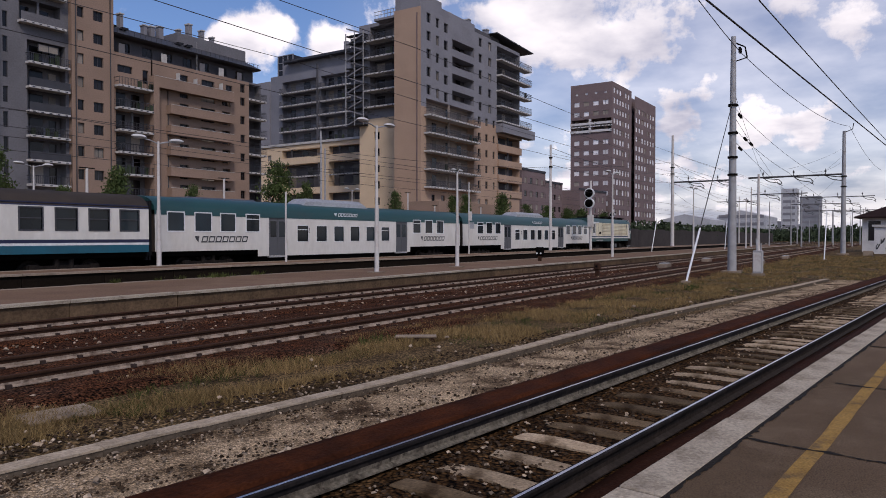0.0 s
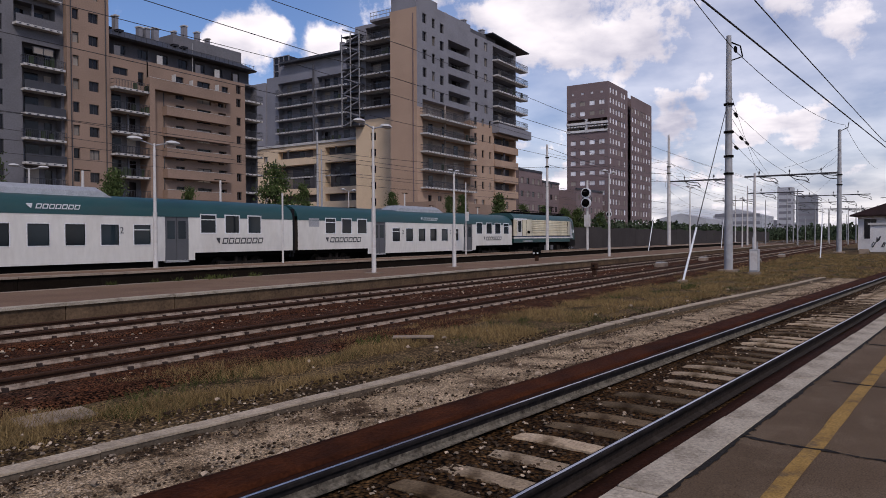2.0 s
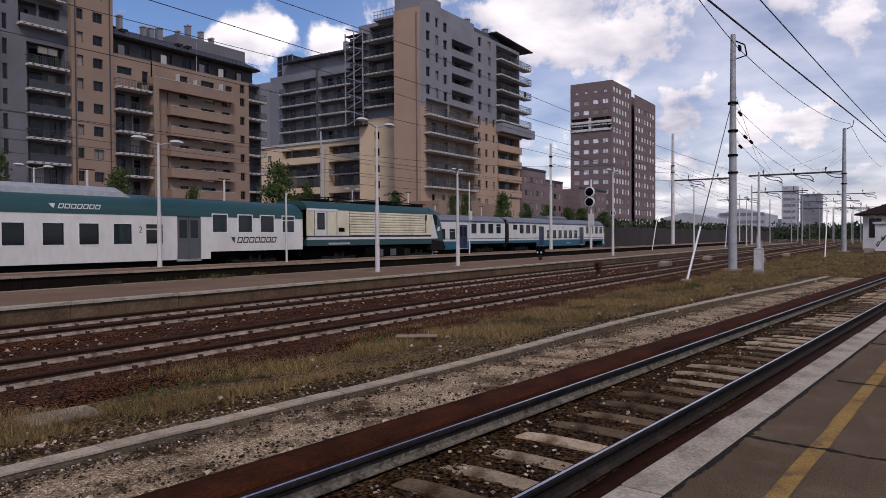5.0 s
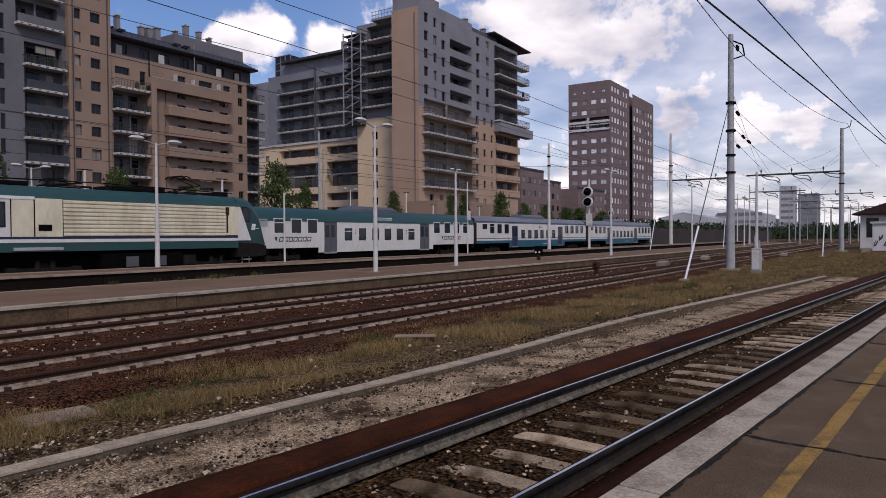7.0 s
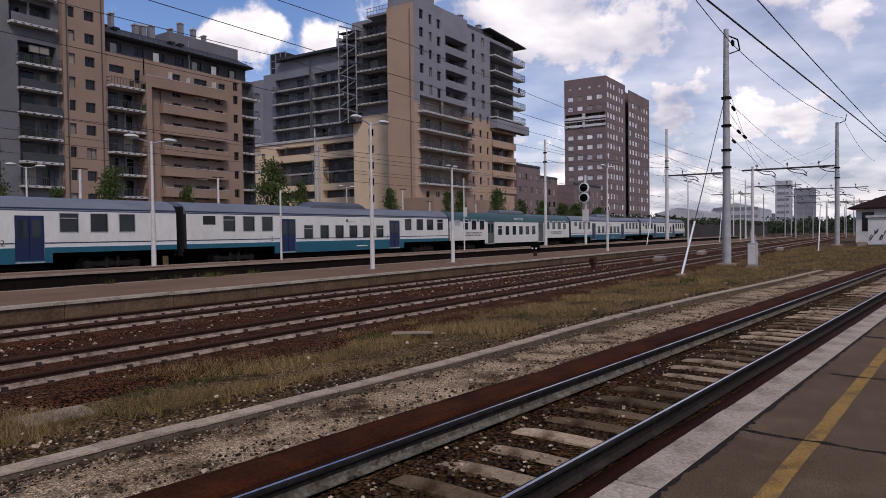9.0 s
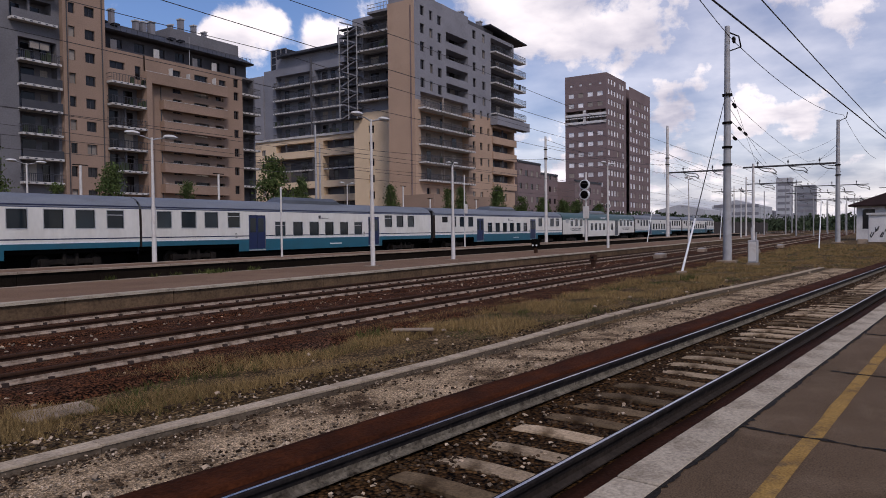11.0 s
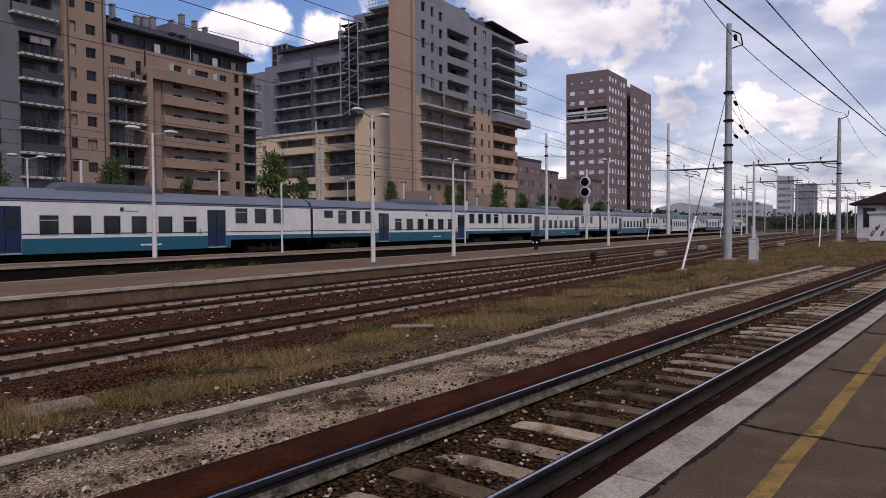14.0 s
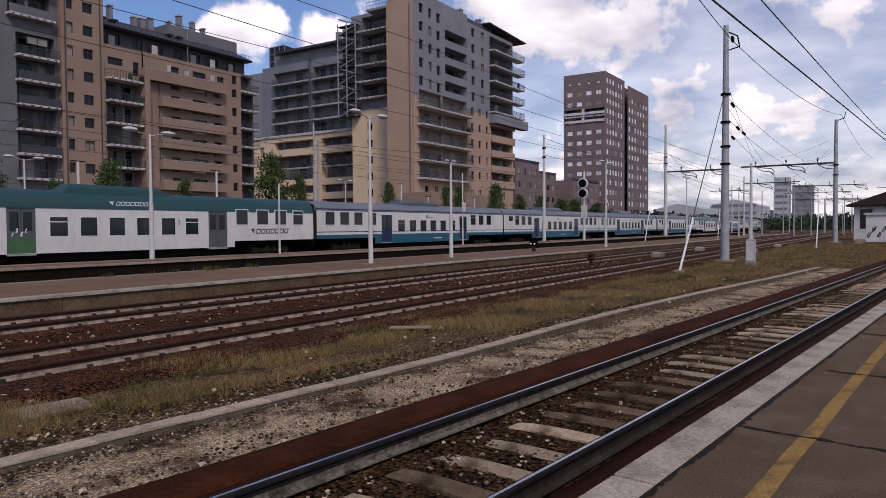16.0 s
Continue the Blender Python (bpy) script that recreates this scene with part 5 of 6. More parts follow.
    solid(p, "penthouse", 67.5, 80.8, Y + 4.5, Y + 13, 30.0, 33.4, "plaster_slate")
    for x, z, w in ((58.6, 33.9, 0.5), (62.4, 33.2, 0.55), (63.6, 33.3, 0.7), (65.0, 33.6, 0.8), (70.2, 35.3, 0.6), (72.6, 34.9, 0.5), (74.6, 34.3, 0.4), (68.3, 34.0, 0.4)):
        c = boxes("chimney", [(x - w / 2, x + w / 2, Y + 5, Y + 5.9, 31.5, z)], "plaster_grey", p)
        boxes("cap", [(x - w / 2 - 0.1, x + w / 2 + 0.1, Y + 4.9, Y + 6.0, z, z + 0.18)], "slab", c)
    for x in (55.2, 57.0, 66.0, 67.6):
        boxes("skylight", [(x, x + 0.9, Y + 2.2, Y + 3.2, 31.0, 31.25)], "win_dark", p)
    solid(p, "podium", 20, 92, Y - 3, Y - 0.2, B, 4.6, "brick_tan", "low brick podium")


def building_tower():
    p = thing("apartment_building", pose(0, 0, 0), "tall grey and tan apartment tower with corner balconies", "apartment building")
    Y, X, B = 66.5, 94.3, -0.3
    T = 41.5
    f = Face(p, "S", Y, X, 130.0, B, T - 1.5, [(-9, "brick_flank"), (23.6, "plaster_grey")])
    for k in range(5):
        z = 26.6 + 3 * k
        f.window(96.6, z, 1.2, 1.6, "win_dark", 0.3)
        f.window(99.3, z - 0.2, 0.95, 1.6, pick(), 0.3)
        f.window(101.9, z - 0.4, 1.2, 1.6, "win_dark", 0.3)
        if k < 4:
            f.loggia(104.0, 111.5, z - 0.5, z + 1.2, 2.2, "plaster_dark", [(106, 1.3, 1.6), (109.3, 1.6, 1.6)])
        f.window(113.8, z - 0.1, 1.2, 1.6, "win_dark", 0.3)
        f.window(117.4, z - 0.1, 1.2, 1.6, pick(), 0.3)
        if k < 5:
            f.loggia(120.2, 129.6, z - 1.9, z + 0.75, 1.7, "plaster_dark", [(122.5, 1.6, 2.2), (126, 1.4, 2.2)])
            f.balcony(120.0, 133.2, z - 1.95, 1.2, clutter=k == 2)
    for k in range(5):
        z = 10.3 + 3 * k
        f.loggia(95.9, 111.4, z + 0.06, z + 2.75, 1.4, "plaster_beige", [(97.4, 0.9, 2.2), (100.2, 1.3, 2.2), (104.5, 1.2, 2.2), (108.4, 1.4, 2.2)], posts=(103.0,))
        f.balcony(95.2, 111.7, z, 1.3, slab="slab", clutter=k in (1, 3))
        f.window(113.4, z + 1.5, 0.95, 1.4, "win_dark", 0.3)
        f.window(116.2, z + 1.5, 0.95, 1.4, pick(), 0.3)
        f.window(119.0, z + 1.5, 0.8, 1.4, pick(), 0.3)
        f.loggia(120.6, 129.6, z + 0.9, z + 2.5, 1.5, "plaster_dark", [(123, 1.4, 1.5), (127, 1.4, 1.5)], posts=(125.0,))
        bm = bmesh.new()
        f.box(bm, 120.4, 130.4, -0.3, 0.0, z - 0.5, z + 0.88)
        part("parapet", bm, "brick_flank", p)
    for z in (4.2, 7.3):
        for a in (98, 101, 105, 109, 113.4, 116.2, 122, 126):
            f.window(a, z + 1.0, 1.1, 1.5, pick(), 0.3)
    f.build()
    bm = bmesh.new()
    f.box(bm, 119.8, 134.0, -1.6, 0.0, 22.3, 24.0)
    part("parapet", bm, "plaster_grey", p)
    f = Face(p, "W", X, Y, 72.0, B, T - 1.5, [(-9, "brick_flank")])
    f.build()
    bm = bmesh.new()
    add_tube(bm, (X - 0.12, Y + 0.7, 5), (X - 0.12, Y + 0.7, 39), 0.09, 0.09, 6)
    part("downpipe", bm, "brick_brown", p, "dark rain pipe")
    boxes("pillar", [(99.6, 100.0, 72.1, 72.9, B, 40.5)], "brick_flank", p)
    # open steel stair between the tower and the wing
    g = boxes("stair_shaft", [(99.95, 100.0, 82.4, 86.6, 22.4, 39.0)], "plaster_wing", p, "grey open stair shaft")
    for y in (82.4, 84.5, 86.6):
        boxes("post", [(98.52, 98.68, y - 0.08, y + 0.08, 22.4, 39.6)], "galv", g)
    for k in range(12):
        z = 22.6 + 1.5 * k
        bm = bmesh.new()
        add_box(bm, 98.6, 99.9, 82.3, 86.7, z - 0.06, z + 0.06)
        part("landing", bm, "railing", g)
        bm = bmesh.new()
        a, b = (82.4, 86.6) if k % 2 else (86.6, 82.4)
        add_loft(bm, [[(98.7, y, q - 0.12), (99.4, y, q - 0.12), (99.4, y, q + 0.1), (98.7, y, q + 0.1)] for y, q in ((a, z), (b, z + 1.5))])
        part("flight", bm, "plaster_grey", g)
    # roof terrace with its railing
    boxes("terrace", [(98.2, 100.4, 72.2, 79.5, 40.6, 41.0)], "plaster_grey", p)
    bm = bmesh.new()
    for i in range(11):
        add_box(bm, 98.2, 98.26, 72.3 + 0.7 * i, 72.36 + 0.7 * i, 41.0, 42.2)
    for z in (41.6, 42.2):
        add_box(bm, 98.18, 98.28, 72.2, 79.5, z - 0.05, z + 0.03)
    part("railing", bm, "galv", p)
    core(p, X, 130.0, Y, 72.0, B, T - 1.5, "plaster_grey", "sw")
    solid(p, "roof_storey", X + 0.3, 101.0, Y + 0.3, 71.98, T - 1.5, T + 0.9, "plaster_grey")
    solid(p, "roof_storey", 101.0, 113, Y + 0.8, 73.9, T - 1.5, T + 0.2, "plaster_grey")
    solid(p, "roof_storey", 113.0, 123, Y + 1.0, 73.9, T - 1.5, T - 0.2, "plaster_dark")
    bm = bmesh.new()
    add_loft(bm, [[(x, Y - 0.7, z - 0.2), (x, 72, z - 0.2), (x, 72, z), (x, Y - 0.7, z)] for x, z in ((119.0, 41.6), (135.0, 41.0))])
    part("canopy_roof", bm, "roof_sheet", p, "dark slanted roof canopy")
    for x, z in ((107.0, 42.6), (121.0, 43.0), (114.0, 43.2)):
        c = boxes("chimney", [(x - 0.4, x + 0.4, 69, 70, T - 1.5, z)], "plaster_grey", p)
        boxes("cap", [(x - 0.5, x + 0.5, 68.9, 70.1, z, z + 0.15)], "slab", c)
    # rear stack of balconies seen past the brick flank
    f = Face(p, "W", 100.0, 72.0, 84.5, B, 41.0, [(-9, "brick_cream"), (23.6, "plaster_grey")])
    for k in range(5):
        z = 25.6 + 3 * k
        f.window(73.6, z + 1.4, 1.0, 1.9, "win_dark")
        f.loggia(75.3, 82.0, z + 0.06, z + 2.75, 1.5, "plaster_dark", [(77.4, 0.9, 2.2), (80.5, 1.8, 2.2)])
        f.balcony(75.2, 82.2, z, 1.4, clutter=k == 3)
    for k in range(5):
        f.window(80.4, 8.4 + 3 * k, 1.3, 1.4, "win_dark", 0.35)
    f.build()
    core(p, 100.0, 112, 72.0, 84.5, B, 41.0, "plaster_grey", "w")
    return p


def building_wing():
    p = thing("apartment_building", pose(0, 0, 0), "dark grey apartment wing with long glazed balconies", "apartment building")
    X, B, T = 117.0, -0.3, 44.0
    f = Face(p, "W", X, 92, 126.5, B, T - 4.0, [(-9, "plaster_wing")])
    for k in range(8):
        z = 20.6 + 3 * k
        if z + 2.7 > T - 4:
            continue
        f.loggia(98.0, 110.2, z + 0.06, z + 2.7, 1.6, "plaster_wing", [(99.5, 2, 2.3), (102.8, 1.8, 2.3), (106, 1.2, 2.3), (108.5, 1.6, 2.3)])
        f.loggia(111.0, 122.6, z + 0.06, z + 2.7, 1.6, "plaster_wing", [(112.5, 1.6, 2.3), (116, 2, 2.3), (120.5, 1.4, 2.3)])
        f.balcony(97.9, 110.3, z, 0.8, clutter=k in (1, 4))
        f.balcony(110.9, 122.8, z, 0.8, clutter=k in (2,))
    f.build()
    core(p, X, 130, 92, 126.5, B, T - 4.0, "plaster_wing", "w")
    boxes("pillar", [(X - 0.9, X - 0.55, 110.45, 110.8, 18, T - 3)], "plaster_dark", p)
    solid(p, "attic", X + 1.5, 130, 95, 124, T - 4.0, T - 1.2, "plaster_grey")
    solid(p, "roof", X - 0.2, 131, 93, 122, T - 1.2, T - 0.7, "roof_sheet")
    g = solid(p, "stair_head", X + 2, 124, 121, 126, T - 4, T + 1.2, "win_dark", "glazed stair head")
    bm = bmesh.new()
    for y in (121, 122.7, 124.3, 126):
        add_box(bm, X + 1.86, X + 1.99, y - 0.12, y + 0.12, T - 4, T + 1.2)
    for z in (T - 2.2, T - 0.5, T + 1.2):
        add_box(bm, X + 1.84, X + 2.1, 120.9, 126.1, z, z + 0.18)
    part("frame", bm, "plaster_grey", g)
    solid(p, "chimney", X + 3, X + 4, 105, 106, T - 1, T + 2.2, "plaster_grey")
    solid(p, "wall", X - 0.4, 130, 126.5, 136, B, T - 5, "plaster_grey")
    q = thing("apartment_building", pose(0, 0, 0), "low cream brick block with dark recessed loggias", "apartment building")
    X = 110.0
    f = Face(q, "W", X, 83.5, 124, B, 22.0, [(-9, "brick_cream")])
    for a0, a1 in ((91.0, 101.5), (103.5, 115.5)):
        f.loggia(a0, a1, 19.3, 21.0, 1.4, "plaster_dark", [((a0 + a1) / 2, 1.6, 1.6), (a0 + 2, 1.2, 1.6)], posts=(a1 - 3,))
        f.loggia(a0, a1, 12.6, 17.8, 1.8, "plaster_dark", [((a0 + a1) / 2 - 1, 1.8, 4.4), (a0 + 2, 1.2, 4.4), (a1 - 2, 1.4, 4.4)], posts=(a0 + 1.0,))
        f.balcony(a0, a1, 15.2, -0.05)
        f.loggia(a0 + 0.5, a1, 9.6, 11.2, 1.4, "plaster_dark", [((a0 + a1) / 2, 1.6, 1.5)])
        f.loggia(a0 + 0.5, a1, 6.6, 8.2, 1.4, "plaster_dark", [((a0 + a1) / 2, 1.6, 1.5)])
    for k in range(5):
        f.window(86.2, 7.6 + 3 * k, 1.1, 1.4, "win_dark", 0.3)
        f.window(119.5, 7.6 + 3 * k, 1.3, 1.3, pick(), 0.3)
    f.build()
    core(q, X, 117, 83.5, 124, B, 21.98, "brick_cream", "w")
    solid(q, "cornice", X - 0.25, 117.2, 88.0, 124.2, 22.0, 22.5, "slab")
    solid(q, "podium", 90, 112, 60.0, 66.0, B, 7.5, "brick_tan", "low brick podium")


def building_brown():
    p = thing("office_tower", pose(0, 0, 0), "dark brown brick tower with small white windows", "tower block")
    X, Y, B, T = 198.0, 71.0, -0.3, 47.5
    f = Face(p, "W", X, Y, 84.0, B, T, [(-9, "brick_brown")])
    rows = [44.6] + [41.6 - 0.0, 38.6] + [30.0 - 3.05 * k for k in range(8)]
    for z in rows:
        for i in range(4):
            f.window(73.0 + 3.0 * i, z, 1.65 if z < 44 else 0.8, 1.3 if z < 44 else 0.6, "win_white" if random.random() < 0.75 else "win_blind", 0.15, frame=False)
    f.loggia(71.3, 77.4, 32.8, 37.0, 2.6, "win_blind", [(73, 2, 2.6)])
    f.loggia(78.0, 83.7, 32.8, 37.0, 2.6, "win_blind", [(80, 2, 2.6)])
    for z0, z1 in ((33.0, 33.7), (35.3, 36.0)):
        boxes("terrace_rail", [(X - 0.35, X - 0.2, 71.0, 84.0, z0, z1)], "house_white", p)
    boxes("pillar", [(X - 0.15, X - 0.02, 77.4, 78.2, 32.8, 37.0)], "house_white", p)
    f.balcony(71.0, 84.0, 34.9, 0.3, slab="house_white", rail=False)
    f.build()
    g = Face(p, "S", Y, X, 215.5, B, T, [(-9, "brick_brown")])
    h = Face(p, "S", Y, 218.5, 241, B, T - 0.8, [(-9, "brick_brown")])
    for k in range(15):
        z = 3.2 + 3.0 * k
        for i in range(6):
            if random.random() < 0.9:
                g.window(200.0 + 2.55 * i, z, 1.45, 1.6, "win_white" if random.random() < 0.85 else "win_blind", 0.15, frame=False)
        if k < 14:
            for i in range(7):
                if random.random() < 0.85:
                    h.window(220.5 + 3.0 * i, z, 1.6, 1.6, "win_white" if random.random() < 0.7 else "win_blind", 0.15, frame=False)
    g.build()
    h.build()
    k = Face(p, "S", Y + 2.0, 215.5, 218.5, B, T, [(-9, "brick_brown")])
    k.build()
    core(p, X, 241, Y + 2.01, 84, B, T - 0.8, "brick_brown", "w")
    core(p, X, 215.5, Y, Y + 2.01, T - 2, T, "brick_brown", "swnd")
    boxes("base_band", [(X - 0.25, X, 71.0, 84.0, 8.3, 8.9)], "brick_brown", p)
    for x in (202, 209):
        boxes("vent", [(x, x + 0.8, Y + 3, Y + 4, T - 0.8, T + 0.7)], "plaster_grey", p)
    q = thing("low_building", pose(0, 0, 0), "low dark red brick building behind the trees", "building")
    for x0, x1, y, yb, top in ((150, 163, 76, 92, 18.0), (163, 176, 77, 92, 16.0), (176, 196, 72, 90, 14.5)):
        f = Face(q, "S", y, x0, x1, B, top, [(-9, "brick_brown")])
        for kz in range(int(top / 3.2)):
            for i in range(int((x1 - x0) / 3.1)):
                f.window(x0 + 1.8 + 3.1 * i, 2.8 + 3.2 * kz, 1.4, 1.4, pick(), 0.15, frame=False)
        f.build()
        core(q, x0, x1, y, yb, B, top, "brick_brown", "s")
        boxes("parapet", [(x0, x1, y - 0.15, y + 0.3, top, top + 0.5)], "roof_sheet", q)
    f = Face(q, "W", 149.8, 76, 92, B, 18.2, [(-9, "brick_brown")])
    for kz in range(5):
        for i in range(4):
            f.window(78.2 + 3.6 * i, 2.8 + 3.2 * kz, 1.4, 1.3, pick(), 0.15, frame=False)
    f.build()
    for x in (152, 158, 168):
        boxes("roof_vent", [(x, x + 1.0, 80, 81, 15.9, 19.4)], "plaster_dark", q)


def build_distance():
    w = thing("yard_wall", pose(0, 0, 0), "long grey boundary wall beyond the tracks", "wall", kind="structure")
    for i in range(40):
        boxes("panel", [(60 + 6 * i + 0.03, 66 + 6 * i - 0.03, 42.0, 42.3, GZ - 0.1, 3.2 + 0.1 * (i % 3))], "wall_grey", w)
    for x, y, dx, dy, z, m, lab in ((563, 54, 14, 13, 31, "far_grey", "far grey office block over the yard"), (499, 60, 10, 9, 33, "far_white", "far pale narrow tower block"), (311, 75, 30, 20, 11.5, "far_white", "far white vaulted industrial hall"),
                                    (410, 70, 40, 24, 16, "far_white", "far white industrial hall roof"), (620, 90, 60, 40, 16, "far_grey", "far grey long hall roof")):
        h = thing("far_building", pose(x, y, GZ), lab, "building", "far buildings")
        bm = bmesh.new()
        if z < 20:
            add_loft(bm, [[(a, -dy / 2, 0), (a, -dy / 2, z * 0.8), (a, 0, z), (a, dy / 2, z * 0.8), (a, dy / 2, 0)] for a in (-dx / 2, dx / 2)])
        else:
            add_box(bm, -dx / 2, dx / 2, -dy / 2, dy / 2, 0, z)
        part("wall", bm, m, h)
        nr = int(z / 4)
        for k in range(1, nr):
            boxes("window_band", [(-dx / 2 - 0.15, -dx / 2 - 0.02, -dy / 2 + 1, dy / 2 - 1, 4 * k, 4 * k + 1.6)], "plaster_grey", h)
            if z > 20:
                boxes("window_band", [(-dx / 2 + 1, dx / 2 - 1, -dy / 2 - 0.15, -dy / 2 - 0.02, 4 * k, 4 * k + 1.6)], "plaster_grey", h)
    # crossing keeper's house by the near track
    h = thing("signal_house", pose(112, 0.5, GZ, 0, 0, -6), "small white house with dark red hipped roof", "house")
    f = Face(h, "W", 0.0, -9.0, 4.0, -0.1, 4.9, [(-9, "house_white")])
    f.window(2.55, 2.9, 1.5, 2.7, "win_dark", 0.25)
    f.window(-4.5, 2.9, 1.4, 2.9, "win_dark", 0.25)
    f.build()
    core(h, 0, 11, -9, 4.0, -0.1, 4.9, "house_white", "w")
    bm = bmesh.new()
    lo = [bm.verts.new(v) for v in ((-0.9, -9.9, 4.85), (11.9, -9.9, 4.85), (11.9, 4.9, 4.85), (-0.9, 4.9, 4.85))]
    hi = [bm.verts.new(v) for v in ((5.5, -3.5, 7.6), (5.5, -1.5, 7.6))]
    lo2 = [bm.verts.new((v.co.x, v.co.y, 4.65)) for v in lo]
    for q in ((lo[0], lo[1], hi[0]), (lo[1], lo[2], hi[1], hi[0]), (lo[2], lo[3], hi[1]), (lo[3], lo[0], hi[0], hi[1]), tuple(lo2)):
        bm.faces.new(q)
    for i in range(4):
        bm.faces.new((lo[i], lo[(i + 1) % 4], lo2[(i + 1) % 4], lo2[i]))
    part("roof", bm, "roof_tile", h, "dark red tiled hip roof")
    hut = thing("relay_hut", pose(99.0, 1.7, GZ, 0, 0, -6), "pale relay cabinet with painted scribbles", "relay hut")
    boxes("body", [(0, 3, -5, 1.0, 0, 3.3)], "house_white", hut, bevel=0.03)
    boxes("roof", [(-0.2, 3.2, -5.2, 1.2, 3.3, 3.55)], "slab", hut)
    bm = bmesh.new()
    for i in range(5):
        add_path(bm, [(-0.02, 0.6 - i * 0.5 + 0.2 * math.sin(t * 1.3 + i), 0.9 + 0.7 * (i % 2) + 0.35 * math.cos(t * 1.7 + i)) for t in range(7)], 0.05, 4)
    tagged(part("scribble", bm, "mark_dark", hut, "dark painted scribble"), kind="stuff")
    b = thing("concrete_block", pose(88.5, 3.0, GZ), "small pale concrete box in the grass", "concrete box")
    boxes("body", [(0, 0.8, -0.5, 0.45, 0, 0.55)], "concrete", b, bevel=0.04)


def build_tree(x, y, h, r, seed, m="leaf", label="young green street tree", conic=0.82):
    rnd = random.Random(seed)
    t = thing("tree", pose(x, y, GZ), label, "tree", "trees behind the trains")
    bm = bmesh.new()
    add_tube(bm, (0, 0, -0.1), (0.05, 0.05, h * 0.45), 0.14, 0.09, 7)
    add_tube(bm, (0.05, 0.05, h * 0.45), (0, 0, h * 0.92), 0.09, 0.03, 6)
    for i in range(9):
        a, z = rnd.uniform(0, 6.28), h * rnd.uniform(0.3, 0.75)
        add_tube(bm, (0, 0, z), (r * 0.7 * math.cos(a), r * 0.7 * math.sin(a), z + h * 0.14), 0.05, 0.015, 5)
    part("trunk", bm, "bark", t)
    vs, fs = [], []
    for _ in range(130):
        u = rnd.random()
        z = h * (0.28 + 0.7 * u)
        rad = r * (1 - u * conic) * math.sqrt(rnd.random()) * (0.8 + 0.4 * rnd.random())
        a = rnd.uniform(0, 6.28)
        cx, cy = rad * math.cos(a), rad * math.sin(a)
        s = r * rnd.uniform(0.12, 0.3)
        for _ in range(34):
            c = Vector((cx + rnd.gauss(0, s * 0.6), cy + rnd.gauss(0, s * 0.6), z + rnd.gauss(0, s * 0.5)))
            q = Euler((rnd.uniform(0, 6), rnd.uniform(0, 6), rnd.uniform(0, 6))).to_matrix()
            e = r * rnd.uniform(0.035, 0.075)
            k = len(vs)
            for p in ((-e, 0, 0), (0, -e * 0.6, 0.02), (e, 0, 0), (0, e * 0.6, 0.02)):
                vs.append(c + q @ Vector(p))
            fs.append((k, k + 1, k + 2, k + 3))
    me = bpy.data.meshes.new("crown")
    me.from_pydata(vs, [], fs)
    me.materials.append(M[m])
    part("crown", me, None, t)
    return t


def build_trees():
    for i, (x, y, h, r) in enumerate(((26.6, 60, 8.9, 2.2), (33.0, 62, 6.6, 1.4), (38.0, 62, 8.5, 2.1), (48.0, 64, 7.6, 1.6), (52.8, 56, 10.0, 2.7), (57.0, 56, 8.2, 1.7), (71.0, 54, 7.9, 1.6), (78.1, 50, 7.6, 1.4), (81.5, 50, 7.9, 1.6), (88.6, 48, 8.1, 2.1), (96, 48, 7.0, 1.8), (108, 50, 7.2, 2.2), (117, 50, 7.0, 2.4), (128, 52, 7.2, 2.6), (140, 52, 7.0, 2.4))):
        build_tree(x, y, h, r, 40 + i)
    rnd = random.Random(9)
    vs, fs = [], []
    for _ in range(420):
        x = rnd.uniform(130, 420)
        y = 46 + rnd.uniform(0, 12)
        h = rnd.uniform(2.4, 6.0)
        for _ in range(70):
            c = Vector((x + rnd.gauss(0, 1.3), y + rnd.gauss(0, 1.3), GZ + h * rnd.random() ** 0.8))
            q = Euler((rnd.uniform(0, 6), rnd.uniform(0, 6), rnd.uniform(0, 6))).to_matrix()
            e = rnd.uniform(0.25, 0.6)
            k = len(vs)
            for p in ((-e, 0, 0), (0, -e * 0.6, 0), (e, 0, 0), (0, e * 0.6, 0)):
                vs.append(c + q @ Vector(p))
            fs.append((k, k + 1, k + 2, k + 3))
    for _ in range(330):
        x = rnd.uniform(335, 460)
        y = rnd.uniform(-45, 48)
        h = rnd.uniform(2.5, 8.0)
        for _ in range(45):
            c = Vector((x + rnd.gauss(0, 1.6), y + rnd.gauss(0, 1.6), GZ + h * rnd.random() ** 0.8))
            q = Euler((rnd.uniform(0, 6), rnd.uniform(0, 6), rnd.uniform(0, 6))).to_matrix()
            e = rnd.uniform(0.4, 0.9)
            k = len(vs)
            for p in ((-e, 0, 0), (0, -e * 0.6, 0), (e, 0, 0), (0, e * 0.6, 0)):
                vs.append(c + q @ Vector(p))
            fs.append((k, k + 1, k + 2, k + 3))
    me = bpy.data.meshes.new("hedge_row")
    me.from_pydata(vs, [], fs)
    me.materials.append(M["leaf_dark"])
    tagged(new("hedge_row", me), "dark green shrubs and small trees along the yard", "shrubs", kind="stuff")


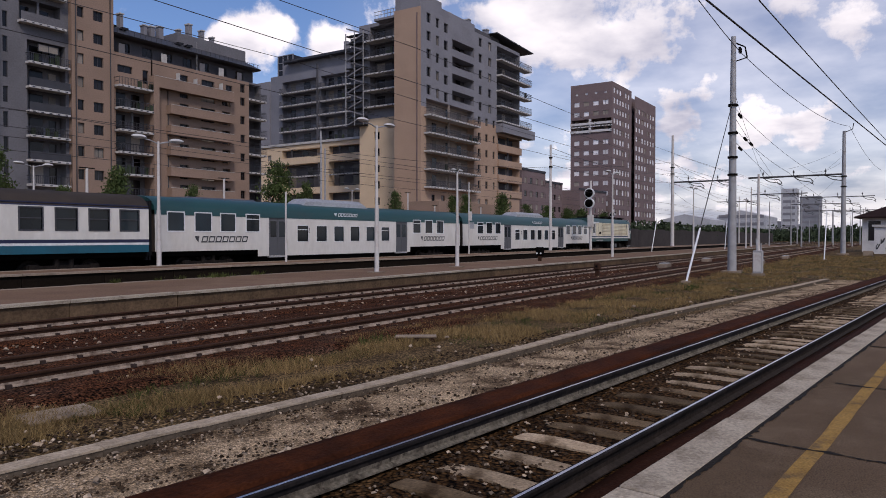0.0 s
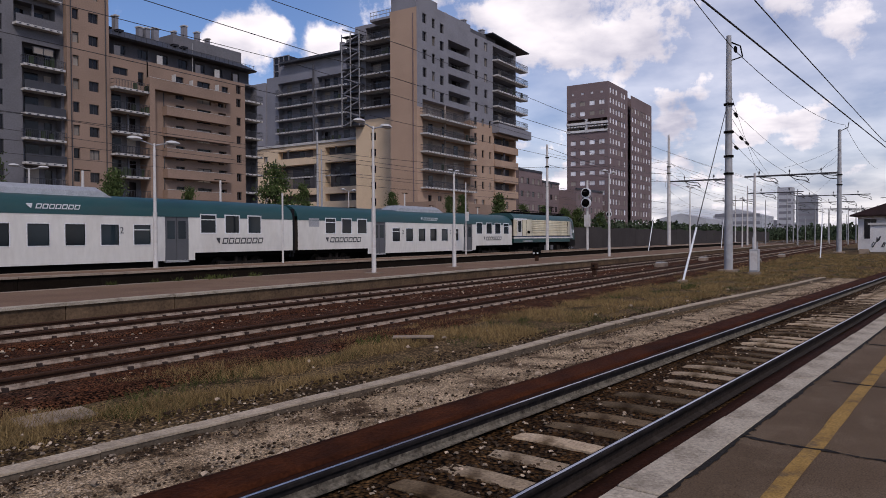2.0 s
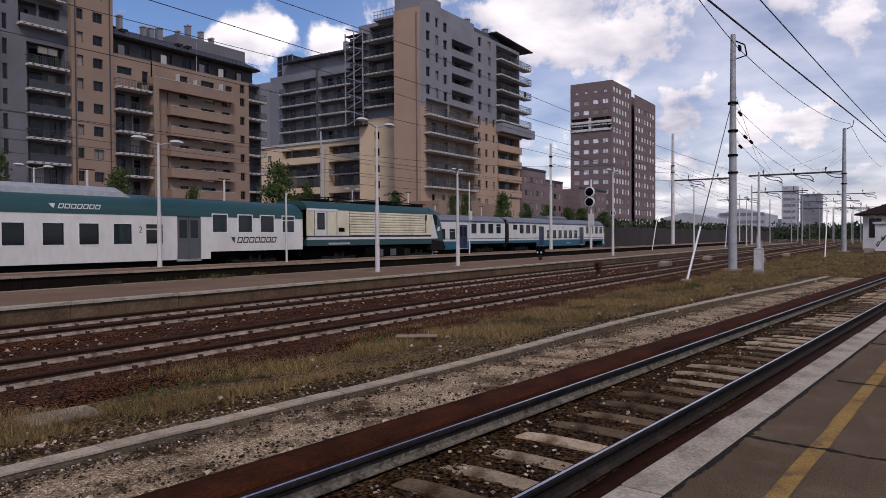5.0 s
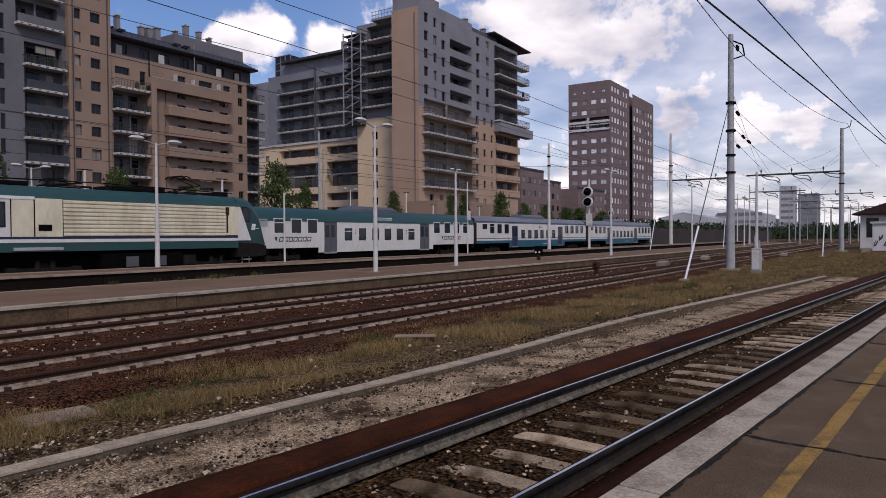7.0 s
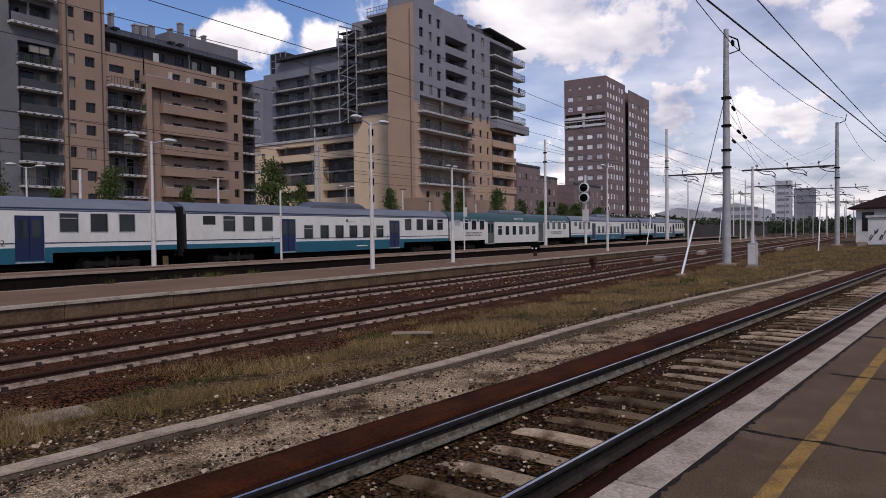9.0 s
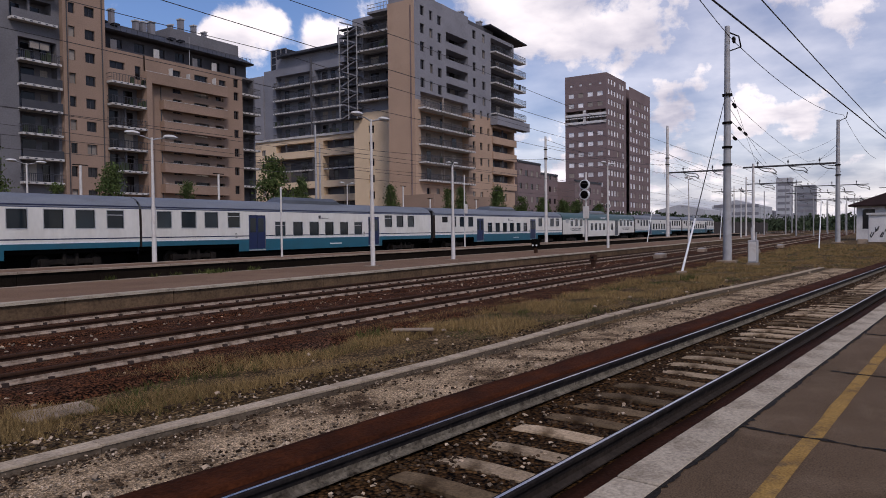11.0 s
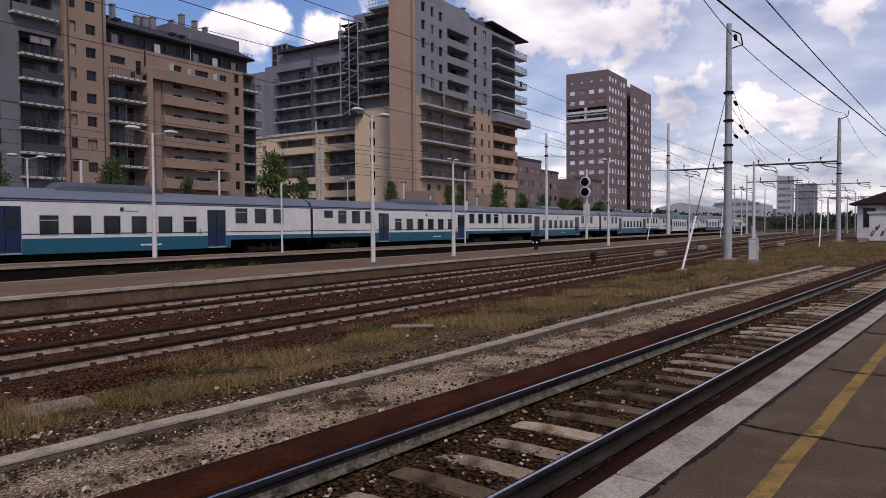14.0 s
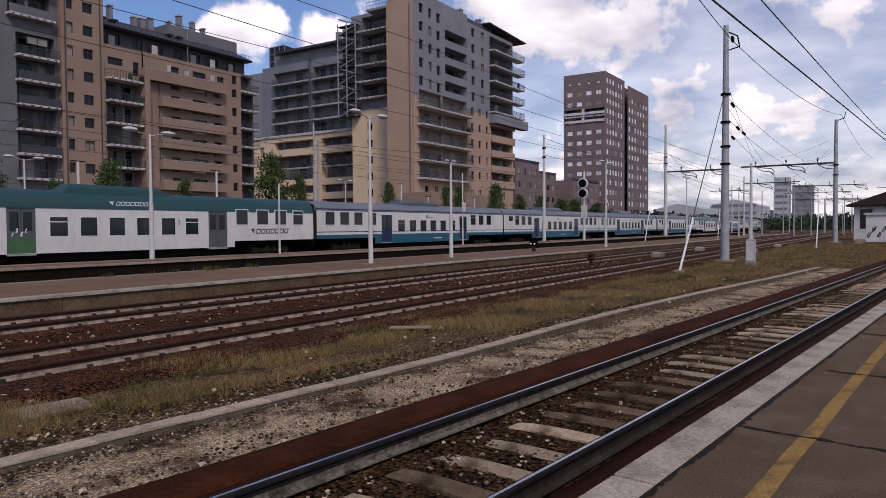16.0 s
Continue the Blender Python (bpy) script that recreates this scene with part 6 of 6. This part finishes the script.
def build_grass():
    rnd = random.Random(12)
    for name, m, n, hh, label in (("dry_grass", "grass_dry", 19000, 0.125, "dry yellow-brown grass tufts between the tracks"), ("green_grass", "grass_green", 3000, 0.09, "sparse green weeds between the tracks")):
        vs, fs = [], []
        for _ in range(n):
            x = 1.5 + 85 * rnd.random() ** 2.0
            lo = 7.05 - 0.105 * x + 0.62
            if x > 39:
                lo = 5.3 - 0.105 * x
            hi = 9.25
            y = rnd.uniform(lo, hi)
            dens = noise.noise(Vector((x * 0.5, y * 0.9, 3 if m == "grass_dry" else 9)))
            if dens < (-0.1 if m == "grass_dry" else 0.2 - 0.012 * min(x, 40)):
                continue
            for _ in range(7):
                a, h = rnd.uniform(0, 6.28), hh * rnd.uniform(0.35, 1.25) * (0.7 + 1.1 * dens)
                bx, by = x + rnd.gauss(0, 0.06), y + rnd.gauss(0, 0.06)
                w = rnd.uniform(0.003, 0.006) * (1 + x * 0.05)
                lx, ly = rnd.gauss(0, 0.085), rnd.gauss(0, 0.085)
                k = len(vs)
                vs += [(bx - w * math.cos(a), by - w * math.sin(a), GZ - 0.05), (bx + w * math.cos(a), by + w * math.sin(a), GZ - 0.05), (bx + lx, by + ly, GZ + h)]
                fs.append((k, k + 1, k + 2))
        me = bpy.data.meshes.new(name)
        me.from_pydata(vs, [], fs)
        me.materials.append(M[m])
        tagged(new(name, me), label, "grass", kind="stuff")
    vs, fs = [], []
    for cx, cy, cz, s, n in ((17.6, 21.95, 0.3, 0.35, 200), (13.4, 21.95, 0.3, 0.14, 70), (19.6, 21.95, 0.3, 0.16, 60), (16.0, 21.95, 0.3, 0.1, 30), (15.0, 21.95, 0.3, 0.1, 20), (28.5, 6.9, GZ, 0.35, 140), (10.6, 8.6, GZ, 0.2, 90)):
        for _ in range(n):
            x, y = cx + rnd.gauss(0, s), cy + rnd.gauss(0, s * 0.4)
            h = rnd.uniform(0.05, 0.22)
            k = len(vs)
            a = rnd.uniform(0, 6.28)
            vs += [(x - 0.02 * math.cos(a), y - 0.02 * math.sin(a), cz), (x + 0.02 * math.cos(a), y + 0.02 * math.sin(a), cz), (x + rnd.gauss(0, 0.08), y + rnd.gauss(0, 0.08), cz + h)]
            fs.append((k, k + 1, k + 2))
    me = bpy.data.meshes.new("weed_clump")
    me.from_pydata(vs, [], fs)
    me.materials.append(M["grass_green"])
    tagged(new("weed_clump", me), "green weed clumps along the track edges", "weeds", kind="stuff")


# ---- masts, lamps, wires ----
def build_lamp(x, y, z, h, label="white double-armed platform lamp post", arm=0.72, head=0.85):
    p = thing("street_lamp", pose(x, y, z), label, "lamp post", "platform lamps")
    bm = bmesh.new()
    add_tube(bm, (0, 0, 0), (0, 0, h * 0.45), 0.105, 0.09, 12)
    add_tube(bm, (0, 0, h * 0.45), (0, 0, h), 0.07, 0.05, 12)
    part("pole", bm, "post_white", p)
    boxes("base_plate", [(-0.3, 0.3, -0.3, 0.3, 0, 0.035)], "concrete", p)
    for s in (-1, 1):
        bm = bmesh.new()
        add_path(bm, [(0, 0, h - 0.1), (s * arm * 0.5, 0, h + 0.0), (s * arm, 0, h + 0.06)], 0.03, 8)
        part("arm", bm, "galv", p)
        bm = bmesh.new()
        c = (s * (arm + 0.2), 0, h + 0.1)
        add_dome(bm, c, 0.42 * head, 0.24 * head, 0.14 * head, 12, 4)
        add_dome(bm, (c[0], c[1], c[2]), 0.36 * head, 0.2 * head, -0.1 * head, 12, 3)
        part("lamp_head", bm, "lamp_head", p)
    return p


def build_post(x, y, z, h, r, m="galv", label="grey catenary mast", name="catenary_mast", taper=0.6, bands=()):
    p = thing(name, pose(x, y, z), label, "mast", "catenary masts")
    bm = bmesh.new()
    add_tube(bm, (0, 0, -0.3), (0, 0, h * 0.55), r, r * (1 + taper) / 2, 14)
    add_tube(bm, (0, 0, h * 0.55), (0, 0, h), r * (1 + taper) / 2, r * taper, 14)
    part("pole", bm, m, p)
    for zb in bands:
        bm = bmesh.new()
        add_tube(bm, (0, 0, zb), (0, 0, zb + 0.12), r * 1.1, r * 1.1, 14)
        add_box(bm, -r * 1.35, r * 1.35, -0.05, 0.05, zb + 0.02, zb + 0.1)
        part("clamp", bm, "steel_dark", p)
    bm = bmesh.new()
    add_box(bm, -r * 2, r * 2, -r * 2, r * 2, -0.3, 0.12)
    part("footing", bm, "concrete", p)
    return p


def wire(name, pts, r, label, sag=0.0, parent=None, n=10):
    cu, path = bmesh.new(), []
    for a, b in zip(pts, pts[1:]):
        a, b = Vector(a), Vector(b)
        path += [a.lerp(b, i / n) - Vector((0, 0, sag * 4 * (i / n) * (1 - i / n))) for i in range(n + (b == Vector(pts[-1])))]
    rings = []
    for i, p in enumerate(path):
        d = (path[min(i + 1, len(path) - 1)] - path[max(i - 1, 0)]).normalized()
        u = d.cross(Vector((0, 0, 1))).normalized()
        w = u.cross(d)
        rings.append([p + r * (math.cos(k * 1.2566) * u + math.sin(k * 1.2566) * w) for k in range(5)])
    add_loft(cu, rings, smooth=True)
    ob = part(name, cu, "wire", parent)
    if parent is None:
        tagged(ob, label, "overhead wire")
    return ob


def portal(x, ya, yb, z, r=0.11):
    """Cross-span arm with drooping registration tubes and insulators."""
    p = thing("overhead_gantry", pose(x, 0, z), "dark cross-arm carrying contact-wire brackets", "gantry", "overhead gantries")
    bm = bmesh.new()
    add_tube(bm, (0, ya, 0), (0, yb, 0), r, r, 8)
    part("beam", bm, "gantry_paint", p)
    n = max(2, int(abs(yb - ya) / 3.4))
    for i in range(n):
        y = ya + (yb - ya) * (i + 0.5) / n
        bm = bmesh.new()
        add_tube(bm, (0, y, 0), (0, y, 0.75), 0.05, 0.03, 6)
        add_tube(bm, (0, y, 0.35), (0, y, 0.6), 0.1, 0.1, 8)
        add_path(bm, [(0, y, -0.05), (0, y - 0.35, -0.35), (0, y - 0.8, -0.6), (0, y - 1.7, -0.75), (0, y - 2.2, -1.1)], 0.055)
        add_path(bm, [(0, y + 0.2, -0.05), (0, y - 0.7, -0.2), (0, y - 1.8, -0.35), (0, y - 2.15, -0.75), (0, y - 1.9, -1.0)], 0.055)
        part("bracket", bm, "gantry_paint", p)
    return p


def build_line_side():
    # platform lamps
    build_lamp(23.75, 19.1, 0.30, 6.4)
    build_lamp(51.2, 18.3, 0.30, 6.35)
    build_lamp(75.5, 18.2, 0.30, 6.6)
    build_lamp(104.0, 18.0, 0.30, 6.6)
    build_lamp(18.42, 26.9, 0.56, 5.42)
    build_lamp(30.5, 19.2, 0.30, 4.9, "white platform post with small twin lamps", arm=0.12, head=0.45)
    for x, y, h in ((25.6, 26.6, 3.6), (44.7, 27.1, 5.4)):
        q = thing("bare_post", pose(x, y, 0.56), "thin white bare post on the far platform", "post", "thin posts")
        bm = bmesh.new()
        add_tube(bm, (0, 0, 0), (0, 0, h), 0.055, 0.045, 10)
        part("pole", bm, "post_white", q)
        if h > 5:
            boxes("switch_box", [(-0.2, 0.2, -0.16, -0.04, 2.5, 3.2)], "post_white", q, bevel=0.02)
    for x, y, h, kind in ((23.1, 47.0, 6.7, 1), (27.2, 48.0, 6.9, 0), (39.1, 48.0, 7.0, 0), (66.8, 49, 7.3, 0), (72.5, 49, 6.0, 0), (84, 49, 6.2, 0), (60.2, 52, 7.4, 1)):
        if kind:
            build_lamp(x, y, GZ, h, "white double-armed street lamp behind the tracks")
        else:
            q = thing("bare_post", pose(x, y, GZ), "pale post with short crossbar behind the tracks", "post", "thin posts")
            bm = bmesh.new()
            add_tube(bm, (0, 0, 0), (0, 0, h), 0.11, 0.09, 10)
            part("pole", bm, "post_white", q)
            boxes("crossbar", [(-0.55, 0.55, -0.05, 0.05, h, h + 0.07)], "steel_dark", q)
    # catenary masts
    m = build_post(42.8, 8.15, GZ, 13.6, 0.25, bands=(8.0, 6.6, 5.6, 9.6), label="tall grey tubular catenary mast with clamps", taper=0.55)
    bm = bmesh.new()
    add_path(bm, [(0.1, 0, 13.3), (0.7, -0.5, 13.1), (0.8, -0.6, 12.5), (0.2, 0, 12.2)], 0.04)
    part("bracket", bm, "steel_dark", m)
    for k in (0.6, -0.35):
        bm = bmesh.new()
        add_tube(bm, (0.3 + k * 0.3, -0.3, 12.7), (0.3 + k * 0.3, -0.3, 13.0), 0.07, 0.07, 8)
        part("insulator", bm, "steel_dark", m)
    m = build_post(95, 5.7, GZ, 14.6, 0.3, bands=(9.2, 8.0), label="grey catenary mast by the near track", taper=0.6)
    bm = bmesh.new()
    add_path(bm, [(0, 0, 14.4), (1.0, -0.8, 14.9), (1.2, -0.9, 15.6)], 0.05)
    part("bracket", bm, "steel_dark", m)
    build_post(100, 27.0, GZ, 16.4, 0.27, bands=(11.8, 10.9), m="post_white", label="pale concrete catenary mast")
    build_post(56.3, 25.75, 0.55, 9.4, 0.15, bands=(7.4, 8.2), m="post_white", label="pale concrete catenary mast")
    build_post(89.3, 14.1, GZ, 9.5, 0.2, m="post_white", label="slim pale catenary mast")
    build_post(120, 20, GZ, 10, 0.15, label="grey catenary mast far off", m="post_white")
    build_post(150, 16, GZ, 11, 0.15, label="grey catenary mast far off")
    build_post(165, 30, GZ, 11, 0.15, label="grey catenary mast far off", m="post_white")
    build_post(185, 22, GZ, 12, 0.16, label="grey catenary mast far off")
    build_post(48.8, 46.0, GZ, 12.1, 0.13, m="galv", label="pale concrete catenary mast behind the trains")
    build_post(49.9, 46.5, GZ, 10.6, 0.12, m="galv", label="pale concrete catenary mast behind the trains")
    portal(100, 26.8, 19.0, 9.55)
    portal(95, 16.2, 5.9, 9.3)
    portal(150, 16.0, 4.0, 9.4, 0.08)
    portal(150, 31.5, 24.0, 9.0, 0.08)
    portal(120, 20.0, 12.0, 8.6, 0.08)
    portal(185, 22, 8.0, 9.6, 0.08)
    portal(185, 3.0, -6.0, 10.2, 0.08)
    build_post(185, -6.0, GZ, 11.5, 0.16, label="grey catenary mast far off")
    rnd = random.Random(77)
    for k in range(9):
        x, y = 135 + 17 * k, rnd.choice((8.5, 13.2, 19.5, 26.5))
        build_post(x, y, GZ, rnd.uniform(7.5, 10.0), 0.12, m="galv", label="slim far catenary mast over the yard")
    for k in range(3):
        x = 215 + 35 * k
        portal(x, 24 - 6 * k, -12, 9.0 + 0.8 * k, 0.09)
        build_post(x, 24 - 6 * k, GZ, 10.5, 0.16, label="grey gantry mast far off over the yard")
        build_post(x, -12, GZ, 10.5, 0.16, label="grey gantry mast far off over the yard")
    # leaning white stays
    for x, y, dx, dy, h in ((32.4, 8.12, 5.75, 0.02, 5.5), (70.6, 5.7, 6.6, 0.1, 10.0), (82.4, 24.7, 5.6, 0.2, 9.6), (92.5, 18.5, 4.0, 0.2, 9.2)):
        s = thing("stay_rod", pose(x, y, GZ), "white-painted leaning mast stay rod", "stay rod", "mast stays")
        bm = bmesh.new()
        add_tube(bm, (0, 0, 0), (dx * 0.45, dy * 0.45, h * 0.45), 0.05, 0.05, 8)
        part("rod", bm, "mark_white", s)
        bm = bmesh.new()
        if x < 40:
            add_tube(bm, (dx * 0.45, dy * 0.45, h * 0.45), (dx * 1.8, dy * 1.8, h * 1.8), 0.025, 0.02, 6)
            part("cable", bm, "wire", s)
        else:
            bm.free()
        boxes("anchor", [(-0.2, 0.2, -0.2, 0.2, -0.15, 0.08)], "concrete", s, bevel=0.02)
    # point machine cabinet at the foot of the mast
    c = thing("relay_box", pose(39.9, 6.3, GZ), "grey metal trackside cabinet on a concrete foot", "trackside cabinet")
    boxes("body", [(-0.3, 0.3, -0.22, 0.22, 0.15, 1.35)], "galv", c, bevel=0.03)
    boxes("door", [(-0.315, -0.3, -0.18, 0.18, 0.25, 1.25)], "post_white", c)
    boxes("foot", [(-0.35, 0.35, -0.28, 0.28, -0.1, 0.15)], "concrete", c)
    bm = bmesh.new()
    add_tube(bm, (0, 0.05, 1.3), (0.1, 0.1, 2.0), 0.06, 0.05, 8)
    add_tube(bm, (0.2, -0.1, 1.3), (0.15, -0.12, 1.75), 0.05, 0.03, 8)
    part("conduit", bm, "galv", c)
    # ground signals
    for x, y, z, lab in ((40.8, 19.4, 0.3, "black dwarf signal with two white lenses on the platform"), (34.7, 13.2, GZ, "dark dwarf signal between the tracks")):
        s = thing("dwarf_signal", pose(x, y, z), lab, "dwarf signal", "dwarf signals")
        w, top = (0.26, 0.9) if z > 0 else (0.17, 0.72)
        boxes("housing", [(-0.15, 0.15, -w, w, 0.35, top)], "black" if z > 0 else "rail_rust", s, bevel=0.06)
        boxes("foot", [(-0.08, 0.08, -0.1, 0.1, -0.1, 0.36)], "rail_rust", s)
        for y2, zz in ((-0.13, 0.5), (0.13, 0.5), (0, 0.76)) if z > 0 else ((0, 0.54),):
            bm = bmesh.new()
            add_tube(bm, (-0.17, y2, zz), (-0.145, y2, zz), 0.06, 0.06, 10)
            part("lens", bm, "mark_white" if z > 0 and zz < 0.6 else "steel_dark", s)
    # two-aspect signals
    for x, y, h, n in ((66.15, 25.9, 6.9, 2), (122.0, 43.5, 6.6, 1)):
        s = thing("railway_signal", pose(x, y, 0.55 if y < 28 else GZ), "black round railway signal heads with white rims on a post", "railway signal", "signals")
        bm = bmesh.new()
        add_tube(bm, (0, 0, 0), (0, 0, h), 0.13, 0.11, 10)
        part("post", bm, "post_white", s)
        boxes("cabinet", [(-0.2, 0.2, -0.25, 0.25, h - 4.6, h - 3.4)], "post_white", s)
        for i in range(n):
            h2 = h - 0.75 if y < 28 else h
            z = h2 - 0.5 - i * 1.0
            bm = bmesh.new()
            add_tube(bm, (-0.45, 0, z), (-0.2, 0, z), 0.5, 0.5, 20)
            d = part("target", bm, "mark_white", s)
            bm = bmesh.new()
            add_tube(bm, (-0.5, 0, z), (-0.452, 0, z), 0.4, 0.4, 20)
            add_tube(bm, (-0.85, 0, z + 0.05), (-0.5, 0, z), 0.2, 0.22, 12)
            part("disc", bm, "black", d)
    # steel clamp boxes in the yard
    for x, y in ((60, 13.4), (47, 13.2), (72, 9.0), (56, 8.7)):
        b = thing("point_machine", pose(x, y, GZ), "low grey point machine beside the rails", "point machine", "point machines")
        boxes("body", [(-0.8, 0.8, -0.25, 0.25, 0, 0.28)], "concrete", b, bevel=0.04)
        boxes("lid", [(-0.5, 0.5, -0.22, 0.22, 0.28, 0.34)], "galv", b)


def build_wires():
    W = "black overhead wire above the tracks"
    wire("contact_wire", [near_pt(-12, 3.47, 5.56), near_pt(30, 3.47, 5.03), near_pt(90, 3.47, 4.95), near_pt(180, 3.47, 5.0)], 0.016, W)
    wire("messenger_wire", [near_pt(-6, 3.47, 8.2), near_pt(13, 3.47, 5.97), near_pt(28.6, 3.47, 5.23), near_pt(60, 3.47, 5.15), near_pt(92, 3.47, 6.6)], 0.012, W, 0.02)
    for x, a, b in ((8.0, 5.36, 6.52), (15.0, 5.22, 5.85), (21.5, 5.14, 5.55)):
        wire("dropper_wire", [near_pt(x, 3.47, a), near_pt(x, 3.47, b)], 0.006, W, n=2)
    for y, zs in ((10.7, (5.9, 6.82)), (15.2, (6.06, 7.1)), (23.7, (5.93,)), (29.9, (5.87, 6.99)), (33.95, (5.8, 6.9))):
        for i, z in enumerate(zs):
            r = 0.006 + 0.0002 * y
            spans = [(-30 + 45 * k, y, z) for k in range(7)]
            wire("contact_wire" if i == 0 else "messenger_wire", spans, r, W, 0.0 if i == 0 else 0.28)
        if len(zs) > 1:
            for k in range(18):
                x = -10 + 7.0 * k
                wire("dropper_wire", [(x, y, zs[0]), (x, y, zs[1] - 0.18)], 0.006, W, n=2)
    wire("feeder_wire", [(-2.6, 7.4, 15.5), (43.3, 7.9, 12.6), (95.8, 5.2, 15.0), (150, 3, 14)], 0.022, W, 0.9)
    wire("feeder_wire", [(43.0, 8.1, 9.3), (70, 6.6, 7.6), (95, 5.9, 10.8)], 0.012, W, 0.3)
    wire("feeder_wire", [(43.0, 8.1, 8.1), (60, 7.4, 6.9), (95, 6.5, 5.6)], 0.013, W, 0.2)
    wire("feeder_wire", [(43.0, 8.1, 7.4), (95, 9.5, 5.7), (150, 9.0, 5.6)], 0.012, W, 0.4)
    for pts in ([(95, 5.7, 12.4), (70, 8.6, 8.0)], [(95, 5.7, 11.6), (118, 13.0, 9.0)], [(95, 5.7, 9.6), (150, 14.0, 9.2)], [(100, 27.0, 13.6), (150, 16.2, 10.2)], [(100, 27.0, 12.4), (150, 31.0, 9.4)], [(42.8, 8.15, 10.4), (95, 14.5, 9.4)], [(42.8, 8.15, 8.9), (120, 15.0, 8.7)], [(56.3, 25.75, 9.2), (100, 22.5, 9.7)]):
        wire("span_wire", pts, 0.012, "thin dark span wire between two masts", 0.25)
    for x, y, z in ((52.0, 7.6, 8.3), (58.0, 7.3, 7.9), (66.0, 6.9, 7.6)):
        wire("dropper_wire", [(x, y, z), (x, y, z + 1.0)], 0.008, W, n=2)
    wire("feeder_wire", [(50.0, 46.5, 10.2), (100, 27.2, 12.4), (150, 20, 10)], 0.02, W, 1.2)
    wire("feeder_wire", [(56.3, 25.75, 9.7), (100, 27.2, 10.8), (165, 30, 9.5)], 0.02, W, 0.8)
    wire("feeder_wire", [(56.3, 25.75, 8.2), (100, 27.2, 9.6), (165, 30, 8.5)], 0.02, W, 0.5)
    wire("feeder_wire", [(100, 27.0, 14.6), (160, 44, 13), (260, 60, 12)], 0.025, W, 0.8)
    for x, y, z, dx, dz in ((44.0, 8.05, 9.1, 0.8, -0.1), (45.4, 7.99, 7.86, 0.8, -0.06), (47.0, 7.93, 7.72, 0.8, -0.06), (44.6, 8.13, 7.2, 0.8, -0.06)):
        ins = thing("wire_insulator", pose(x, y, z), "dark ribbed insulator string on a feeder wire", "insulator", "insulators")
        bm = bmesh.new()
        add_tube(bm, (0, 0, 0), (dx, 0, dz), 0.03, 0.03, 6)
        part("rod", bm, "steel_dark", ins)
        for k in range(5):
            f = (k + 0.5) / 5
            bm = bmesh.new()
            add_tube(bm, (dx * f - 0.03, 0, dz * f), (dx * f + 0.03, 0, dz * f - 0.01), 0.085, 0.06, 10)
            part("disc", bm, "steel_dark", ins)

def motions():
    # the near train leaves towards -x at an even pace; the far one gathers speed towards +x
    def a_at(t):
        return 45.93 - 8.72 * t
    def b_at(t):
        return -40.71 + 8.515 * t + 0.1872 * t * t - 0.07 * max(0.0, t - 12) ** 2
    times = [i * 0.5 for i in range(33)]
    for car, off in TRAIN_A:
        walk(car, [(t, pose(a_at(t) + off, 29.90, 0)) for t in times])
    for car, off in TRAIN_B:
        walk(car, [(t, pose(b_at(t) + off, 33.95, 0)) for t in times])


# ---- the place ----
TWO = text_mesh("class_number", "2", 0.4, "mark_dark")
build_ground()
build_yard()
build_platforms()
building_left()
building_tower()
building_wing()
building_brown()
build_distance()
build_trees()
build_line_side()
build_wires()
build_grass()
PITCH = 26.85
GREEN = "white low-floor coach with green roof and grey doors"
BLUE = "white low-floor coach with teal band and dark blue doors"
green = build_coach("green", GREEN, unit="frame_alu")
green_turned = build_coach("green", GREEN, unit="frame_alu", start=0.2, length=26.5, mirrored=True)
old = build_coach("old", "older white and teal coach with dark roof", start=0.0, length=26.75)
cab = build_coach("blue", "white and teal driving coach with cab end", cab=True, start=0.0, length=26.22)
at = pose(0, 0, 0)
TRAIN_A = [(green, 0.0), (green_turned, -PITCH), (old, -2 * PITCH), (build_loco(), 26.35)]
PB = 27.3
blue = build_coach("blue", BLUE, start=-0.15, length=26.5)
blue_turned = build_coach("blue", BLUE, start=0.0, length=26.6, mirrored=True)
green_b = build_coach("green", GREEN, length=26.6)
painted = build_coach("green", "white low-floor coach, green roof, one door sprayed green", length=26.6, layout=COACH_LAST, unit="train_green")
bm = bmesh.new()
add_box(bm, 7.48, 8.64, -1.4105, -1.4065, 0.88, 1.55)
part("painted_patch", bm, "graffiti_green", painted, "green sprayed patch on the lower door")
bm = bmesh.new()
for i in range(4):
    add_path(bm, [(7.68 + 0.2 * i + 0.05 * math.sin(k * 1.9 + i), -1.4145, 1.7 + 0.16 * (i % 2) + 0.1 * math.cos(k * 1.3 + i)) for k in range(6)], 0.018, 4)
tagged(part("scribble", bm, "mark_white", painted, "pale sprayed scribble"), kind="stuff")
TRAIN_B = [(cab, 2 * PB), (blue, PB), (green_b, 0.0)] + [(copy_thing(blue, at), -PB * k + d) for k, d in ((1, 0.65), (3, 1.23))] + [(copy_thing(blue_turned, at), -2 * PB + 0.57), (blue_turned, -4 * PB + 1.55), (painted, -5 * PB + 1.9)]
motions()
